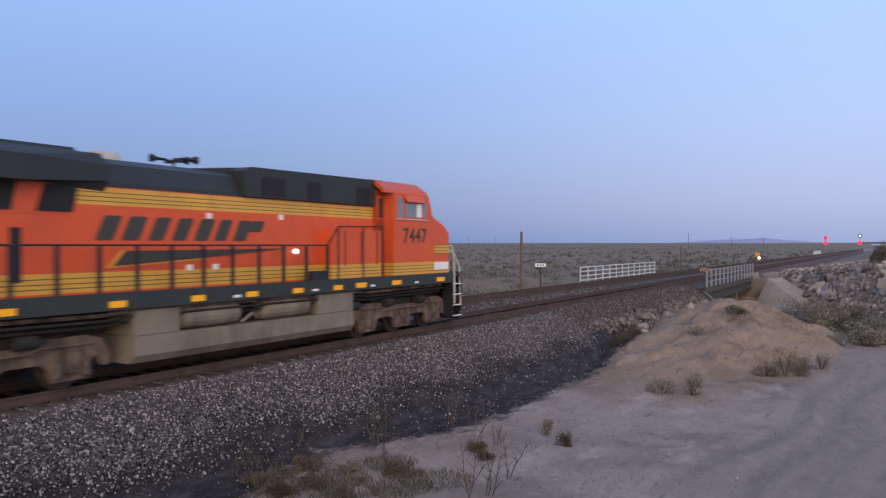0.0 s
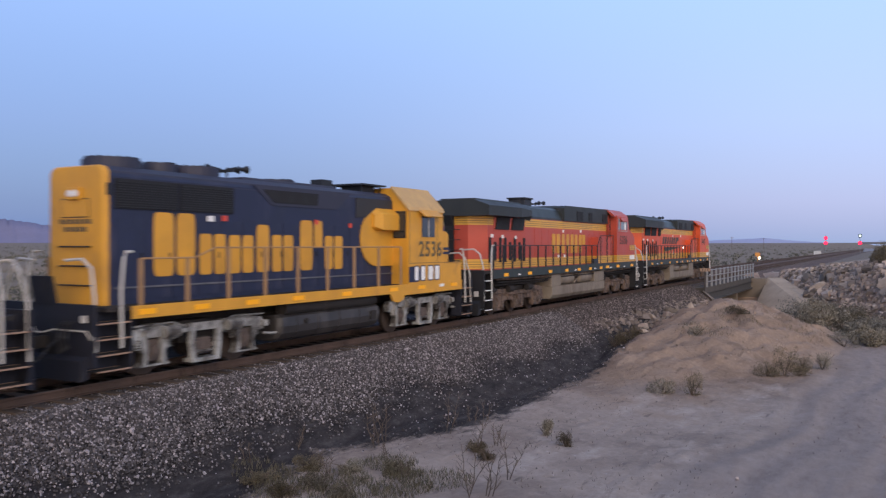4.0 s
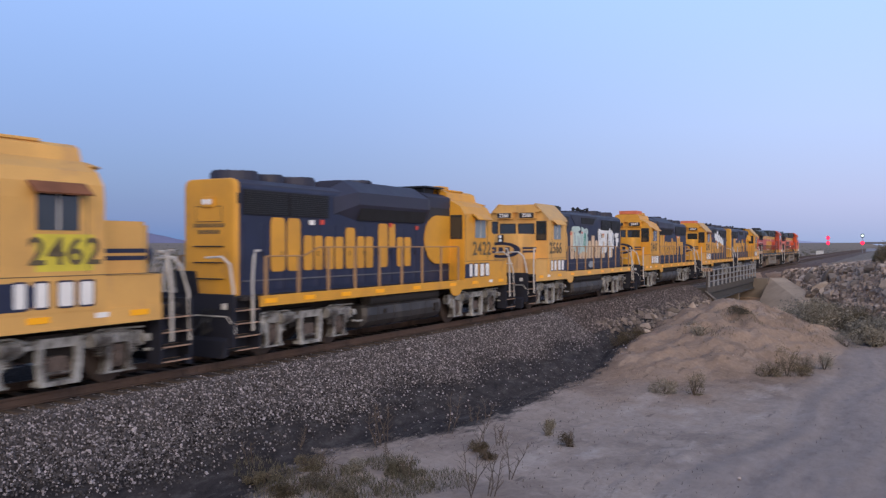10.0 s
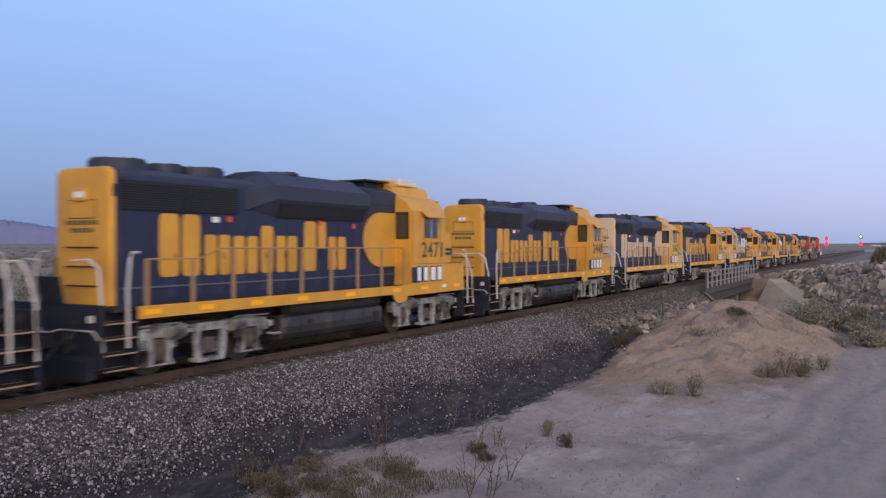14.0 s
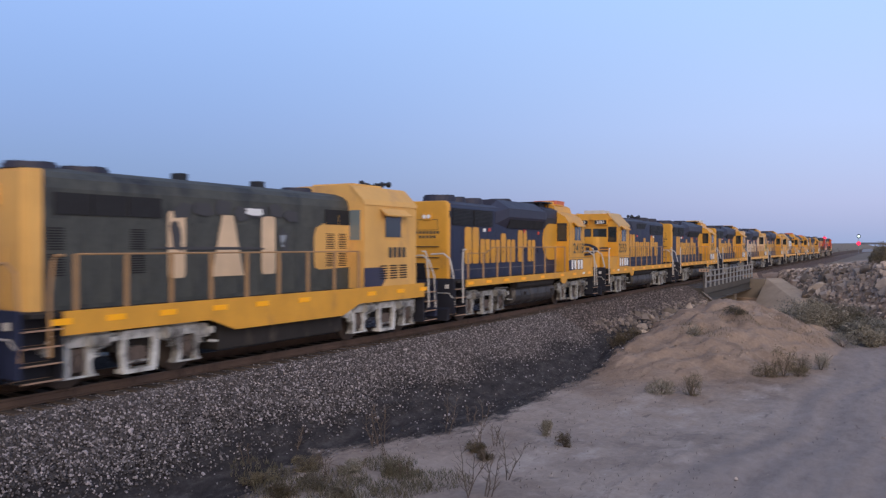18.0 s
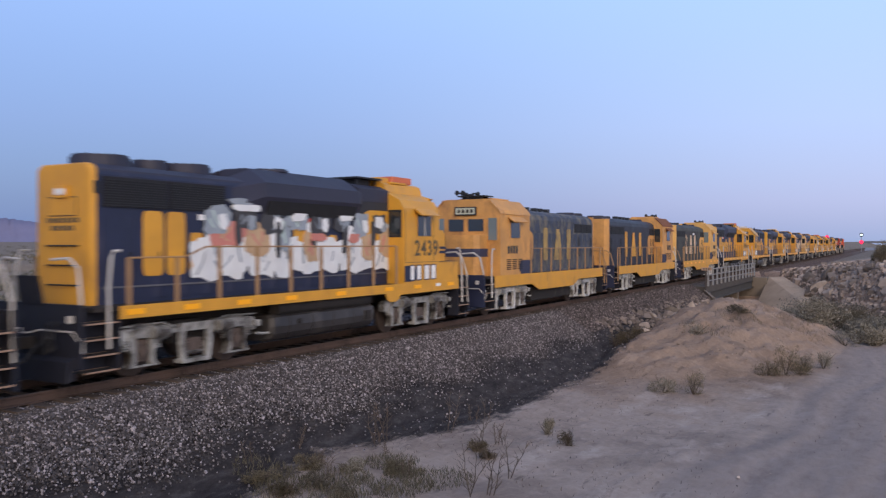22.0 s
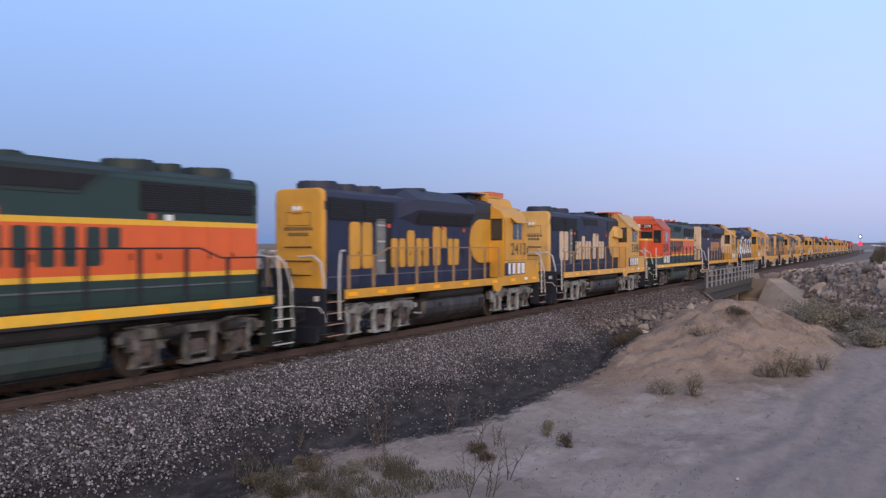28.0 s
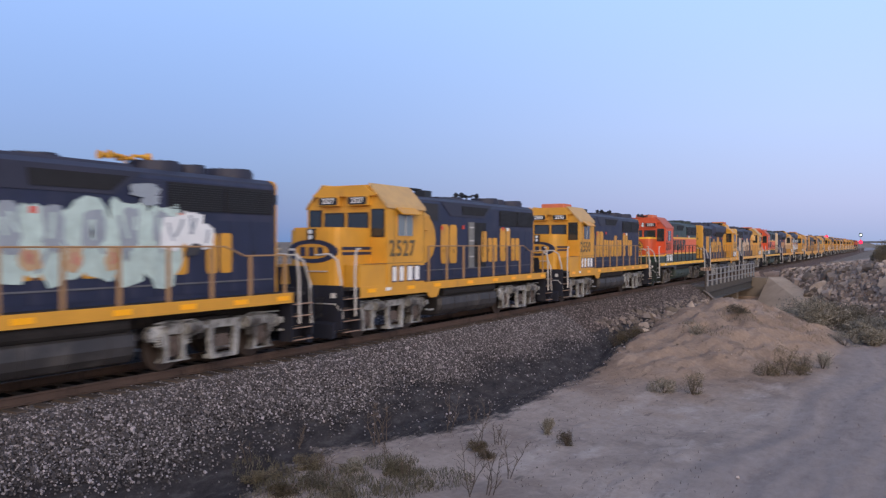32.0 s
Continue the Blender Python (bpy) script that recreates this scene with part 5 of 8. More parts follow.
        window(cab, [(y * 0.10, 3.18), (y * 0.80, 3.18), (y * 0.80, 3.72), (y * 0.10, 3.72)], CF, CF + 0.03, "x", M_GLASS, M_BLACK, "windshield")
        bm = B()
        box(bm, CF - 0.02, CF + 0.20, min(y * 0.16, y * 0.94), max(y * 0.16, y * 0.94), 3.97, 4.27, 0.02)
        brow = part("number_board_box", bm, cab_m, cab)
        bm = B()
        prism(bm, oval(min(y * 0.20, y * 0.90), max(y * 0.20, y * 0.90), 4.0, 4.24, 7.0), CF + 0.19, CF + 0.212, "x")
        part("number_board", bm, M_BLACK, brow)
    if o.get("numbers"):
        for y in (-0.55, 0.55):
            me = digits(o["numbers"], 0.23)
            me.materials.append(M_WHITE)
            shared("board_number", me, cab, CF + 0.216, y, 4.12, 90)
    if heritage:
        for z in (4.05, 4.20):
            bm = B()
            disc(bm, (CF + 0.02, 0, z), 0.07, 0.18, "x", 12)
            part("cab_headlight", bm, M_BULB, cab)
    # overhang of the roof above the front windows
    bm = B()
    prism(bm, [(-1.20, 4.30), (-0.78, 4.56 if not old else 4.42), (0.78, 4.56 if not old else 4.42), (1.20, 4.30), (1.10, 4.26), (-1.10, 4.26)], CF - 0.03, CF + 0.16, "x")
    part("roof_brow", bm, cab_m, cab)
    for x in (CR + 0.05, 5.30):
        bm = B()
        box(bm, x - 0.008, x + 0.008, s * 1.522 - 0.004, s * 1.522 + 0.004, 2.25, 3.86)
        part("panel_seam", bm, M_OLIVE if not heritage else M_NUMBER, cab)
    bm = B()
    box(bm, CR + 0.02, 6.9, s * 1.50 - 0.026, s * 1.50 + 0.026, 2.205, 2.22)
    part("belt_seam", bm, M_OLIVE if not heritage else M_NUMBER, cab)
    # low nose and the boxes beside it
    bm = B()
    prism(bm, [(CF - 0.01, -0.93), (7.05, -0.93), (7.22, -0.89), (7.33, -0.78), (7.37, -0.6), (7.38, 0.0), (7.37, 0.6), (7.33, 0.78), (7.22, 0.89), (7.05, 0.93), (CF - 0.01, 0.93)], deck, 3.20, "z")
    prism(bm, [(CF - 0.01, -0.90), (6.98, -0.90), (7.16, -0.86), (7.27, -0.74), (7.30, 0.0), (7.27, 0.74), (7.16, 0.86), (6.98, 0.90), (CF - 0.01, 0.90)], 3.19, 3.28, "z")
    nose = part("nose", bm, nose_m, e)
    if heritage:
        for r, depth, m in ((0.47, 0.012, M_BLACK), (0.43, 0.018, M_YELLOW), (0.33, 0.024, M_BLACK)):
            bm = B()
            disc(bm, (7.375, 0, 2.62), r, depth, "x", 26)
            part("round_emblem", bm, m, nose, "plain black and yellow round emblem")
        bm = B()
        box(bm, 7.38, 7.404, -0.30, 0.30, 2.56, 2.68)
        box(bm, 7.38, 7.404, -0.06, 0.06, 2.32, 2.92)
        part("emblem_cross", bm, M_YELLOW, nose)
    else:
        bm = B()
        prism(bm, oval(-0.86, 0.86, 2.24, 2.92, 2.2, 28), 7.20, 7.39, "x")
        part("oval_emblem", bm, M_NAVY, nose, "plain navy oval emblem")
        bm = B()
        prism(bm, oval(-0.62, 0.62, 2.36, 2.80, 2.2, 24), 7.38, 7.398, "x")
        part("emblem_field", bm, nose_m, nose)
        for y in (-0.32, 0.0, 0.32):
            bm = B()
            box(bm, 7.39, 7.404, y - 0.10, y + 0.10, 2.44, 2.70)
            part("emblem_bar", bm, M_NAVY, nose)
        for y in (-1, 1):
            for z in (2.47, 2.62):
                bm = B()
                box(bm, CF + 0.02, 7.16, min(y * 0.92, y * 0.94), max(y * 0.92, y * 0.94), z, z + 0.09)
                part("nose_stripe", bm, M_NAVY, nose)
    bm = B()
    box(bm, 7.33, 7.45, -0.13, 0.13, 2.90, 3.24, 0.03)
    lamp = part("headlight", bm, M_BLACK, nose)
    for z in (2.99, 3.15):
        bm = B()
        disc(bm, (7.44, 0, z), 0.07, 0.02, "x", 12)
        part("lens", bm, M_BULB, lamp)
    bm = B()
    tube(bm, [(7.36, -0.55, 2.0), (7.42, -0.5, 2.0), (7.42, 0.5, 2.0), (7.36, 0.55, 2.0)], 0.018, 5)
    part("nose_grab_iron", bm, M_RAILGREY, nose)
    for y in (-1, 1):
        bm = B()
        box(bm, CF - 0.02, 7.08, min(y * 0.95, y * 1.49), max(y * 0.95, y * 1.49), deck - 0.02, 2.19, 0.02)
        part("battery_box", bm, nose_m, e)
    # roof fittings of the cab
    if o.get("roofbox"):
        bm = B()
        z = 4.78 if old else 4.60
        box(bm, 4.25, 5.42, -0.58, 0.58, z, z + 0.22, 0.03)
        part("air_conditioner", bm, o["roofbox"], cab)
    if o.get("platform", False):
        bm = B()
        z = 4.76 if old else 4.60
        box(bm, 2.2, 3.5, -0.66, 0.66, z + 0.04, z + 0.09)
        box(bm, 2.5, 3.2, -0.40, 0.40, z - 0.20, z + 0.05)
        for x in (2.35, 3.35):
            for y in (-0.5, 0.5):
                box(bm, x - 0.02, x + 0.02, y - 0.02, y + 0.02, 4.30, z + 0.05)
        part("antenna_plate", bm, M_BLACK, cab)
    # painted half disc behind the cab
    if not heritage:
        n = 20
        bm = B()
        pts = [(2.58 + 0.88 * math.cos(math.pi / 2 + k * math.pi / n), 2.98 + 0.84 * math.sin(math.pi / 2 + k * math.pi / n)) for k in range(n + 1)]
        prism(bm, pts + [(CR, 2.14), (CR, 3.82)], min(s * HW, s * (HW + 0.045)), max(s * HW, s * (HW + 0.045)), "y")
        part("painted_half_disc", bm, end_m, hood)
        n = 10
        bm = B()
        pts = [(4.02 + 0.22 * math.cos(-math.pi / 2 + k * math.pi / n), 1.86 + 0.25 * math.sin(-math.pi / 2 + k * math.pi / n)) for k in range(n + 1)]
        prism(bm, pts + [(CR + 0.01, 2.11), (CR + 0.01, 1.61)], s * 1.524 - 0.006, s * 1.524 + 0.006, "y")
        part("navy_panel", bm, M_NAVY, cab)
    if not old and not heritage:
        for y in (-1, 1):
            bm = B()
            loft(bm, [[(2.30, y * (HW - 0.02), 3.30), (2.30, y * 1.02, 3.36), (2.30, y * 1.02, 3.70), (2.30, y * (HW - 0.02), 3.84)],
                      [(2.55, y * (HW - 0.02), 3.22), (2.55, y * 1.18, 3.26), (2.55, y * 1.18, 3.74), (2.55, y * (HW - 0.02), 3.96)],
                      [(CR + 0.005, y * (HW - 0.02), 3.22), (CR + 0.005, y * 1.18, 3.26), (CR + 0.005, y * 1.18, 3.74), (CR + 0.005, y * (HW - 0.02), 3.96)]])
            part("air_filter_box", bm, end_m, hood)
    # side handrails
    for y in (-1.46, 1.46):
        handrails(e, -6.82, 3.10, deck, 2.73, y, 9, post_m, post_m, low=(-4.75, 2.51))
    # lettering, reporting mark, tape
    if o.get("word") == "script":
        kept = [c for k, c in enumerate(WORD) if k not in o.get("lost", ())]
        middle = -2.60 if o["dir"] > 0 else (-2.55 if old else -2.13)
        first, last_edge = min(c[0] for c in kept), max(c[1] for c in kept)
        shift = ((first + last_edge) / 2 - 3.43) * -s
        bars(hood, s, HW + 0.016, middle + shift, 2.10, kept, o.get("ink", M_YELLOW))
    elif o.get("word") == "initials":
        bars(hood, s, HW + 0.016, -1.10, 2.38, scaled(INITIALS, 1.06, 0.78), o.get("ink", M_YELLOW))
    bars(cab, s, 1.524 if not heritage else 1.526, 4.62, 1.66, MARK, M_WHITE, "mark_bar", edge=M_NAVY if not heritage else M_BLACK)
    tape(e, s, 1.512, (5.62,), 1.44, M_WHITE, w=0.15, h=0.10)
    tape(e, s, 1.512, (-6.7, -5.2, -3.6, -1.9, 0.2, 2.62, 4.3, 6.5), 1.43, w=0.22, h=0.115)
    spots(hood, s, HW + 0.013, o.get("marks", ((-3.9, 3.42, M_REDMARK, 0.07), (-4.35, 3.40, M_WHITE, 0.10), (-0.4, 3.42, M_REDMARK, 0.07), (1.2, 3.36, M_REDMARK, 0.06))))
    if o.get("spray"):
        spray(hood, s, HW + 0.034, o["spray"], o.get("seed", 1))
    return e


def cf7(o):
    """A rebuilt switcher with a tall square cab, rounded hood and a deep fish-belly sill."""
    s = -1 if o["dir"] > 0 else 1
    e = loco_thing(o["label"])
    hood_m, cab_m, sill_m = o["hood_m"], o["cab_m"], o.get("sill_m", M_YELLOW)
    deck, HE, CR, CF, HW = 1.55, -6.9, 3.15, 6.05, 0.95
    bm = B()
    box(bm, -7.38, 7.38, -0.55, 0.55, 0.95, 1.45)
    box(bm, -7.2, 7.2, -1.47, 1.47, 1.47, deck)
    part("underframe", bm, M_UNDER, e)
    for y in (-1.49, 1.49):
        bm = B()
        prism(bm, [(-6.56, deck + 0.02), (-6.56, 1.12), (-2.9, 1.12), (-2.1, 0.84), (2.1, 0.84), (2.9, 1.12), (6.56, 1.12), (6.56, deck + 0.02)], y - 0.02, y + 0.02, "y")
        part("side_sill", bm, sill_m, e)
    for d in (-1, 1):
        bm = B()
        box(bm, min(d * 7.36, d * 7.43), max(d * 7.36, d * 7.43), -1.48, 1.48, 0.42, deck + 0.08)
        part("pilot", bm, M_NAVY, e)
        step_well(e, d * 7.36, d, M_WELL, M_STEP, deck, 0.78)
        coupler(e, d * 7.43, d)
        pilot_fittings(e, d * 7.37, d, deck, M_WELL)
        if d < 0:
            corner_rails(e, d * 7.36, d, deck, mat("tan_handrail_paint", (0.34, 0.20, 0.09)), 1.05)
        else:
            corner_rails(e, d * 7.36, d, deck, M_RAILGREY, 1.05)
    silver = mat("bright_silver_truck_paint", (0.60, 0.60, 0.58), 0.7, vary=0.45, scale=4.0, fine=40, dirt=(0.04, 0.034, 0.03), dirt_amount=0.52, bump=0.006)
    truck(e, -4.65, (-1.37, 1.37), silver, "bright")
    truck(e, 4.65, (-1.37, 1.37), silver, "bright")
    bm = B()
    box(bm, -2.4, 2.4, -1.25, 1.25, 0.36, 1.0, 0.05)
    part("fuel_tank", bm, M_UNDER, e)
    n = 9
    arch = [(HW * math.cos(math.pi * k / n) * (1.0 if True else 1), 3.88 + 0.46 * math.sin(math.pi * k / n) ** 0.8) for k in range(n + 1)]
    bm = B()
    prism(bm, [(HW, deck)] + arch + [(-HW, deck)], HE + 0.3, CR + 0.01, "x")
    hood = part("long_hood", bm, hood_m, e)
    bm = B()
    prism(bm, [(HE + 0.31, -HW - 0.006), (HE + 0.1, -HW + 0.03), (HE, -HW + 0.22), (HE, HW - 0.22), (HE + 0.1, HW - 0.03), (HE + 0.31, HW + 0.006)], deck, 4.22, "z")
    end = part("hood_end", bm, cab_m, e)
    bm = B()
    box(bm, HE - 0.06, HE + 0.02, -0.14, 0.14, 3.55, 3.95, 0.02)
    lamp = part("headlight", bm, cab_m, end)
    for z in (3.65, 3.84):
        bm = B()
        disc(bm, (HE - 0.075, 0, z), 0.075, 0.02, "x", 12)
        part("lens", bm, M_BULB, lamp)
    bm = B()
    box(bm, HE - 0.02, HE + 0.02, -0.32, 0.32, deck + 0.05, 2.75)
    part("end_door", bm, cab_m, end)
    for y in (-1, 1):
        for a, b in ((HE + 0.55, HE + 1.35), (HE + 1.38, HE + 2.2), (HE + 2.24, HE + 3.1), (2.0, 2.6), (2.64, 3.2)):
            bm = B()
            box(bm, a, b, min(y * HW, y * (HW + 0.03)), max(y * HW, y * (HW + 0.03)), 3.38, 3.80)
            part("hood_grille", bm, M_GRILLE, hood)
    for a in (HE + 0.40, HE + 2.3, 2.05, 2.62):
        for row in range(2):
            bm = B()
            for k in range(9):
                zz = 2.20 + row * 0.50 + k * 0.05
                box(bm, a, a + 0.36, min(s * HW, s * (HW + 0.02)), max(s * HW, s * (HW + 0.02)), zz, zz + 0.026)
            part("louvre", bm, M_GRILLE, hood)
    x = HE + 0.45
    while x < 2.6:
        me = once(("door7", hood_m.name), lambda: mesh_of(box(B(), 0.012, 0.70, -0.006, 0.006, deck + 0.08, 3.30), "hood_door", hood_m))
        shared("hood_door", me, hood, x, s * (HW + 0.002), 0)
        x += 0.715
    for x, r in ((-6.2, 0.50), (-5.0, 0.50), (1.9, 0.45)):
        fan(e, x, r, 4.28, M_ROOF, 0.12)
    for x in o.get("stacks", (-2.4, -1.5, -0.9, 0.1)):
        bm = B()
        box(bm, x - 0.13, x + 0.13, -0.15, 0.15, 4.25, 4.50, 0.02)
        part("exhaust_stack", bm, M_BLACK, e)
    bm = B()
    prism(bm, [(-1.50, deck), (-1.50, 4.02), (-1.42, 4.12), (-1.02, 4.52), (-0.90, 4.57), (0.90, 4.57), (1.02, 4.52), (1.42, 4.12), (1.50, 4.02), (1.50, deck)], CR, CF, "x")
    cab = part("cab", bm, cab_m, e)
    roof_m = o.get("roof_m", cab_m)
    for y in (-1, 1):
        bm = B()
        prism(bm, [(y * 1.53, 3.98), (y * 1.45, 4.14), (y * 1.03, 4.56), (y * 0.99, 4.53), (y * 1.44, 4.08)], CR - 0.03, CF + 0.04, "x")
        part("roof_slope", bm, roof_m, cab)
        w = window(cab, [(4.22, 3.04), (5.10, 3.04), (5.10, 3.74), (4.22, 3.74)], y * 1.495, y * 1.525, "y", M_GLASS, cab_m)
        bm = B()
        prism(bm, [(y * 1.50, 3.86), (y * 1.52, 3.90), (y * 1.78, 3.70), (y * 1.76, 3.66)], 3.95, 5.35, "x")
        part("sun_visor", bm, roof_m, w)
        for row in range(3):
            bm = B()
            for k in range(6):
                box(bm, 3.95 + row * 0.55, 4.35 + row * 0.55, min(y * 1.5, y * 1.515), max(y * 1.5, y * 1.515), 1.78 + k * 0.075, 1.82 + k * 0.075)
            part("vent_louvre", bm, M_GRILLE, cab)
        for xx, dd in ((CR, -1), (CF, 1)):
            window(cab, [(y * 0.99, 2.95), (y * 1.36, 2.95), (y * 1.36, 3.82), (y * 0.99, 3.82)], xx, xx + dd * 0.03, "x", M_GLASSPALE if o.get("pale_glass") else M_GLASS, cab_m, "door_window")
        window(cab, [(y * 0.10, 3.30), (y * 0.78, 3.30), (y * 0.78, 3.78), (y * 0.10, 3.78)], CF, CF + 0.03, "x", M_GLASS, cab_m, "windshield")
    bm = B()
    box(bm, CF, CF + 0.09, -0.48, 0.48, 3.93, 4.27, 0.015)
    board = part("number_board", bm, M_BLACK, cab)
    bm = B()
    box(bm, CF + 0.085, CF + 0.096, -0.42, 0.42, 3.98, 4.22)
    part("board_glass", bm, mat("pale_board_glass", (0.50, 0.52, 0.40), 0.4, vary=0.2), board)
    for k in range(4):
        bm = B()
        box(bm, CF + 0.09, CF + 0.100, -0.34 + k * 0.19, -0.22 + k * 0.19, 4.03, 4.17)
        part("board_bar", bm, M_NUMBER, board)
    bm = B()
    box(bm, 3.6, 5.2, -0.75, 0.75, 4.56, 4.66, 0.03)
    part("roof_hatch", bm, cab_m, cab)
    horn(e, 5.92, 4.62, M_BLACK)
    if o["dir"] < 0:
        bm = B()
        box(bm, 4.85, 5.62, -0.62, 0.62, 4.70, 4.75)
        for x in (5.0, 5.5):
            box(bm, x - 0.03, x + 0.03, -0.45, 0.45, 4.55, 4.71)
        part("antenna_plate", bm, M_BLACK, cab)
    bm = B()
    prism(bm, [(CF - 0.01, -0.95), (6.75, -0.95), (6.9, -0.75), (6.96, -0.4), (6.96, 0.4), (6.9, 0.75), (6.75, 0.95), (CF - 0.01, 0.95)], deck, 3.15, "z")
    nose = part("nose", bm, cab_m, e)
    bm = B()
    prism(bm, [(CF + 0.0, -0.962), (6.75, -0.962), (6.91, -0.76), (6.972, -0.4), (6.972, 0.4), (6.91, 0.76), (6.75, 0.962), (CF + 0.0, 0.962)], 2.30, 2.62, "z")
    part("nose_stripe", bm, M_NAVY_OLD, nose)
    post = mat("tan_handrail_paint", (0.34, 0.20, 0.09))
    for y in (-1.46, 1.46):
        handrails(e, -6.26, 2.9, deck, 2.62, y, 9, post, post)
    # painted corner of the cab's colour on the hood, with a round end
    bm = B()
    prism(bm, [(1.55, 2.18), (1.50, 2.4), (1.50, 3.05), (1.60, 3.28), (1.95, 3.40), (2.55, 3.66), (3.14, 3.72), (3.14, 2.16), (1.75, 2.12)], min(s * HW, s * (HW + 0.016)), max(s * HW, s * (HW + 0.016)), "y")
    part("painted_panel", bm, cab_m, hood)
    bm = B()
    prism(bm, [(CR - 0.01, 1.58), (4.05, 1.58), (4.20, 1.72), (4.20, 2.0), (4.05, 2.14), (CR - 0.01, 2.14)], min(s * 1.49, s * 1.508), max(s * 1.49, s * 1.508), "y")
    part("dark_panel", bm, M_NAVY_OLD, cab)
    bars(hood, s, HW + 0.02, -1.87 if o["dir"] > 0 else -1.44, 2.06, scaled(THREE, 1.0, 1.02), o.get("ink", M_YELLOW))
    bars(cab, s, 1.506, 4.9, 2.42, [(k * 0.26, k * 0.26 + 0.18, 0, 0.32, 6.0) for k in range(4)], o.get("faint", M_NUMBER), "worn_bar")
    if o.get("tape"):
        tape(e, s, 1.512, (-6.6, -5.4, -4.1, -2.6, -1.2, 0.4, 3.5, 5.1, 6.5), 1.38, w=0.22, h=0.12)
    if o.get("spray"):
        spray(hood, s, HW + 0.03, o["spray"], o.get("seed", 2))
    return e


def ge(o):
    """A six-axle road locomotive with radiator wings, a wide cab and a long dusty fuel tank."""
    s = -1
    e = loco_thing(o["label"])
    red = o["paint"]
    deck, HE, HW = 1.80, -10.2, 1.02
    y1, y2, black = STRIPE, (0.06, 0.05, 0.03), (0.022, 0.026, 0.024)

    def lines(z0, z1):
        h = (z1 - z0) / 5
        return ((z0, z1, y1), (z0 + h, z0 + h * 1.24, y2), (z0 + 2.2 * h, z0 + 2.44 * h, y2), (z0 + 3.5 * h, z0 + 3.74 * h, y2))

    body_m = mat("striped_orange_" + o["id"], red, 0.45, vary=0.15, scale=1.0, dirt=(0.16, 0.06, 0.04), dirt_amount=0.08,
                 bands=((3.95, 9, black),) + lines(3.58, 3.93) + lines(1.86, 2.24))
    cab_m = mat("orange_cab_" + o["id"], red, 0.45, vary=0.12, scale=1.2, bands=lines(1.86, 2.24))
    roof_m = mat("sooty_roof_black", (0.024, 0.027, 0.026), 0.6, vary=0.3, scale=1.3, dirt=(0.06, 0.055, 0.05), dirt_amount=0.12)
    sill_m = mat("dark_green_sill", (0.024, 0.032, 0.028), 0.55, vary=0.25, dirt=(0.09, 0.08, 0.07), dirt_amount=0.12)
    bm = B()
    box(bm, -10.7, 10.4, -0.6, 0.6, 1.0, 1.55)
    box(bm, -10.65, 10.25, -1.46, 1.48, 1.70, deck)
    part("underframe", bm, M_UNDER, e)
    for y in (-1.50, 1.50):
        bm = B()
        box(bm, -10.1, 9.7, y - 0.025, y + 0.025, 1.50, deck + 0.05)
        part("side_sill", bm, sill_m, e)
    for d, xe in ((-1, -10.72), (1, 10.3)):
        bm = B()
        box(bm, min(xe, xe + d * 0.07), max(xe, xe + d * 0.07), -1.48, 1.48, 0.45, deck + 0.05)
        prism(bm, [(xe + d * 0.07, 0.20), (xe + d * 0.30, 0.16), (xe + d * 0.22, 0.6), (xe + d * 0.07, 0.7)], -1.35, 1.35, "y")
        part("pilot", bm, M_BLACK, e)
        step_well(e, xe, d, M_BLACK, M_WHITE, deck, 0.60)
        for q in (-1.16, 1.16):
            bm = B()
            box(bm, min(xe + d * 0.07, xe + d * 0.09), max(xe + d * 0.07, xe + d * 0.09), q - 0.09, q + 0.09, 0.85, 1.05)
            part("pilot_plate", bm, M_RAILGREY, e)
        coupler(e, xe + d * 0.07, d)
        corner_rails(e, xe, d, deck, M_RAILGREY, 0.98)
    truck(e, -6.9, (-1.95, 0.0, 1.95), M_TRUCKBROWN, "brown")
    truck(e, 6.9, (-1.95, 0.0, 1.95), M_TRUCKBROWN, "brown")
    # fuel tank with air reservoirs in its recess
    bm = B()
    prism(bm, [(-1.42, 0.52), (-1.30, 0.36), (1.30, 0.36), (1.42, 0.52), (1.42, 0.92), (-1.42, 0.92)], -3.7, 3.9, "x")
    box(bm, -3.7, -2.5, -1.40, 1.40, 0.92, 1.46, 0.03)
    box(bm, 2.3, 3.9, -1.40, 1.40, 0.92, 1.46, 0.03)
    part("fuel_tank", bm, M_TANKGREY, e)
    # back of the recess in the dark underframe colour, to deepen its shade
    bm = B()
    box(bm, -2.5, 2.3, -0.72, 0.72, 0.90, 1.46)
    part("tank_recess", bm, M_UNDER, e)
    for y in (-1.12, 1.12):
        for x in (-2.35, 0.25):
            bm = B()
            rings = [[(x + a, y + r * math.cos(k * math.tau / 16), 1.20 + r * math.sin(k * math.tau / 16)) for k in range(16)] for a, r in ((0, 0.12), (0.08, 0.24), (0.2, 0.27), (1.65, 0.27), (1.77, 0.24), (1.85, 0.12))]
            loft(bm, rings)
            part("air_reservoir", bm, M_TANKGREY, e)
        bm = B()
        tube(bm, [(-0.45, y * 1.1, 0.95), (-0.2, y * 1.2, 1.15), (0.1, y * 1.1, 1.0), (0.15, y, 1.4)], 0.04, 6)
        part("pipe", bm, M_TANKGREY, e)
    # hood
    bm = B()
    prism(bm, [(-HW, deck), (-HW, 4.05), (-HW + 0.18, 4.44), (-0.55, 4.57), (0.55, 4.57), (HW - 0.18, 4.44), (HW, 4.05), (HW, deck)], HE + 0.65, 6.05, "x")
    hood = part("long_hood", bm, body_m, e)
    bm = B()
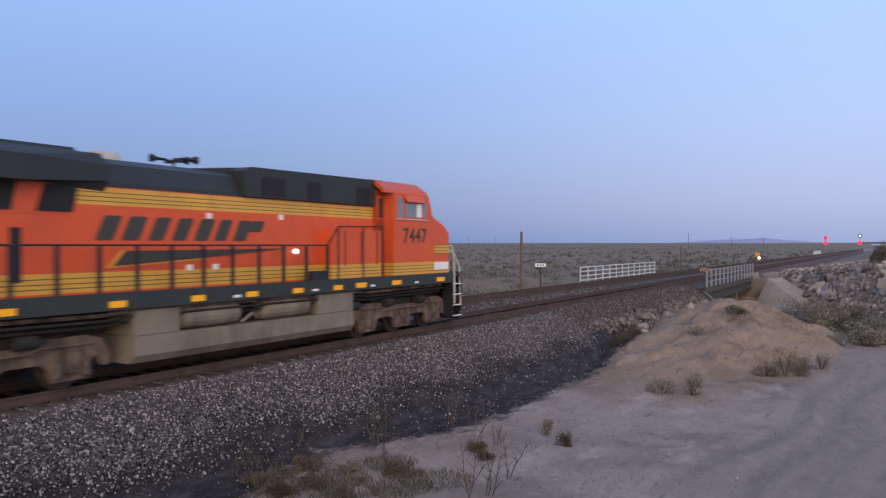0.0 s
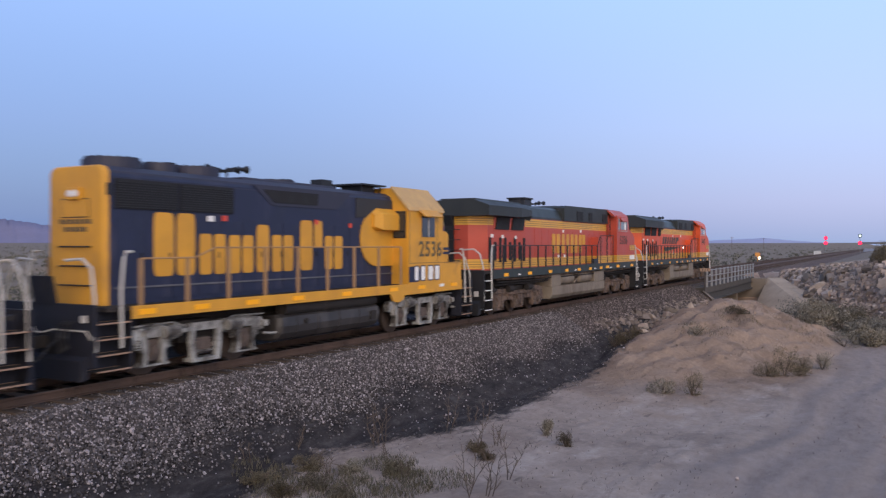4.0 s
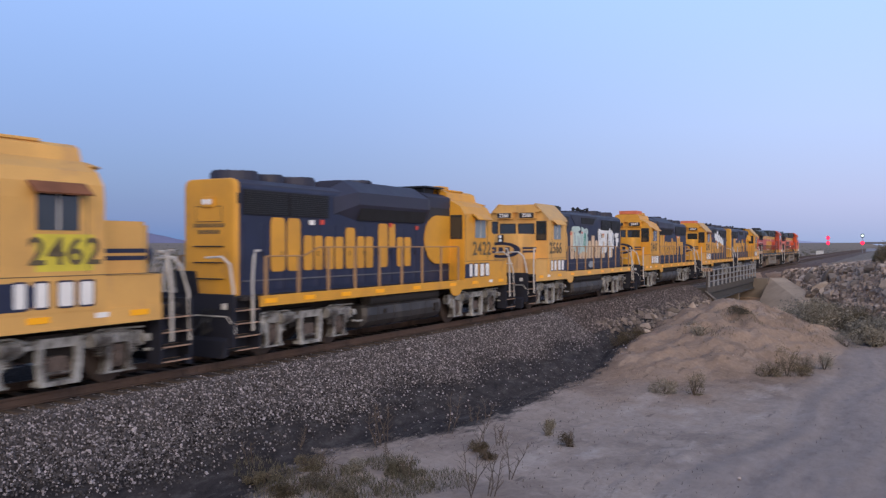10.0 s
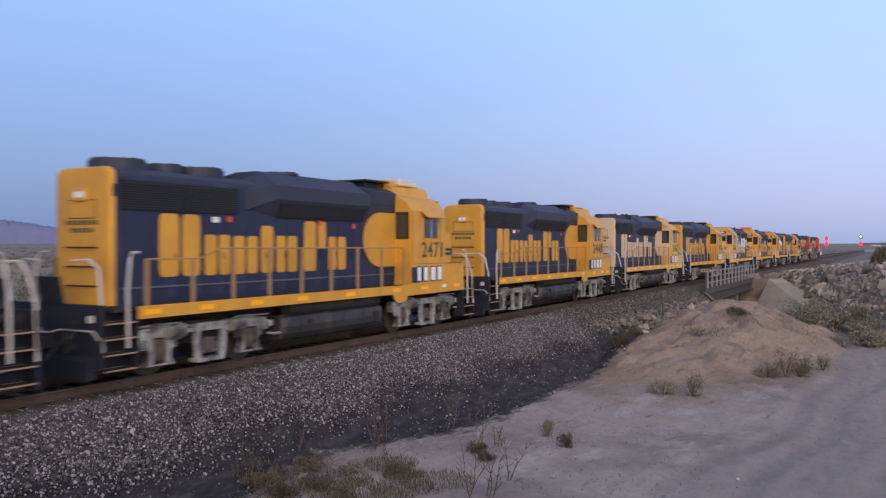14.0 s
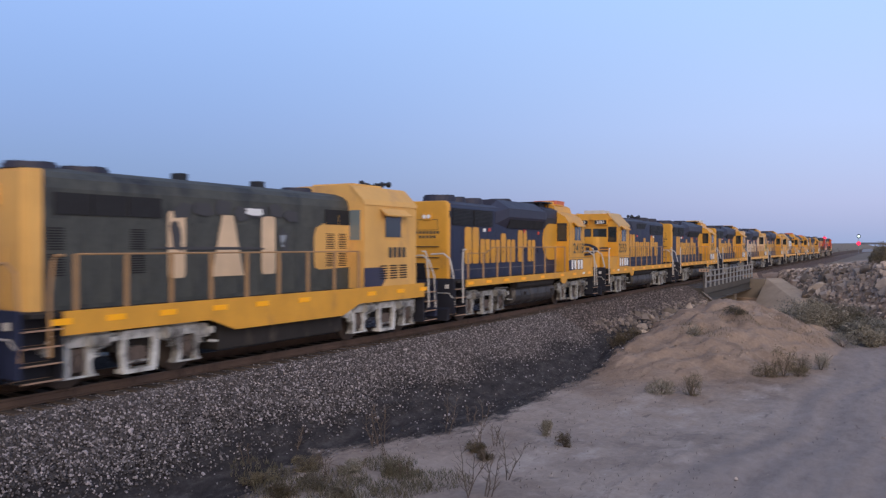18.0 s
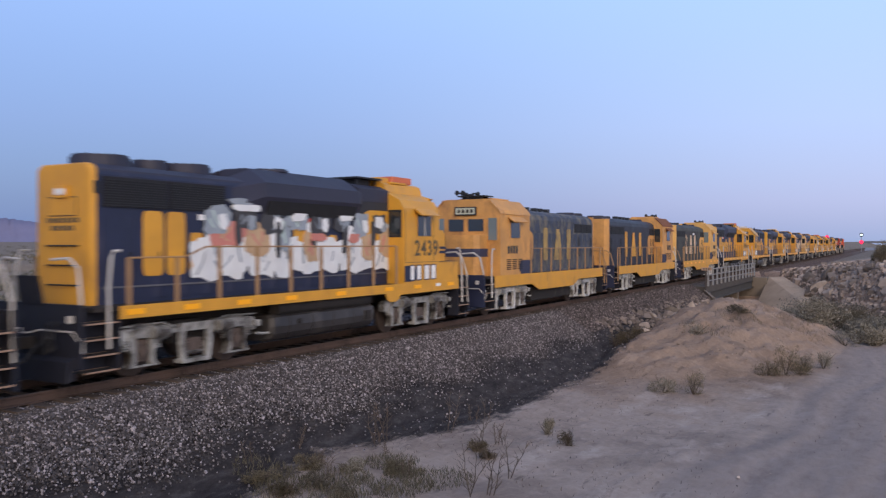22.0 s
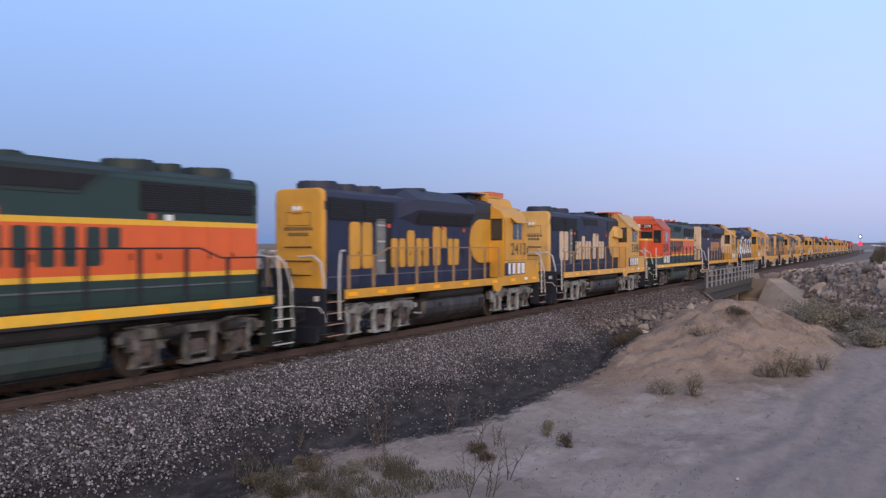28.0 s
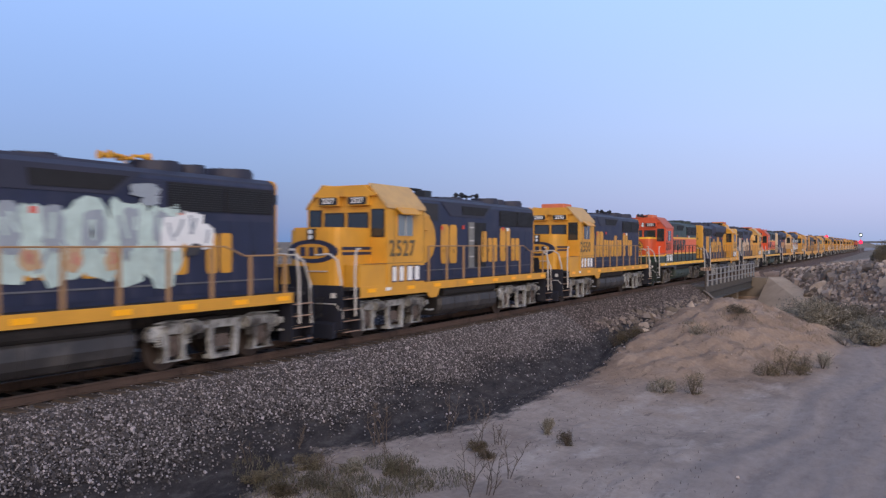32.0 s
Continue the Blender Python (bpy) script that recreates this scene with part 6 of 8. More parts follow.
    prism(bm, [(HE, -0.50), (HE + 0.655, -HW - 0.004), (HE + 0.655, HW + 0.004), (HE, 0.50)], deck, 3.96, "z")
    end = part("hood_end", bm, body_m, e)
    # black plate added over the hood end for the shade under the wing
    bm = B()
    prism(bm, [(HE - 0.30, 3.95), (HE + 0.02, 3.95), (HE + 0.02, deck), (HE - 0.10, deck), (HE - 0.10, 3.55)], -0.48 if o["id"] == "a" else 0.10, 0.48, "y")
    part("wing_brace", bm, M_GRILLE, end)
    # radiator wings
    bm = B()
    w, top = 1.50, 4.62 if o["id"] == "a" else 4.54
    ring = lambda x, h, zb: [(x, -h, zb), (x, -h, top - 0.22 - (1.5 - h) * 0.05), (x, -0.9, top), (x, 0.9, top), (x, h, top - 0.22 - (1.5 - h) * 0.05), (x, h, zb), (x, HW - 0.02, zb - 0.25 if h < 1.3 else 3.92), (x, -HW + 0.02, zb - 0.25 if h < 1.3 else 3.92)]
    we = 0.0 if o["id"] == "a" else -1.2
    loft(bm, [ring(-10.40, w, 3.94), ring(we - 6.1, w, 3.94), ring(we - 4.1, 1.12, 4.06)])
    wing = part("radiator_wing", bm, roof_m, e)
    bm = B()
    prism(bm, [(-0.85, top - 0.02), (-0.75, top + 0.08), (0.75, top + 0.08), (0.85, top - 0.02)], -10.1, we - 4.6, "x")
    part("radiator_cover", bm, roof_m, wing)
    for y in (-1, 1):
        bm = B()
        box(bm, -9.0, -4.75 if o["id"] == "a" else -5.9, min(y * HW, y * (HW + 0.012)), max(y * HW, y * (HW + 0.012)), 3.36, 3.95)
        panel = part("radiator_panel", bm, mat("plain_orange_" + o["id"], red, 0.45, vary=0.15, scale=1.0, dirt=(0.16, 0.06, 0.04), dirt_amount=0.08), hood)
        for a, b in ((-8.9, -7.6), (-7.35, -6.1), (-5.6, -4.85)):
            if o["id"] == "b" and a > -6:
                continue
            bm = B()
            prism(bm, [(a, 3.42), (a + 0.18, 3.93), (b + 0.12, 3.93), (b, 3.42)], min(y * HW, y * (HW + 0.05)), max(y * HW, y * (HW + 0.05)), "y")
            part("radiator_grille", bm, M_GRILLE, panel)
    for k in range(8):
        bm = B()
        x = -9.45 + k * 0.48
        h = 0.18 if k in (1, 4, 6) else 0.0
        box(bm, x, x + 0.20, -HW - 0.03, -HW, 2.10 + h * 0.4, 3.10 - h)
        part("vent_slot", bm, M_GRILLE, hood)
    for z in (2.2, 2.6, 3.0, 3.4):
        bm = B()
        tube(bm, [(HE - 0.09, -0.2, z), (HE - 0.15, -0.16, z), (HE - 0.15, 0.26, z), (HE - 0.09, 0.30, z)], 0.016, 5)
        part("grab_iron", bm, M_BLACK, end)
    x = -4.8
    while x < 5.0:
        me = once(("doorge", body_m.name), lambda: mesh_of(box(B(), 0.012, 0.80, -0.008, 0.008, deck + 0.52, 3.50), "hood_door", body_m))
        shared("hood_door", me, hood, x, -(HW + 0.003), 0)
        x += 0.815
    # roof fittings
    for y in (-1, 1):
        bm = B()
        q = 0.0 if o["id"] == "a" else -1.1
        prism(bm, [(q - 0.20, 3.97), (5.80, 3.97), (5.80, 4.76), (q + 0.05, 4.70), (q - 0.20, 4.60)], min(y * 0.55, y * 1.12), max(y * 0.55, y * 1.12), "y")
        part("blower_housing", bm, roof_m, hood)
        for a, b in ((0.42, 1.28), (2.22, 2.74), (4.48, 5.10)):
            bm = B()
            box(bm, a, b, min(y * 1.12, y * 1.15), max(y * 1.12, y * 1.15), 4.02, 4.48)
            part("intake_grille", bm, M_GRILLE, hood)
    bm = B()
    prism(bm, [(-1.45, 4.50), (5.80, 4.50), (5.80, 4.76), (q + 0.05, 4.71), (-1.40, 4.57)], -0.56, 0.56, "y")
    part("roof_box", bm, roof_m, hood)
    bm = B()
    if o["id"] == "a":
        box(bm, -3.72, -3.12, -0.32, 0.32, 4.50, 4.70, 0.03)
        box(bm, -3.68, -3.16, -0.28, 0.28, 4.70, 4.77, 0.02)
    else:
        box(bm, -4.48, -3.66, -0.40, 0.40, 4.50, 4.90, 0.03)
        box(bm, -4.54, -3.60, -0.46, 0.46, 4.88, 4.95, 0.02)
    part("exhaust_stack", bm, M_RAILGREY if o["id"] == "a" else M_BLACK, hood)
    horn(e, -1.40 if o["id"] == "a" else -2.25, 4.62, M_BLACK)
    # cab and nose
    prof = [(-1.52, deck), (-1.52, 4.40), (-1.46, 4.50), (-1.12, 4.74), (-1.0, 4.78), (1.0, 4.78), (1.12, 4.74), (1.46, 4.50), (1.52, 4.40), (1.52, deck)]
    bm = B()
    prism(bm, prof, 5.84, 7.92, "x")
    cab = part("cab", bm, cab_m, e)
    # recessed vestibule: the cab's red darkened for the recess's shade, with some grime
    bm = B()
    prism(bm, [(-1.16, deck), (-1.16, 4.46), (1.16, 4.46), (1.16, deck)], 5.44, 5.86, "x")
    part("cab_vestibule", bm, mat("shaded_grimy_red_" + o["id"], tuple(c * 0.62 for c in red), 0.55, vary=0.2, dirt=(0.08, 0.03, 0.02), dirt_amount=0.25), cab)
    bm = B()
    prism(bm, [(-1.50, 4.38), (-1.46, 4.505), (-1.12, 4.745), (-1.0, 4.785), (1.0, 4.785), (1.12, 4.745), (1.46, 4.505), (1.50, 4.38), (1.40, 4.38), (1.10, 4.66), (-1.10, 4.66), (-1.40, 4.38)], 5.36, 5.86, "x")
    part("cab_roof_overhang", bm, cab_m, cab)
    bm = B()
    prism(bm, [(7.915, deck), (7.915, 4.38), (8.00, 4.34), (8.24, 3.72), (9.06, 3.42), (9.34, 3.18), (9.38, deck)], -1.515, 1.515, "y")
    loft(bm, [[(x, -h, deck), (x, -h, z), (x, h, z), (x, h, deck)] for x, h, z in ((9.36, 1.51, 3.16), (9.58, 1.16, 3.02))])
    loft(bm, [[(x, -1.47, 4.37), (x, -1.10, z), (x, 1.10, z), (x, 1.47, 4.37)] for x, z in ((7.915, 4.72), (8.00, 4.60))])
    nose = part("nose", bm, cab_m, e)
    for y in (-1, 1):
        w = window(cab, [(6.50, 3.67), (7.16, 3.67), (7.16, 4.10), (6.50, 4.10)], y * 1.515, y * 1.545, "y", M_GLASSPALE, cab_m)
        bm = B()
        box(bm, 7.18, 7.48, min(y * 1.52, y * 1.545), max(y * 1.52, y * 1.545), 3.68, 4.10)
        part("blind", bm, M_WHITE, w)
        window(cab, [(6.06, 3.64), (6.36, 3.64), (6.36, 4.26), (6.06, 4.26)], y * 1.515, y * 1.54, "y", M_GLASSPALE, cab_m, "quarter_window")
        window(cab, [(7.57, 3.66), (7.78, 3.66), (7.78, 4.24), (7.57, 4.24)], y * 1.515, y * 1.54, "y", M_GLASSPALE, cab_m, "quarter_window")
        bm = B()
        prism(bm, [(y * 1.515, 4.34), (y * 1.54, 4.36), (y * 1.66, 4.14), (y * 1.64, 4.12)], 6.44, 7.54, "x")
        part("sun_visor", bm, cab_m, w)
        bm = B()
        box(bm, 6.0, 7.84, min(y * 1.52, y * 1.56), max(y * 1.52, y * 1.56), 3.58, 3.61)
        part("window_ledge", bm, M_RAILGREY, w)
        window(cab, [(5.52, 3.62), (5.78, 3.62), (5.78, 4.22), (5.52, 4.22)], y * 1.16, y * 1.185, "y", M_GLASS, cab_m, "door_window")
        # door in a still darker copy of the red, deepening the recess's shade
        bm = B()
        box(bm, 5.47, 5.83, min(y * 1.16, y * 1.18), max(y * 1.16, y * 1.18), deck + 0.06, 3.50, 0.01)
        part("cab_door", bm, mat("shaded_door_red_" + o["id"], tuple(c * 0.42 for c in red), 0.5, vary=0.2, dirt=(0.08, 0.03, 0.02), dirt_amount=0.2), cab)
        window(nose, [(y * 0.12, 3.62), (y * 1.15, 3.62), (y * 1.0, 4.30), (y * 0.12, 4.30)], 8.20, 8.24, "x", M_GLASS, cab_m, "windshield")
    for y in (-1, 1):
        bm = B()
        box(bm, 2.9, 5.36, min(y * 1.0, y * 1.40), max(y * 1.0, y * 1.40), deck + 0.03, 3.22, 0.02)
        locker = part("equipment_locker", bm, cab_m, e)
        for x in (3.5, 4.3, 5.1):
            bm = B()
            box(bm, x - 0.012, x + 0.012, min(y * 1.40, y * 1.415), max(y * 1.40, y * 1.415), deck + 0.4, 3.2)
            part("door_seam", bm, M_BLACK, locker)
    figures(cab, -1, 1.521, 7.10, 3.06, o["numbers"], 0.66, M_NUMBER)
    bm = B()
    box(bm, 8.35, 9.36, -1.53, -1.51, 2.50, 2.80)
    part("striped_plate", bm, mat("striped_plate_paint", STRIPE, 0.5, bands=((2.50, 2.515, y2), (2.585, 2.605, y2), (2.69, 2.71, y2), (2.785, 2.80, y2))), nose)
    bm = B()
    box(bm, 8.35, 9.30, -1.53, -1.51, 1.97, 2.22)
    part("white_plate", bm, M_WHITE, nose)
    for y in (-1, 1):
        for z, r, q in ((1.44, 0.045, 1.30), (1.33, 0.030, 1.36), (1.22, 0.035, 1.22)):
            bm = B()
            tube(bm, [(-9.4, y * q, z), (-4.4, y * q, z - 0.04), (-3.9, y * q, z), (4.2, y * q, z), (4.6, y * q, z - 0.05), (9.2, y * q, z)], r, 6)
            part("pipe", bm, M_UNDER if r < 0.04 else M_TRUCKBROWN, e)
    # equipment on the walkway, handrails and reflectors
    bm = B()
    box(bm, 1.9, 2.6, -1.52, -1.38, deck - 0.22, deck + 0.30, 0.02)
    part("control_box", bm, M_BLACK, e)
    for y in (-1.47, 1.47):
        handrails(e, -9.95, 2.6, deck, 2.78, y, 15, M_BLACK, M_BLACK)
        bm = B()
        tube(bm, [(2.6, y, 2.78), (3.1, y, 3.30), (5.36, y, 3.34)], 0.022, 6)
        for x in (3.1, 4.3, 5.3):
            tube(bm, [(x, y, deck), (x, y, 3.30)], 0.02, 5)
        part("upper_handrail", bm, M_BLACK, e)
    tape(e, -1, 1.53, (-8.9, -6.5, -4.2, -2.1, -0.4, 1.3, 3.0), 1.62, w=0.20, h=0.13)
    tape(e, -1, 1.53, (-7.6, -0.9, 2.0, 4.7, 7.2), 1.60, M_WHITE, w=0.12, h=0.06)
    tape(e, -1, 1.53, (4.1, 6.0, 8.75), 1.64, w=0.26, h=0.14)
    spots(hood, -1, HW + 0.012, ((-9.2, 3.16, M_WHITE, 0.10), (-8.2, 3.14, M_WHITE, 0.10), (-6.9, 3.12, M_WHITE, 0.08), (-1.3, 3.46, M_WHITE, 0.07), (-1.9, 2.28, M_WHITE, 0.08), (-1.1, 2.28, M_WHITE, 0.08), (1.2, 3.5, M_WHITE, 0.07)))
    if o["id"] == "a":
        bars(hood, -1, HW + 0.016, -1.95, 2.88, scaled(INITIALS, 1.28, 0.50), M_NUMBER, lean=0.5)
        bm = B()
        prism(bm, [(-3.9, 2.36), (-3.6, 2.66), (1.4, 2.70), (-1.4, 2.50)], -HW - 0.034, -HW - 0.02, "y")
        part("swoosh", bm, M_NUMBER, hood, "black tapering wedge emblem")
        bm = B()
        prism(bm, [(-4.1, 2.31), (-3.72, 2.68), (-3.62, 2.68), (-3.95, 2.34), (-1.4, 2.49), (-1.4, 2.46)], -HW - 0.036, -HW - 0.02, "y")
        part("swoosh_edge", bm, M_YELLOW, hood)
        bm = B()
        disc(bm, (1.75, -HW - 0.10, 2.62), 0.06, 0.08, "y", 12)
        part("walkway_lamp", bm, mat("lit_lamp_glass", (1.0, 0.93, 0.86), 0.3, emit=2.5), e)
    else:
        bars(hood, -1, HW + 0.016, -0.42, 2.40, scaled(INITIALS, 1.23, 0.93), M_YELLOW)
    return e

# ---------------------------------------------------------------- the train, from its leading unit back
NAVY_YELLOW = "navy blue and yellow diesel locomotive, yellow bars"
M_PALEINK = mat("faded_letter_paint", (0.62, 0.46, 0.30), 0.65, vary=0.15, scale=2)
M_DIMORANGE = mat("dim_orange_letter_paint", (0.50, 0.24, 0.09), 0.6, vary=0.12)
M_GREENINK = mat("dark_green_letter_paint", (0.022, 0.040, 0.034), 0.5, vary=0.15)
M_GREENHOOD = mat("blotched_grey_green_hood", (0.058, 0.062, 0.056), 0.75, vary=0.4, scale=2.2, fine=12, dirt=(0.012, 0.014, 0.022), dirt_amount=0.36)
M_BLUEHOOD = mat("peeling_blue_hood", (0.040, 0.052, 0.082), 0.75, vary=0.7, scale=3.2, fine=12, dirt=(0.20, 0.175, 0.125), dirt_amount=0.46)
M_SLATEHOOD = mat("dull_slate_hood", (0.026, 0.028, 0.040), 0.6, vary=0.25, scale=1.2)
M_ORANGEYELLOW = mat("orange_yellow_paint", (0.56, 0.285, 0.080), 0.6, vary=0.25, scale=1.6, fine=20, dirt=(0.22, 0.10, 0.05), dirt_amount=0.30)

SPRAY_A = [(-1.75, 3.55, 0.42, 0.34, "white"), (-2.45, 3.62, 0.36, 0.42, "white"), (-3.15, 3.42, 0.50, 0.36, "white"), (-4.0, 3.30, 0.45, 0.34, "white"), (-4.9, 3.15, 0.50, 0.34, "white"), (-2.6, 2.78, 0.30, 0.28, "white"), (-5.2, 3.5, 0.22, 0.16, "ink"), (-2.1, 3.1, 0.16, 0.14, "rose")]
SPRAY_B = ([(0.55 - i * 0.50, 3.05 - 0.12 * (i % 2), 0.30, 0.62 - 0.08 * (i % 2), "pale") for i in range(4)] + [(0.5, 3.60, 0.55, 0.16, "pale"), (-0.95, 3.45, 0.30, 0.20, "pale"), (-0.80, 3.05, 0.16, 0.34, "teal"), (0.1, 2.62, 0.18, 0.30, "grey")]
           + [(-3.25, 3.25, 0.26, 0.40, "white"), (-3.60, 2.75, 0.20, 0.48, "white"), (-4.25, 2.98, 0.20, 0.62, "white"), (-3.95, 3.10, 0.40, 0.10, "white"), (-4.95, 2.92, 0.22, 0.72, "white"), (-5.45, 3.10, 0.24, 0.50, "white"), (-4.0, 3.52, 0.95, 0.10, "white")]
           + [(-6.25, 3.36, 0.36, 0.12, "white"), (-6.35, 3.08, 0.28, 0.12, "white"), (-6.3, 2.82, 0.12, 0.14, "white"), (-1.9, 1.80, 0.45, 0.14, "grey")])
SPRAY_C = ([(-4.2 + i * 0.92, 2.44 + 0.05 * (i % 2), 0.56, 0.46, "white") for i in range(9)] + [(-3.9 + i * 1.84, 2.86, 0.34, 0.52, "white") for i in range(5)]
           + [(-3.5, 3.02, 0.60, 0.30, "rose"), (-2.5, 2.92, 0.50, 0.40, "tan"), (-1.5, 3.05, 0.26, 0.40, "grey"), (-0.4, 2.70, 0.26, 0.44, "tan"), (2.3, 2.70, 0.30, 0.36, "tan"), (3.3, 2.85, 0.40, 0.40, "tan")]
           + [(-3.9 + i * 0.98, 3.36 + 0.06 * (i % 2), 0.40, 0.34 - 0.08 * (i % 2), ("grey", "ink")[i % 3 > 0]) for i in range(8)]
           + [(-3.7 + i * 0.98, 3.32, 0.15, 0.17, ("white", "grey")[i % 2]) for i in range(8)] + [(-3.2 + i * 1.45, 3.12 - 0.2 * (i % 2), 0.09, 0.42, "ink") for i in range(5)]
           + [(-2.9, 3.68, 0.44, 0.10, "white"), (-3.1, 3.82, 0.40, 0.08, "grey"), (-0.9, 3.52, 0.30, 0.12, "white"), (1.2, 3.56, 0.34, 0.10, "white"), (2.9, 3.46, 0.24, 0.16, "white"), (-0.1, 2.98, 0.30, 0.12, "rose"), (1.6, 2.96, 0.24, 0.12, "rose")])
SPRAY_D = ([(0.95 - i * 0.88, 2.88 - 0.05 * (i % 3), 0.54, 0.80, "pale") for i in range(6)] + [(0.95 - i * 0.88, 3.10, 0.24, 0.42, "grey") for i in range(6)] + [(0.55 - i * 0.9, 2.50, 0.20, 0.22, "tan") for i in range(4)]
           + [(-2.95, 3.92, 0.40, 0.14, "grey"), (-3.1, 3.72, 0.25, 0.10, "grey"), (-3.75, 3.05, 0.34, 0.42, "white"), (-4.30, 3.12, 0.34, 0.36, "white"), (-4.72, 2.95, 0.20, 0.30, "white"), (-4.3, 2.66, 0.2, 0.14, "ink")])
PATCHY = ([(-3.2 + i * 0.62, 3.56 + 0.06 * (i % 3), 0.26, 0.16, "ink") for i in range(7)]
          + [(-0.9, 3.62, 0.34, 0.08, "white"), (-2.2, 2.72, 1.6, 0.035, "ink"), (0.2, 2.9, 0.16, 0.30, "ink"), (-3.4, 3.0, 0.14, 0.30, "ink")])

UNITS = (
    (ge, 22.3, dict(dir=1, id="a", paint=(0.62, 0.088, 0.022), numbers="7447", label="orange diesel locomotive with black roof and yellow pinstripes")),
    (ge, 22.3, dict(dir=1, id="b", paint=(0.43, 0.064, 0.034), numbers="5336", label="faded red-orange diesel locomotive with yellow bars")),
    (geep, 17.12, dict(kind="gp35", dir=1, numbers="2536", word="script", horn_x=-2.9, platform=True, label=NAVY_YELLOW + " and chamfered cab")),
    (geep, 17.12, dict(kind="gp35", dir=-1, numbers="2542", word="script", roofbox=M_ORANGEBOX, rust_visor=True, horn_x=-2.6, spray=SPRAY_A, label="navy and yellow diesel locomotive with white spray paint on its hood")),
    (geep, 17.12, dict(kind="gp30", dir=-1, numbers="2447", word="script", roofbox=M_ORANGEBOX, horn_x=-2.9, label="navy and yellow diesel locomotive with a rounded yellow cab")),
    (geep, 17.12, dict(kind="gp35", dir=-1, numbers="2566", word="script", faded=True, ink=M_PALEINK, platform=True, horn_x=-2.7, pale_glass=True, spray=SPRAY_B, seed=3, label="navy diesel locomotive with faded yellow cab and mint graffiti")),
    (geep, 17.12, dict(kind="gp30", dir=1, numbers="2422", word="script", platform=True, pale_glass=True, label=NAVY_YELLOW + " and rounded cab")),
    (geep, 17.12, dict(kind="gp30", dir=1, numbers="2462", word="script", faded=True, chalk=True, ink=M_PALEINK, platform=True, rust=True, patch=True, tan_end=True, horn_x=-3.2, label="chalky navy diesel locomotive with peeling faded yellow cab")),
    (geep, 17.12, dict(kind="gp30", dir=1, numbers="2448", word="script", platform=True, label=NAVY_YELLOW + " and rounded cab")),
    (geep, 17.12, dict(kind="gp30", dir=1, numbers="2471", word="script", roofbox=M_PALEPIPE, platform=True, label=NAVY_YELLOW + " and white roof box")),
    (geep, 17.12, dict(kind="gp35", dir=-1, numbers="2553", word="script", roofbox=M_RAILGREY, horn_x=-2.8, label=NAVY_YELLOW + " and chamfered cab")),
    (geep, 17.12, dict(kind="gp30", dir=1, numbers="2418", word="script", roofbox=M_ORANGEBOX, platform=True, label=NAVY_YELLOW + " and orange roof box")),
    (cf7, 16.08, dict(dir=1, hood_m=M_GREENHOOD, cab_m=M_FADED, ink=M_PALEINK, tape=True, pale_glass=True, stacks=(-2.4, 0.3), spray=PATCHY, label="blotched grey-green switcher with tall faded tan cab")),
    (cf7, 16.08, dict(dir=1, hood_m=M_SLATEHOOD, cab_m=M_ORANGEYELLOW, roof_m=M_RUSTROOF, label="dark slate switcher with yellow cab and rusty cab roof")),
    (cf7, 16.08, dict(dir=-1, hood_m=M_BLUEHOOD, cab_m=M_ORANGEYELLOW, ink=mat("dulled_letter_paint", (0.40, 0.27, 0.09), 0.7, vary=0.3, scale=4.0, dirt=(0.10, 0.09, 0.08), dirt_amount=0.4), pale_glass=True, label="peeling blue switcher with tall orange-yellow cab")),
    (geep, 17.12, dict(kind="gp30", dir=1, numbers="2439", word="script", roofbox=M_ORANGEBOX, platform=True, spray=SPRAY_C, seed=5, label="navy and yellow diesel locomotive with a long graffiti mural")),
    (geep, 17.12, dict(kind="gp30", dir=1, numbers="2472", tan_end=True, word="initials", chalk=True, ink=M_DIMORANGE, platform=True, label="dull navy diesel locomotive with orange bars and yellow cab")),
    (geep, 17.12, dict(kind="gp35", dir=-1, numbers="2570", heritage=True, word="initials", ink=M_GREENINK, roofbox=M_ORANGEBOX, horn_x=-2.7, horn_m=M_REDMARK, awning=False, pale_glass=True, label="orange and dark green diesel locomotive with yellow stripes")),
    (geep, 17.12, dict(kind="gp35", dir=1, numbers="2588", word="script", faded=True, ink=M_PALEINK, open_door=(-4.62, -4.30, -4.30, -3.40), lost=(2, 3), roofbox=M_ORANGEBOX, platform=True, label="navy diesel locomotive with sun-faded tan cab")),
    (geep, 17.12, dict(kind="gp30", dir=1, numbers="2413", word="script", faded=False, roofbox=M_ORANGEBOX, platform=True, open_door=(-4.60, -4.12, -4.12, -3.70), lost=(2, 3), label="navy and yellow diesel locomotive with a missing hood door")),
    (geep, 17.12, dict(kind="gp35", dir=-1, numbers="2551", heritage=True, word="initials", ink=M_GREENINK, roofbox=M_ORANGEBOX, horn_x=5.62, horn_z=0.16, awning=False, label="orange and dark green diesel locomotive with round yellow nose emblem")),
    (geep, 17.12, dict(kind="gp35", dir=-1, numbers="2550", word="script", roofbox=M_ORANGEBOX, horn_x=-2.8, label=NAVY_YELLOW + " and orange roof box")),
    (geep, 17.12, dict(kind="gp35", dir=-1, numbers="2527", word="script", platform=True, horn_x=-2.4, open_door=(-0.86, -1.28, -1.28, -2.36), lost=(2, 3, 4, 5), pale_glass=True, label="navy and yellow diesel locomotive with an open hood bay")),
    (geep, 17.12, dict(kind="gp35", dir=-1, word="script", horn_x=-3.2, horn_m=M_YELLOW, spray=SPRAY_D, seed=8, label="navy and yellow diesel locomotive with pale bubble graffiti")),
)

TRAIN = []
behind = 0.0
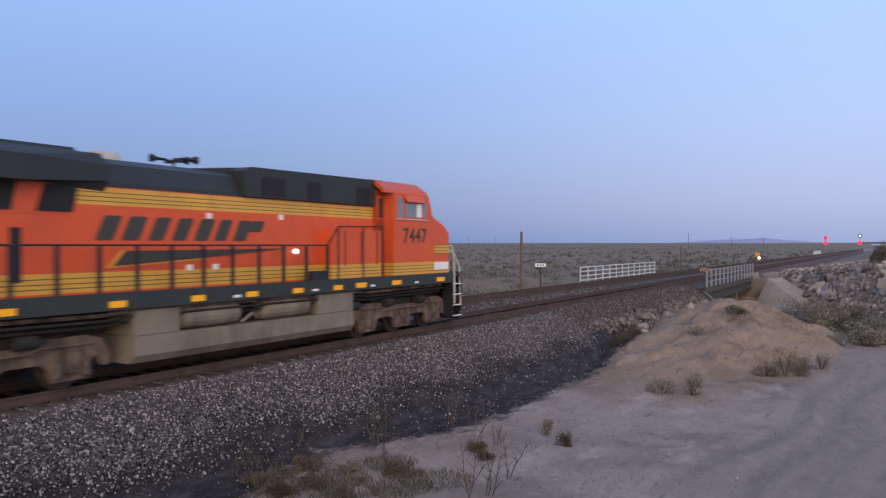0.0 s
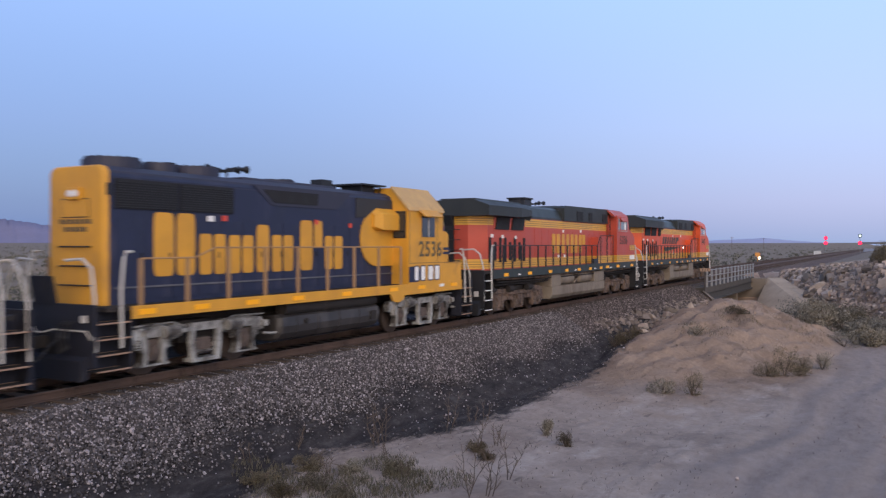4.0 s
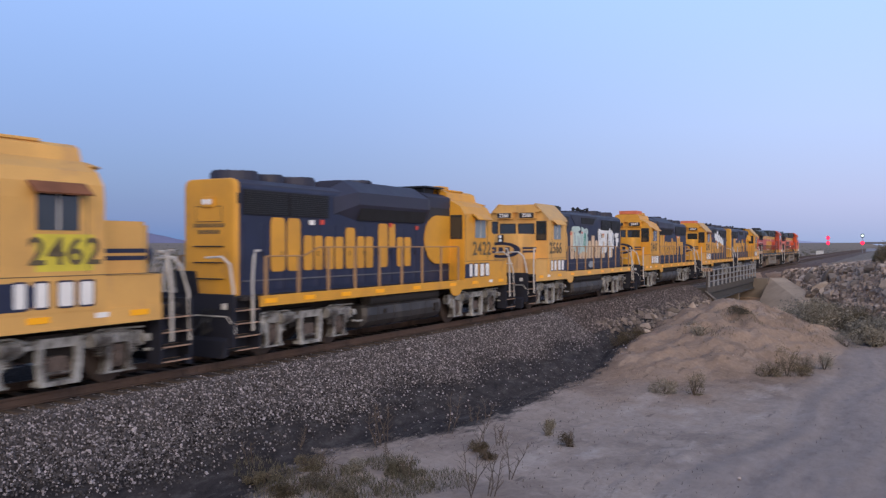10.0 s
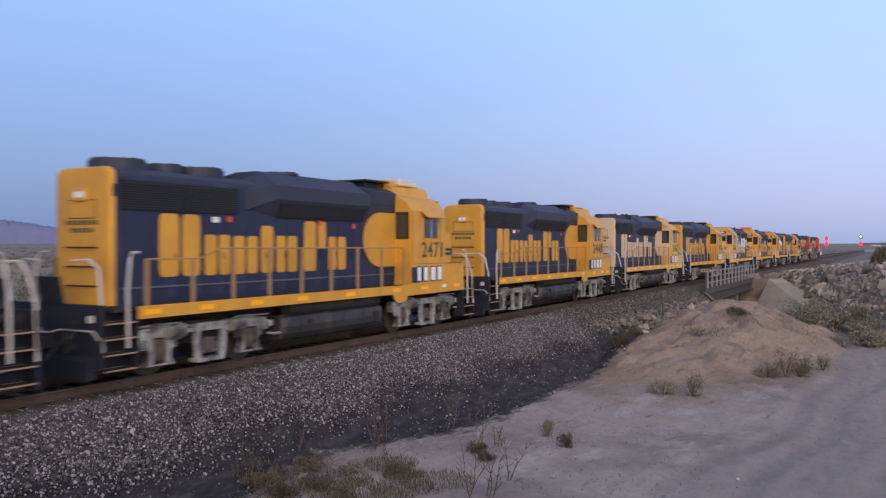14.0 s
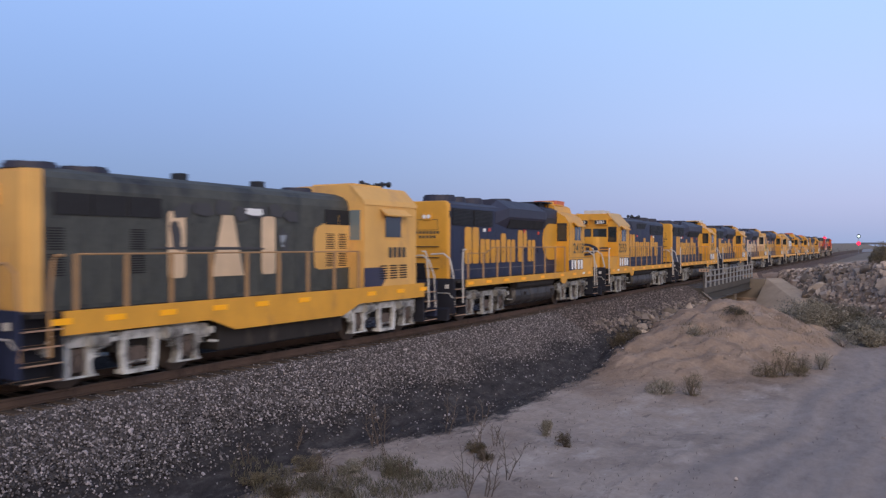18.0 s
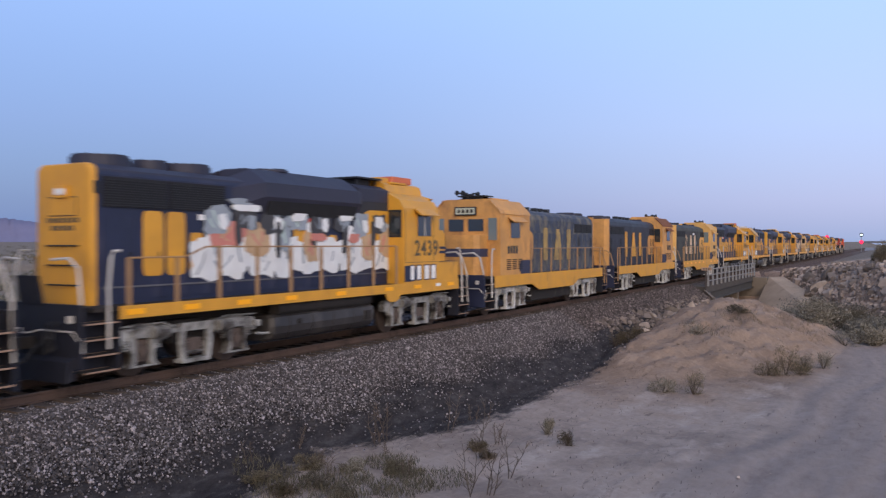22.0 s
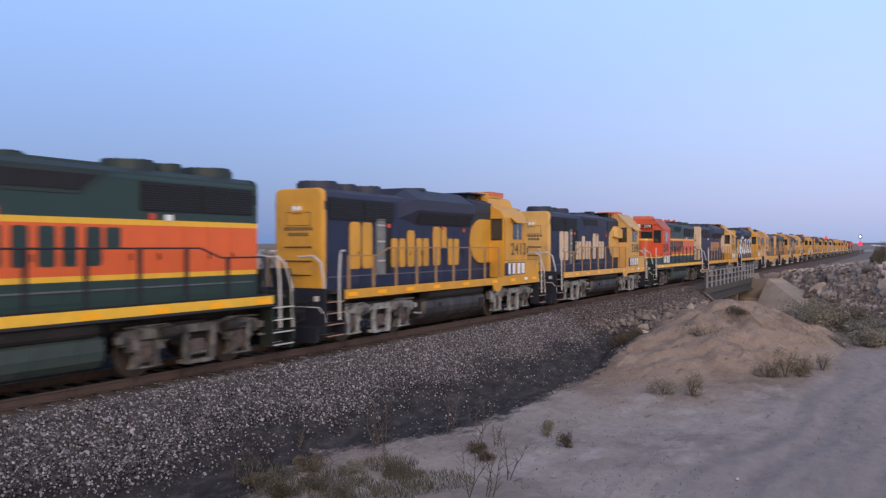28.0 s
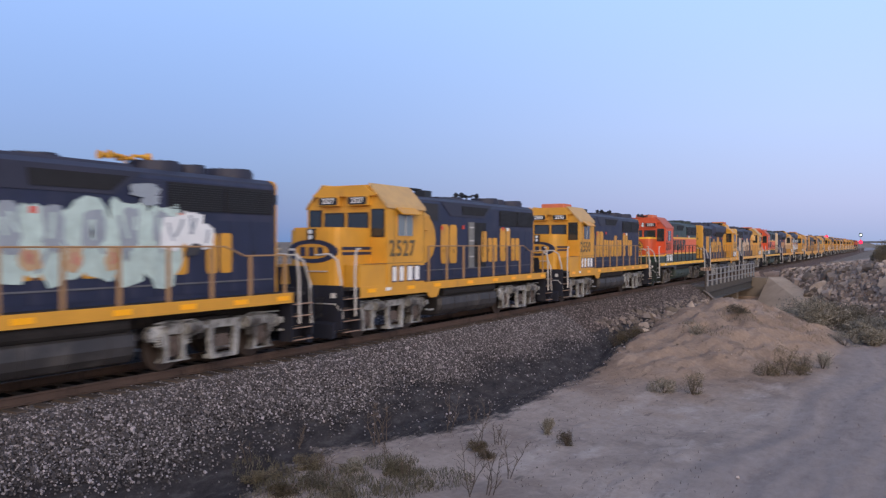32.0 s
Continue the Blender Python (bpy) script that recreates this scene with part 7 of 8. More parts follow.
for make, length, options in UNITS:
    TRAIN.append((make(options), behind - length / 2, options["dir"]))
    behind -= length

# ---------------------------------------------------------------- posts, signs, signals
def zed(x, y):
    return float(height_at(x, y))


def pole(x, y, h, r, label, category="pole", material=None, arms=0):
    t = thing("utility_pole" if arms else "wooden_post", label, category)
    z = zed(x, y) - 0.3
    m = material or mat("weathered_pole_wood", (0.16, 0.10, 0.07), 0.9, vary=0.3, scale=2, fine=30)
    bm = B()
    tube(bm, [(x, y, z), (x, y, z + h * 0.5), (x, y, z + h + 0.3)], [r, r * 0.9, r * 0.75], 8)
    part("shaft", bm, m, t)
    for k in range(arms):
        bm = B()
        box(bm, x - 0.06, x + 0.06, y - 1.2, y + 1.2, z + h - 0.4 - k * 0.9, z + h - 0.25 - k * 0.9)
        part("crossarm", bm, m, t)
    return t


pole(56.3, 24.5, 5.1, 0.13, "weathered reddish-brown wooden post in the scrub")
pole(112.0, 25.0, 4.0, 0.11, "thin weathered wooden post by the far track")
for x, y, h in ((640, 330, 10), (600, 285, 9), (560, 120, 11), (640, 105, 9), (700, 90, 9)):
    pole(x, y, h, 0.16, "distant wooden utility pole on the plain", "utility pole", arms=1)


def plate_sign(x, y, h, w, ph, label, face):
    t = thing("trackside_sign", label, "sign")
    z = zed(x, y) - 0.2
    bm = B()
    box(bm, x - 0.05, x + 0.05, y - 0.05, y + 0.05, z, z + h + 0.2, 0.01)
    part("post", bm, mat("dark_sign_post", (0.06, 0.05, 0.045), 0.8), t)
    bm = B()
    c, s = math.cos(radians(-62)), math.sin(radians(-62))
    vs = []
    q = [(-w / 2, -0.02), (w / 2, -0.02), (w / 2, 0.02), (-w / 2, 0.02)]
    prism(bm, [(x + a * c - b * s - 0.08, y + a * s + b * c - 0.04) for a, b in q], z + h + 0.2 - ph, z + h + 0.2, "z")
    part("plate", bm, face, t)
    for k in range(3):
        bm = B()
        a0 = -w * 0.32 + k * w * 0.24
        q2 = [(a0, -0.026), (a0 + w * 0.14, -0.026), (a0 + w * 0.14, -0.02), (a0, -0.02)]
        prism(bm, [(x + a * c - b * s - 0.08, y + a * s + b * c - 0.04) for a, b in q2], z + h + 0.2 - ph * 0.72, z + h + 0.2 - ph * 0.28, "z")
        part("dark_bar", bm, M_NUMBER, t)
    return t


plate_sign(57.9, 23.6, 2.65, 0.85, 0.26, "white plate on a dark post beside the far track", M_WHITE)
plate_sign(61.0, 11.9, 2.0, 0.75, 0.22, "small dull brown plate on a post at the bridge", M_STEP)

M_REDGLOW = mat("red_signal_light", (1.0, 0.012, 0.05), 0.4, vary=0.02, emit=3.2)
M_WHITEGLOW = mat("white_signal_light", (0.75, 1.0, 0.92), 0.4, vary=0.02, emit=1.6)
M_AMBERGLOW = mat("warm_lamp_light", (1.0, 0.75, 0.5), 0.4, vary=0.02, emit=5.0)


def signal(x, y, lamps, label):
    t = thing("railway_signal", label, "railway signal", "signals by the tracks")
    z = zed(x, y) - 0.2
    bm = B()
    tube(bm, [(x, y, z), (x, y, 7.6)], 0.09, 8)
    part("mast", bm, M_GALV, t)
    for lz, m in lamps:
        bm = B()
        n = 16
        prism(bm, [(y + 0.78 * math.cos(k * math.tau / n), lz + 0.92 * math.sin(k * math.tau / n)) for k in range(n)], x - 0.16, x - 0.10, "x")
        head = part("target", bm, M_BLACK, t)
        # disc wider than a real lens: the light's bloom is put into its size
        bm = B()
        disc(bm, (x - 0.30, y, lz), 0.74 if m is M_REDGLOW else 0.46, 0.12, "x", 14)
        part("lamp", bm, m, head)
    bm = B()
    for k in range(12):
        box(bm, x + 0.18, x + 0.22, y - 0.25, y + 0.25, z + 0.6 + k * 0.5, z + 0.64 + k * 0.5)
    part("ladder", bm, M_GALV, t)
    return t


signal(396, 25.0, ((3.95, M_REDGLOW), (6.2, M_REDGLOW)), "distant signal mast with two red lights")
signal(396, 11.4, ((3.95, M_REDGLOW), (7.1, M_WHITEGLOW)), "distant signal mast with a red and a white light")


def relay_case(x, y, w, h, label, material):
    t = thing("relay_case", label, "cabinet")
    z = zed(x, y) - 0.1
    bm = B()
    box(bm, x - w * 0.4, x + w * 0.4, y - w / 2, y + w / 2, z, z + h, 0.05)
    part("case", bm, material, t)
    bm = B()
    prism(bm, [(y - w * 0.55, z + h), (y, z + h + 0.25), (y + w * 0.55, z + h)], x - w * 0.45, x + w * 0.45, "x")
    part("lid", bm, M_GALV, t)
    return t


relay_case(352, 25.2, 2.6, 2.1, "pale metal relay case beside the far track", M_PALEPIPE)
lantern = thing("trackside_lamp", "small lit lamp on a low post beside the far track", "lamp")
bm = B()
tube(bm, [(180, 24.0, zed(180, 24) - 0.2), (180, 24.0, 0.0)], 0.06, 6)
part("post", bm, M_GALV, lantern)
bm = B()
loft(bm, [[(180 + r * math.cos(k * math.tau / 10), 24 + r * math.sin(k * math.tau / 10), 0.2 + z) for k in range(10)] for z, r in ((-0.26, 0.10), (-0.13, 0.25), (0.08, 0.25), (0.24, 0.08))])
part("globe", bm, M_AMBERGLOW, lantern)
bm = B()
box(bm, 180.2, 180.35, 23.9, 24.9, 0.5, 1.3, 0.03)
tube(bm, [(180.3, 24.4, zed(180, 24) - 0.2), (180.3, 24.4, 0.6)], 0.05, 6)
part("marker_board", bm, mat("orange_marker_board", (0.62, 0.27, 0.06), 0.6), lantern, "orange marker board")

# far road bridge across the tracks, with a pale van below
over = thing("overpass", "long dark road bridge far down the line", "bridge")
bm = B()
box(bm, 800, 808, -140, 25, 4.2, 6.0)
part("span", bm, mat("far_dark_concrete", (0.15, 0.155, 0.18), 0.9), over)
for y in (-120, -80, -40, -6):
    bm = B()
    box(bm, 801, 807, y - 1.0, y + 1.0, -2.5, 4.2)
    part("pier", bm, mat("far_dark_concrete", (0.15, 0.155, 0.18), 0.9), over)
van = thing("van", "pale blue-grey van parked far down the line", "van")
bm = B()
prism(bm, [(12.0, -1.2), (12.0, 0.5), (11.4, 1.3), (7.8, 1.3), (7.1, 0.8), (6.8, 0.2), (6.8, -1.2)], 468, 471, "x")
part("body", bm, mat("pale_van_paint", (0.24, 0.27, 0.34), 0.4, vary=0.1), van)
for y in (7.7, 11.0):
    bm = B()
    disc(bm, (467.8, y, -1.3), 0.55, 0.4, "x", 12)
    part("wheel", bm, M_BLACK, van)

# ---------------------------------------------------------------- distant mountains


def ridge(name, a0, a1, dist, heights, label, seed, material, rug=4.0, rough=0.08):
    """A mountain ridge between two compass angles from the camera: rough slopes below a broken crest."""
    rng = np.random.default_rng(seed)
    n = 150
    f = np.linspace(0, 1, n)
    crest = np.interp(f, np.linspace(0, 1, len(heights)), heights)
    for k in (8, 17, 37, 71):
        crest = crest + rug * np.interp(f, np.linspace(0, 1, k), rng.normal(0, 1, k)) / k ** 0.55 * np.clip(crest / 60, 0, 1.2)
    ang = np.radians(a0 + (a1 - a0) * f)
    rows = []
    for u, dd in ((0, -260), (0.35, -150), (0.7, -70), (1.0, 0), (0.5, 160)):
        d = dist + dd + rng.normal(0, 22, n) * rough * 12
        z = -4 + np.maximum(crest, 0) * u * (1 + rng.normal(0, rough, n))
        rows.append(np.stack([np.cos(ang) * d, np.sin(ang) * d, z], -1))
    v = np.concatenate(rows)
    idx = np.arange(len(v)).reshape(len(rows), n)
    faces = np.stack([idx[:-1, :-1], idx[:-1, 1:], idx[1:, 1:], idx[1:, :-1]], -1).reshape(-1, 4)
    me = bpy.data.meshes.new(name)
    me.from_pydata(v.tolist(), [], faces.tolist())
    me.polygons.foreach_set("use_smooth", [True] * len(me.polygons))
    me.materials.append(material)
    return tagged(new(name, me), label, "mountain range", kind="structure")


# rock colours paled and blued towards the sky: distance haze mixed into the paint
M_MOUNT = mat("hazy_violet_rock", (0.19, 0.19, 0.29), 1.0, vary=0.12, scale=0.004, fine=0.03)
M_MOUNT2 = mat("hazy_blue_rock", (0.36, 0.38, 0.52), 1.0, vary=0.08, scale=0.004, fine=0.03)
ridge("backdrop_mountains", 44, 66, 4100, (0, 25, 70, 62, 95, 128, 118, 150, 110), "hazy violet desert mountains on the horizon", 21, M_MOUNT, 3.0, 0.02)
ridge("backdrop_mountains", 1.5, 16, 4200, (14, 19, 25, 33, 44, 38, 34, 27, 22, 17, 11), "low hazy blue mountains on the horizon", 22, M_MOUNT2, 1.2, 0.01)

# ---------------------------------------------------------------- rocks
M_ROCK = mat("riprap_rock", (0.33, 0.262, 0.205), 0.9, vary=0.3, scale=1.5, fine=14, bump=0.02, each=0.55)


def rock_mesh(seed):
    rng = random.Random(seed)
    bm = B()
    bmesh.ops.create_icosphere(bm, subdivisions=2, radius=1.0)
    cuts = [(Vector((rng.uniform(-1, 1), rng.uniform(-1, 1), rng.uniform(-0.6, 1))).normalized(), rng.uniform(0.34, 0.74)) for _ in range(15)]
    for v in bm.verts:
        for nrm, d in cuts:
            over = v.co.dot(nrm) - d
            if over > 0:
                v.co -= nrm * over
        v.co *= 1 + rng.uniform(-0.04, 0.04)
        v.co.z *= 0.75
    return mesh_of(bm, "rock", M_ROCK)


ROCKS = [rock_mesh(k) for k in range(9)]
rrng = random.Random(77)


def rock(x, y, r, sink=0.25):
    ob = new("boulder", ROCKS[rrng.randrange(9)])
    ob.matrix_basis = Matrix.Translation((x, y, zed(x, y) + r * (0.55 - sink))) @ Euler((rrng.uniform(-0.4, 0.4), rrng.uniform(-0.4, 0.4), rrng.uniform(0, 6.28))).to_matrix().to_4x4() @ Matrix.Diagonal((r * rrng.uniform(0.8, 1.3), r * rrng.uniform(0.75, 1.1), r * rrng.uniform(0.7, 1.0), 1))
    return tagged(ob, "angular tan and grey riprap boulder on the bank", "rock", "riprap boulders")


placed = 0
while placed < 284:
    x, y = rrng.uniform(55, 104), rrng.uniform(-7, 12)
    d = ((x - 56) * 9.9 - (y - 0.3) * 19.0) / 21.4 - 3.0
    if (0.1 if y < 5 else 1.6) < d < 7.5 and y < 9.6:
        rock(x, y, min(1.0, 0.35 * rrng.lognormvariate(0, 0.5)) * (1.2 if d < 5 else 0.85), 0.36)
        placed += 1
for x, y, r in ((43.5, 11.3, 0.55), (45.6, 11.0, 0.75), (47.5, 11.4, 0.6), (50.0, 10.9, 0.5), (41.6, 10.6, 0.45), (39.2, 10.7, 0.42), (52.3, 11.2, 0.55), (54.5, 11.0, 0.5), (56.6, 11.2, 0.45), (38.6, 10.4, 0.40), (44.6, 10.3, 0.4), (48.6, 10.4, 0.35), (55.4, 10.2, 0.5), (36.8, 9.9, 0.3)):
    rock(x, y, r, 0.35)
stones("rubble", "broken riprap rubble between the boulders", 13000, (58, 106), (-8, 10.2), 0.17, 31, mat("riprap_rubble", (0.33, 0.255, 0.20), 0.9, vary=0.2, island=0.55),
       keep=lambda x, y, r: (((x - 56) * 9.9 - (y - 0.3) * 19.0) / 21.4 > 3.1) & (((x - 56) * 9.9 - (y - 0.3) * 19.0) / 21.4 < 11.5))
stones("sand_clods", "dry clods of sand on the mound", 420, (29, 50), (2.5, 11), 0.042, 33, mat("sand_clod", (0.27, 0.205, 0.155), 0.95, vary=0.2, island=0.35),
       keep=lambda x, y, r: ((x - 41) / 11) ** 2 + ((y - 6.8) / 4.6) ** 2 < r.uniform(0.2, 1.1, len(x)), lift=-0.02)
stones("rubble", "broken rubble at the foot of the track bank", 700, (36, 60), (10.0, 12.0), 0.09, 32, mat("dusty_grey_rubble", (0.17, 0.14, 0.122), 0.9, vary=0.2, island=0.5))

# ---------------------------------------------------------------- plants
M_SAGE = mat("sage_leaf", (0.205, 0.182, 0.140), 0.85, vary=0.2, scale=6, island=0.45)
M_DRYLEAF = mat("dry_olive_leaf", (0.135, 0.110, 0.070), 0.85, vary=0.2, scale=6, island=0.45)
M_GRASS = mat("yellow_green_grass", (0.118, 0.104, 0.072), 0.85, vary=0.2, scale=6, island=0.4)
M_TWIG = mat("grey_brown_twig", (0.115, 0.088, 0.070), 0.9, vary=0.2)
M_SCRUB = mat("far_scrub_leaf", (0.125, 0.112, 0.080), 0.9, vary=0.2, island=0.4)


def leaf_cloud(n, rx, ry, rz, size, rng, holes=0.25):
    """Vertices and faces of many small leaves in a lumpy dome."""
    lumps = [(rng.uniform(-0.6, 0.6), rng.uniform(-0.6, 0.6), rng.uniform(0.15, 0.75), rng.uniform(0.30, 0.55)) for _ in range(9)]
    v, f = [], []
    while len(f) < n:
        lx, ly, lz, lr = rng.choice(lumps)
        p = Vector((rng.gauss(0, 1), rng.gauss(0, 1), rng.gauss(0, 1))).normalized() * lr * rng.uniform(0.55, 1.08)
        c = Vector(((lx + p.x) * rx, (ly + p.y) * ry, max(0.02, (lz + p.z) * rz)))
        a = Vector((rng.gauss(0, 1), rng.gauss(0, 1), rng.gauss(0, 1))).normalized()
        b = a.orthogonal().normalized()
        s = size * rng.uniform(0.5, 1.3)
        k = len(v)
        v += [c - a * s, c + b * s * 0.4, c + a * s, c - b * s * 0.4]
        f.append((k, k + 1, k + 2, k + 3))
    return v, f


def shrub(x, y, rx, rz, leaf, label, n=420, size=0.030, seed=0, sticks=14):
    rng = random.Random(seed)
    t = thing("shrub", label, "shrub", "desert shrubs")
    z = zed(x, y)
    t.matrix_basis = pose(x, y, z, 0, 0, rng.uniform(0, 360))
    v, f = leaf_cloud(n, rx, rx, rz, size, rng)
    me = bpy.data.meshes.new("foliage")
    me.from_pydata(v, [], f)
    me.materials.append(leaf)
    shared("foliage", me, t)
    bm = B()
    for _ in range(sticks):
        a, q = rng.uniform(0, 6.28), rng.uniform(0.3, 0.95)
        tip = Vector((math.cos(a) * rx * q, math.sin(a) * rx * q, rz * rng.uniform(0.5, 1.05)))
        mid = tip * 0.5 + Vector((rng.uniform(-0.05, 0.05), rng.uniform(-0.05, 0.05), 0.04))
        tube(bm, [(0, 0, -0.05), mid, tip], [0.012, 0.008, 0.004], 4)
    tagged(part("brushwood", bm, M_TWIG, t), kind="stuff")
    return t


def dry_weed(x, y, h, seed, label="tall dry branching weed on the slope"):
    rng = random.Random(seed)
    t = thing("dry_weed", label, "weed", "dry weeds")
    t.matrix_basis = pose(x, y, zed(x, y), 0, 0, rng.uniform(0, 360))
    for k in range(rng.randint(2, 3)):
        bm = B()
        a = rng.uniform(0, 6.28)
        p = Vector((rng.uniform(-0.08, 0.08), rng.uniform(-0.08, 0.08), -0.05))
        pts = [p.copy()]
        d = Vector((math.cos(a) * 0.25, math.sin(a) * 0.25, 1)).normalized()
        for i in range(6):
            d = (d + Vector((rng.uniform(-0.22, 0.22), rng.uniform(-0.22, 0.22), 0.05))).normalized()
            p = p + d * h / 6
            pts.append(p.copy())
        tube(bm, pts, [0.011, 0.010, 0.009, 0.007, 0.006, 0.004, 0.003], 4)
        for i in range(1, 6):
            for _ in range(2):
                b = rng.uniform(0, 6.28)
                q = pts[i] + Vector((math.cos(b), math.sin(b), rng.uniform(0.5, 1.3))) * h * 0.13
                e = q + Vector((rng.uniform(-1, 1), rng.uniform(-1, 1), rng.uniform(0.2, 1))) * h * 0.09
                tube(bm, [pts[i], q, e], [0.006, 0.004, 0.002], 4)
        tagged(part("stem", bm, M_TWIG, t), kind="stuff")
    return t


def grass_patch(name, label, spots_xy, n, h, leaf, seed, spread):
    """Joined blades growing in tufts round the given places."""
    rng = random.Random(seed)
    v, f = [], []
    for _ in range(n):
        cx, cy, r = rng.choice(spots_xy)
        a, q = rng.uniform(0, 6.28), r * math.sqrt(rng.random()) * spread
        x, y = cx + math.cos(a) * q, cy + math.sin(a) * q
        z = zed(x, y) + 0.02
        hh = h * rng.uniform(0.4, 1.2)
        b = rng.uniform(0, 6.28)
        w = 0.008
        lean = Vector((rng.uniform(-0.6, 0.6), rng.uniform(-0.6, 0.6), 1)) * hh
        k = len(v)
        base = Vector((x, y, z))
        side = Vector((math.cos(b) * w, math.sin(b) * w, 0))
        v += [base - side, base + side, base + lean * 0.55 + side * 0.7, base + lean]
        f.append((k, k + 1, k + 2, k + 3))
    me = bpy.data.meshes.new(name)
    me.from_pydata(v, [], f)
    me.materials.append(leaf)
    return tagged(new(name, me), label, "grass", kind="stuff")

OLIVE, DRY = "low olive-green shrub on the sand", "dry brownish shrub on the sand"
for k, (x, y, r, h, leaf, lab) in enumerate((
        (26.50, 5.56, 0.42, 0.72, M_DRYLEAF, DRY), (26.30, 6.45, 0.55, 0.55, M_SAGE, OLIVE), (35.30, 7.25, 0.60, 0.50, M_SAGE, OLIVE),
        (32.60, 3.45, 0.50, 1.05, M_DRYLEAF, "upright dry shrub at the foot of the mound"), (32.00, 4.00, 0.62, 0.5, M_DRYLEAF, DRY), (32.90, 2.95, 0.45, 0.40, M_DRYLEAF, DRY),
        (35.20, 2.35, 0.52, 0.72, M_SAGE, OLIVE), (35.20, 3.05, 0.42, 0.60, M_SAGE, OLIVE),
        (18.00, 7.17, 0.20, 0.36, M_SAGE, OLIVE), (17.00, 6.33, 0.22, 0.30, M_DRYLEAF, DRY), (15.50, 7.80, 0.26, 0.20, M_DRYLEAF, DRY), (15.00, 7.30, 0.24, 0.18, M_DRYLEAF, DRY),
        (39.80, 6.20, 0.70, 0.40, M_GRASS, "flat yellow-green shrub on the mound"), (13.05, 8.35, 0.26, 0.24, M_GRASS, "small yellow-green shrub on the sand"),
        (47.00, 3.20, 1.5, 1.6, M_SAGE, "large olive-green shrub in the wash"), (49.50, 3.90, 1.6, 1.7, M_SAGE, "large olive-green shrub in the wash"), (48.50, 1.90, 1.4, 1.3, M_SAGE, "large olive-green shrub in the wash"),
        (51.50, 2.20, 1.5, 1.5, M_SAGE, "large olive-green shrub in the wash"), (53.00, 0.60, 1.3, 1.1, M_SAGE, "large olive-green shrub in the wash"), (52.00, 4.80, 1.3, 1.4, M_SAGE, "large olive-green shrub in the wash"),
        (42.60, 1.90, 0.9, 0.7, M_SAGE, "low olive-green shrub at the edge of the wash"), (44.20, 0.90, 1.0, 0.8, M_SAGE, "low olive-green shrub at the edge of the wash"), (47.20, 0.90, 1.3, 1.0, M_SAGE, "large olive-green shrub in the wash"), (46.0, -0.2, 1.1, 0.9, M_SAGE, "large olive-green shrub in the wash"),
        (58.50, 0.40, 1.0, 1.0, M_DRYLEAF, "dark shrub among the rocks"), (62.00, 1.60, 1.1, 1.1, M_DRYLEAF, "dark shrub among the rocks"), (76.00, 0.50, 1.2, 1.6, M_DRYLEAF, "dark shrub on top of the rocky bank"),
        (80.0, -0.5, 1.2, 1.4, M_DRYLEAF, "dark shrub on top of the rocky bank"), (12.75, 9.25, 0.36, 0.20, M_SAGE, OLIVE), (10.95, 9.35, 0.38, 0.22, M_DRYLEAF, DRY), (11.65, 9.15, 0.34, 0.22, M_SAGE, OLIVE), (11.35, 10.25, 0.30, 0.22, M_DRYLEAF, DRY), (12.55, 10.05, 0.34, 0.24, M_DRYLEAF, DRY), (11.45, 8.45, 0.30, 0.18, M_SAGE, OLIVE),
        (34.00, 10.40, 0.6, 0.6, M_DRYLEAF, DRY), (36.00, 10.30, 0.7, 0.6, M_DRYLEAF, DRY))):
    big = r > 0.9
    shrub(x, y, r, h, leaf, lab, n=5200 if big else 2000, size=0.060 if big else 0.014 + 0.018 * r, seed=k, sticks=14 if big else 9)
for k, (x, y, h) in enumerate(((13.3, 10.9, 0.55), (14.75, 9.85, 0.85), (15.3, 10.0, 0.9), (15.0, 10.1, 0.95), (16.7, 9.2, 1.0), (16.2, 7.6, 0.55), (12.45, 6.4, 1.05), (12.6, 6.1, 0.9), (13.7, 6.3, 0.9), (12.6, 9.9, 0.4), (12.3, 9.4, 0.45), (13.0, 8.0, 0.4), (15.9, 7.9, 1.1), (18.2, 9.3, 0.5), (11.8, 10.9, 0.5), (14.2, 9.2, 0.35))):
    dry_weed(x, y, h, 40 + k)
grass_patch("grass", "sparse yellow-green grass at the foot of the bank",
            [(11.25, 8.05, 0.9), (10.75, 8.85, 0.9), (11.85, 8.45, 0.6), (12.15, 7.65, 0.5), (10.55, 7.75, 0.8), (12.15, 9.05, 0.6), (11.75, 10.45, 0.55), (13.05, 8.15, 0.35), (12.95, 7.35, 0.6), (13.6, 8.8, 0.5), (11.35, 9.65, 0.5)], 4600, 0.13, M_GRASS, 3, 1.15)
grass_patch("dry_litter", "dry stalks and litter lying on the sand", [(16, 6, 3), (15, 8, 2), (20, 8, 3), (25, 8, 3), (14, 4, 2), (22, 4, 4), (28, 9, 2)], 700, 0.06, M_TWIG, 4, 1.0)
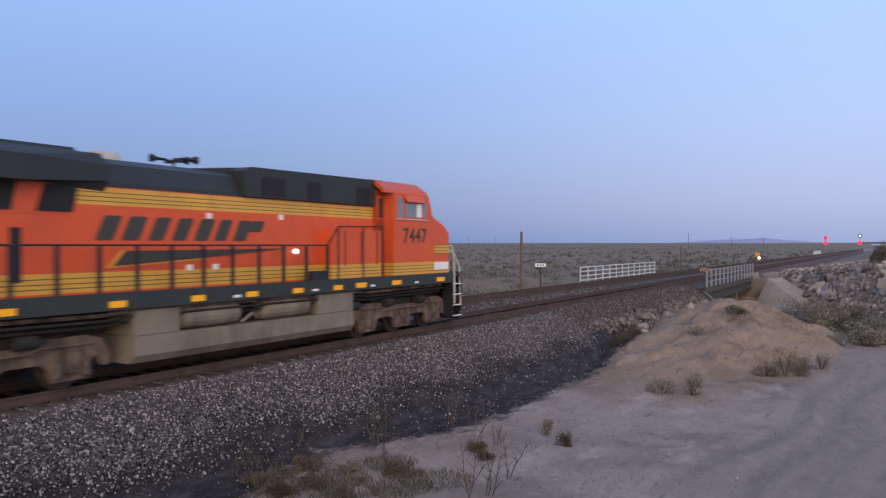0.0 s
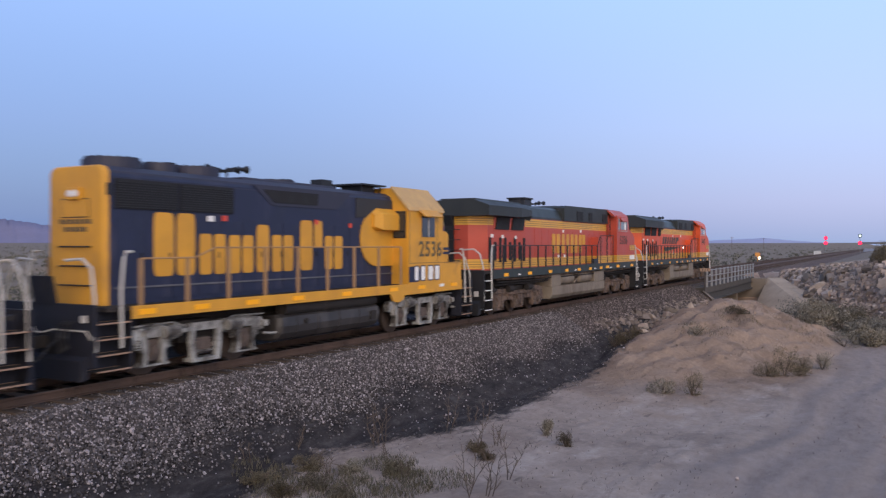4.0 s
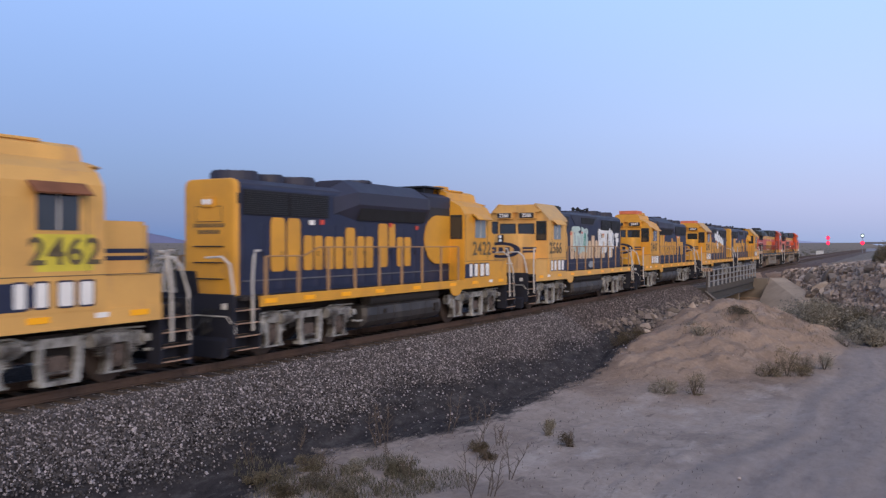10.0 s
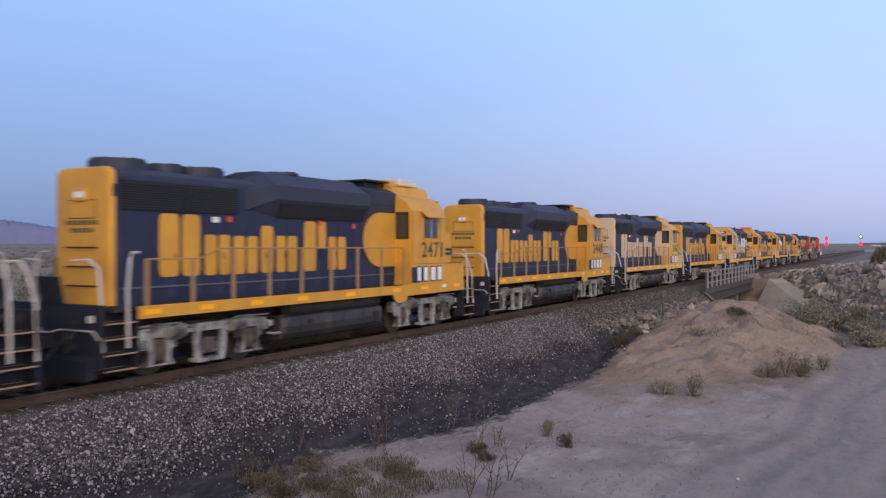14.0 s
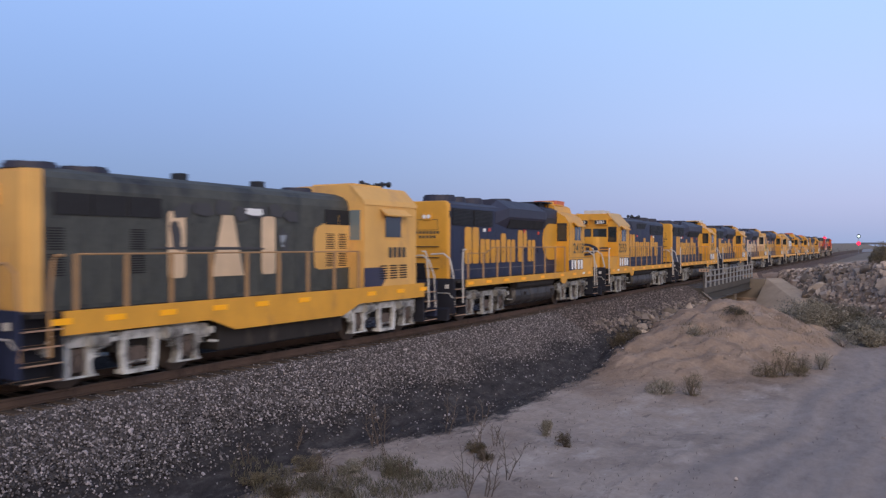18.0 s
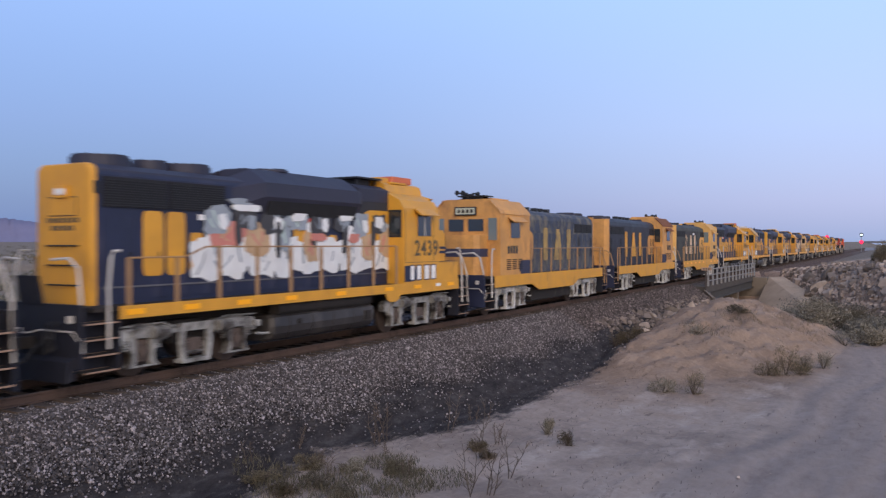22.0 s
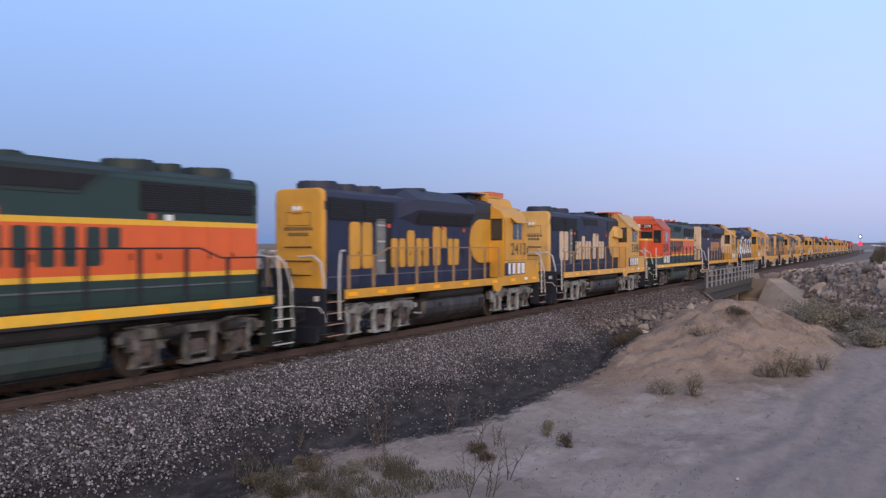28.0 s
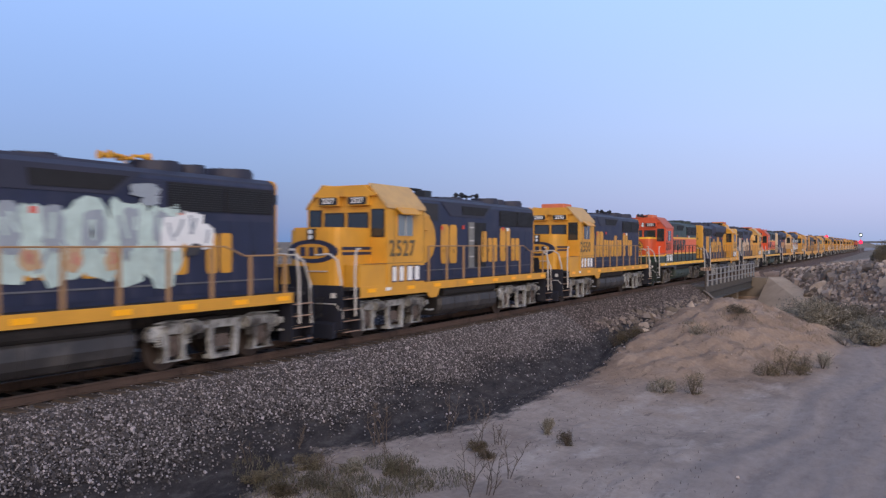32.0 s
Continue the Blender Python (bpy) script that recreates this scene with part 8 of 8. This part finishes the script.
grass_patch("mound_grass", "thin dry grass on the sand mound", [(39.5, 6.2, 1.2), (42, 4, 1.5), (36, 7, 1.2), (44, 9, 1.5)], 900, 0.16, M_DRYLEAF, 6, 1.0)

rng = random.Random(5)
v, f = [], []
for k in range(6200):
    d = 30 * (40 ** rng.random())
    a = radians(rng.uniform(1.5, 64))
    x, y = math.cos(a) * d, math.sin(a) * d
    if y < 24.5 + 0.01 * x:
        continue
    r = rng.uniform(0.3, 1.0)
    z = zed(x, y)
    n = 34 if d < 150 else 14
    s = r * (0.16 if d < 150 else 0.34)
    for _ in range(n):
        c = Vector((x + rng.gauss(0, 0.5) * r, y + rng.gauss(0, 0.5) * r, z + abs(rng.gauss(0.25, 0.28)) * r))
        p = Vector((rng.gauss(0, 1), rng.gauss(0, 1), rng.gauss(0, 1))).normalized()
        q = p.orthogonal().normalized()
        i = len(v)
        v += [c - p * s, c + q * s * 0.7, c + p * s, c - q * s * 0.7]
        f.append((i, i + 1, i + 2, i + 3))
me = bpy.data.meshes.new("desert_scrub")
me.from_pydata(v, [], f)
me.materials.append(M_SCRUB)
tagged(new("desert_scrub", me), "low dark desert scrub across the plain", "scrub", kind="stuff")

# ---------------------------------------------------------------- motion
# seconds, and the place of the train's front coupler along the track
FRONT = ((0, 26.0), (1.5, 43.0), (3, 59.83), (3.5, 65.65), (5.5, 88.89), (6, 94.70), (6.3, 98.25), (6.4, 100.93), (6.5, 102.28), (6.6, 103.50), (7, 108.14), (8, 119.91), (9, 131.65),
         (10, 143.39), (11, 155.30), (12, 167.19), (13, 179.17), (14, 191.22), (14.5, 197.30), (16.5, 221.69), (17, 227.65), (18, 239.90), (19, 252.48), (20, 265.16),
         (21, 277.82), (22, 290.36), (23, 302.99), (24, 315.70), (25, 327.93), (25.5, 334.33), (27.5, 359.85), (28, 366.33), (29, 379.26), (30, 392.32), (31, 405.40), (32, 418.42))


def motions():
    for loco, offset, d in TRAIN:
        walk(loco, [(t, pose(front + offset, TRACK_Y, 0, 0, 0, 0 if d > 0 else 180)) for t, front in FRONT])


motions()
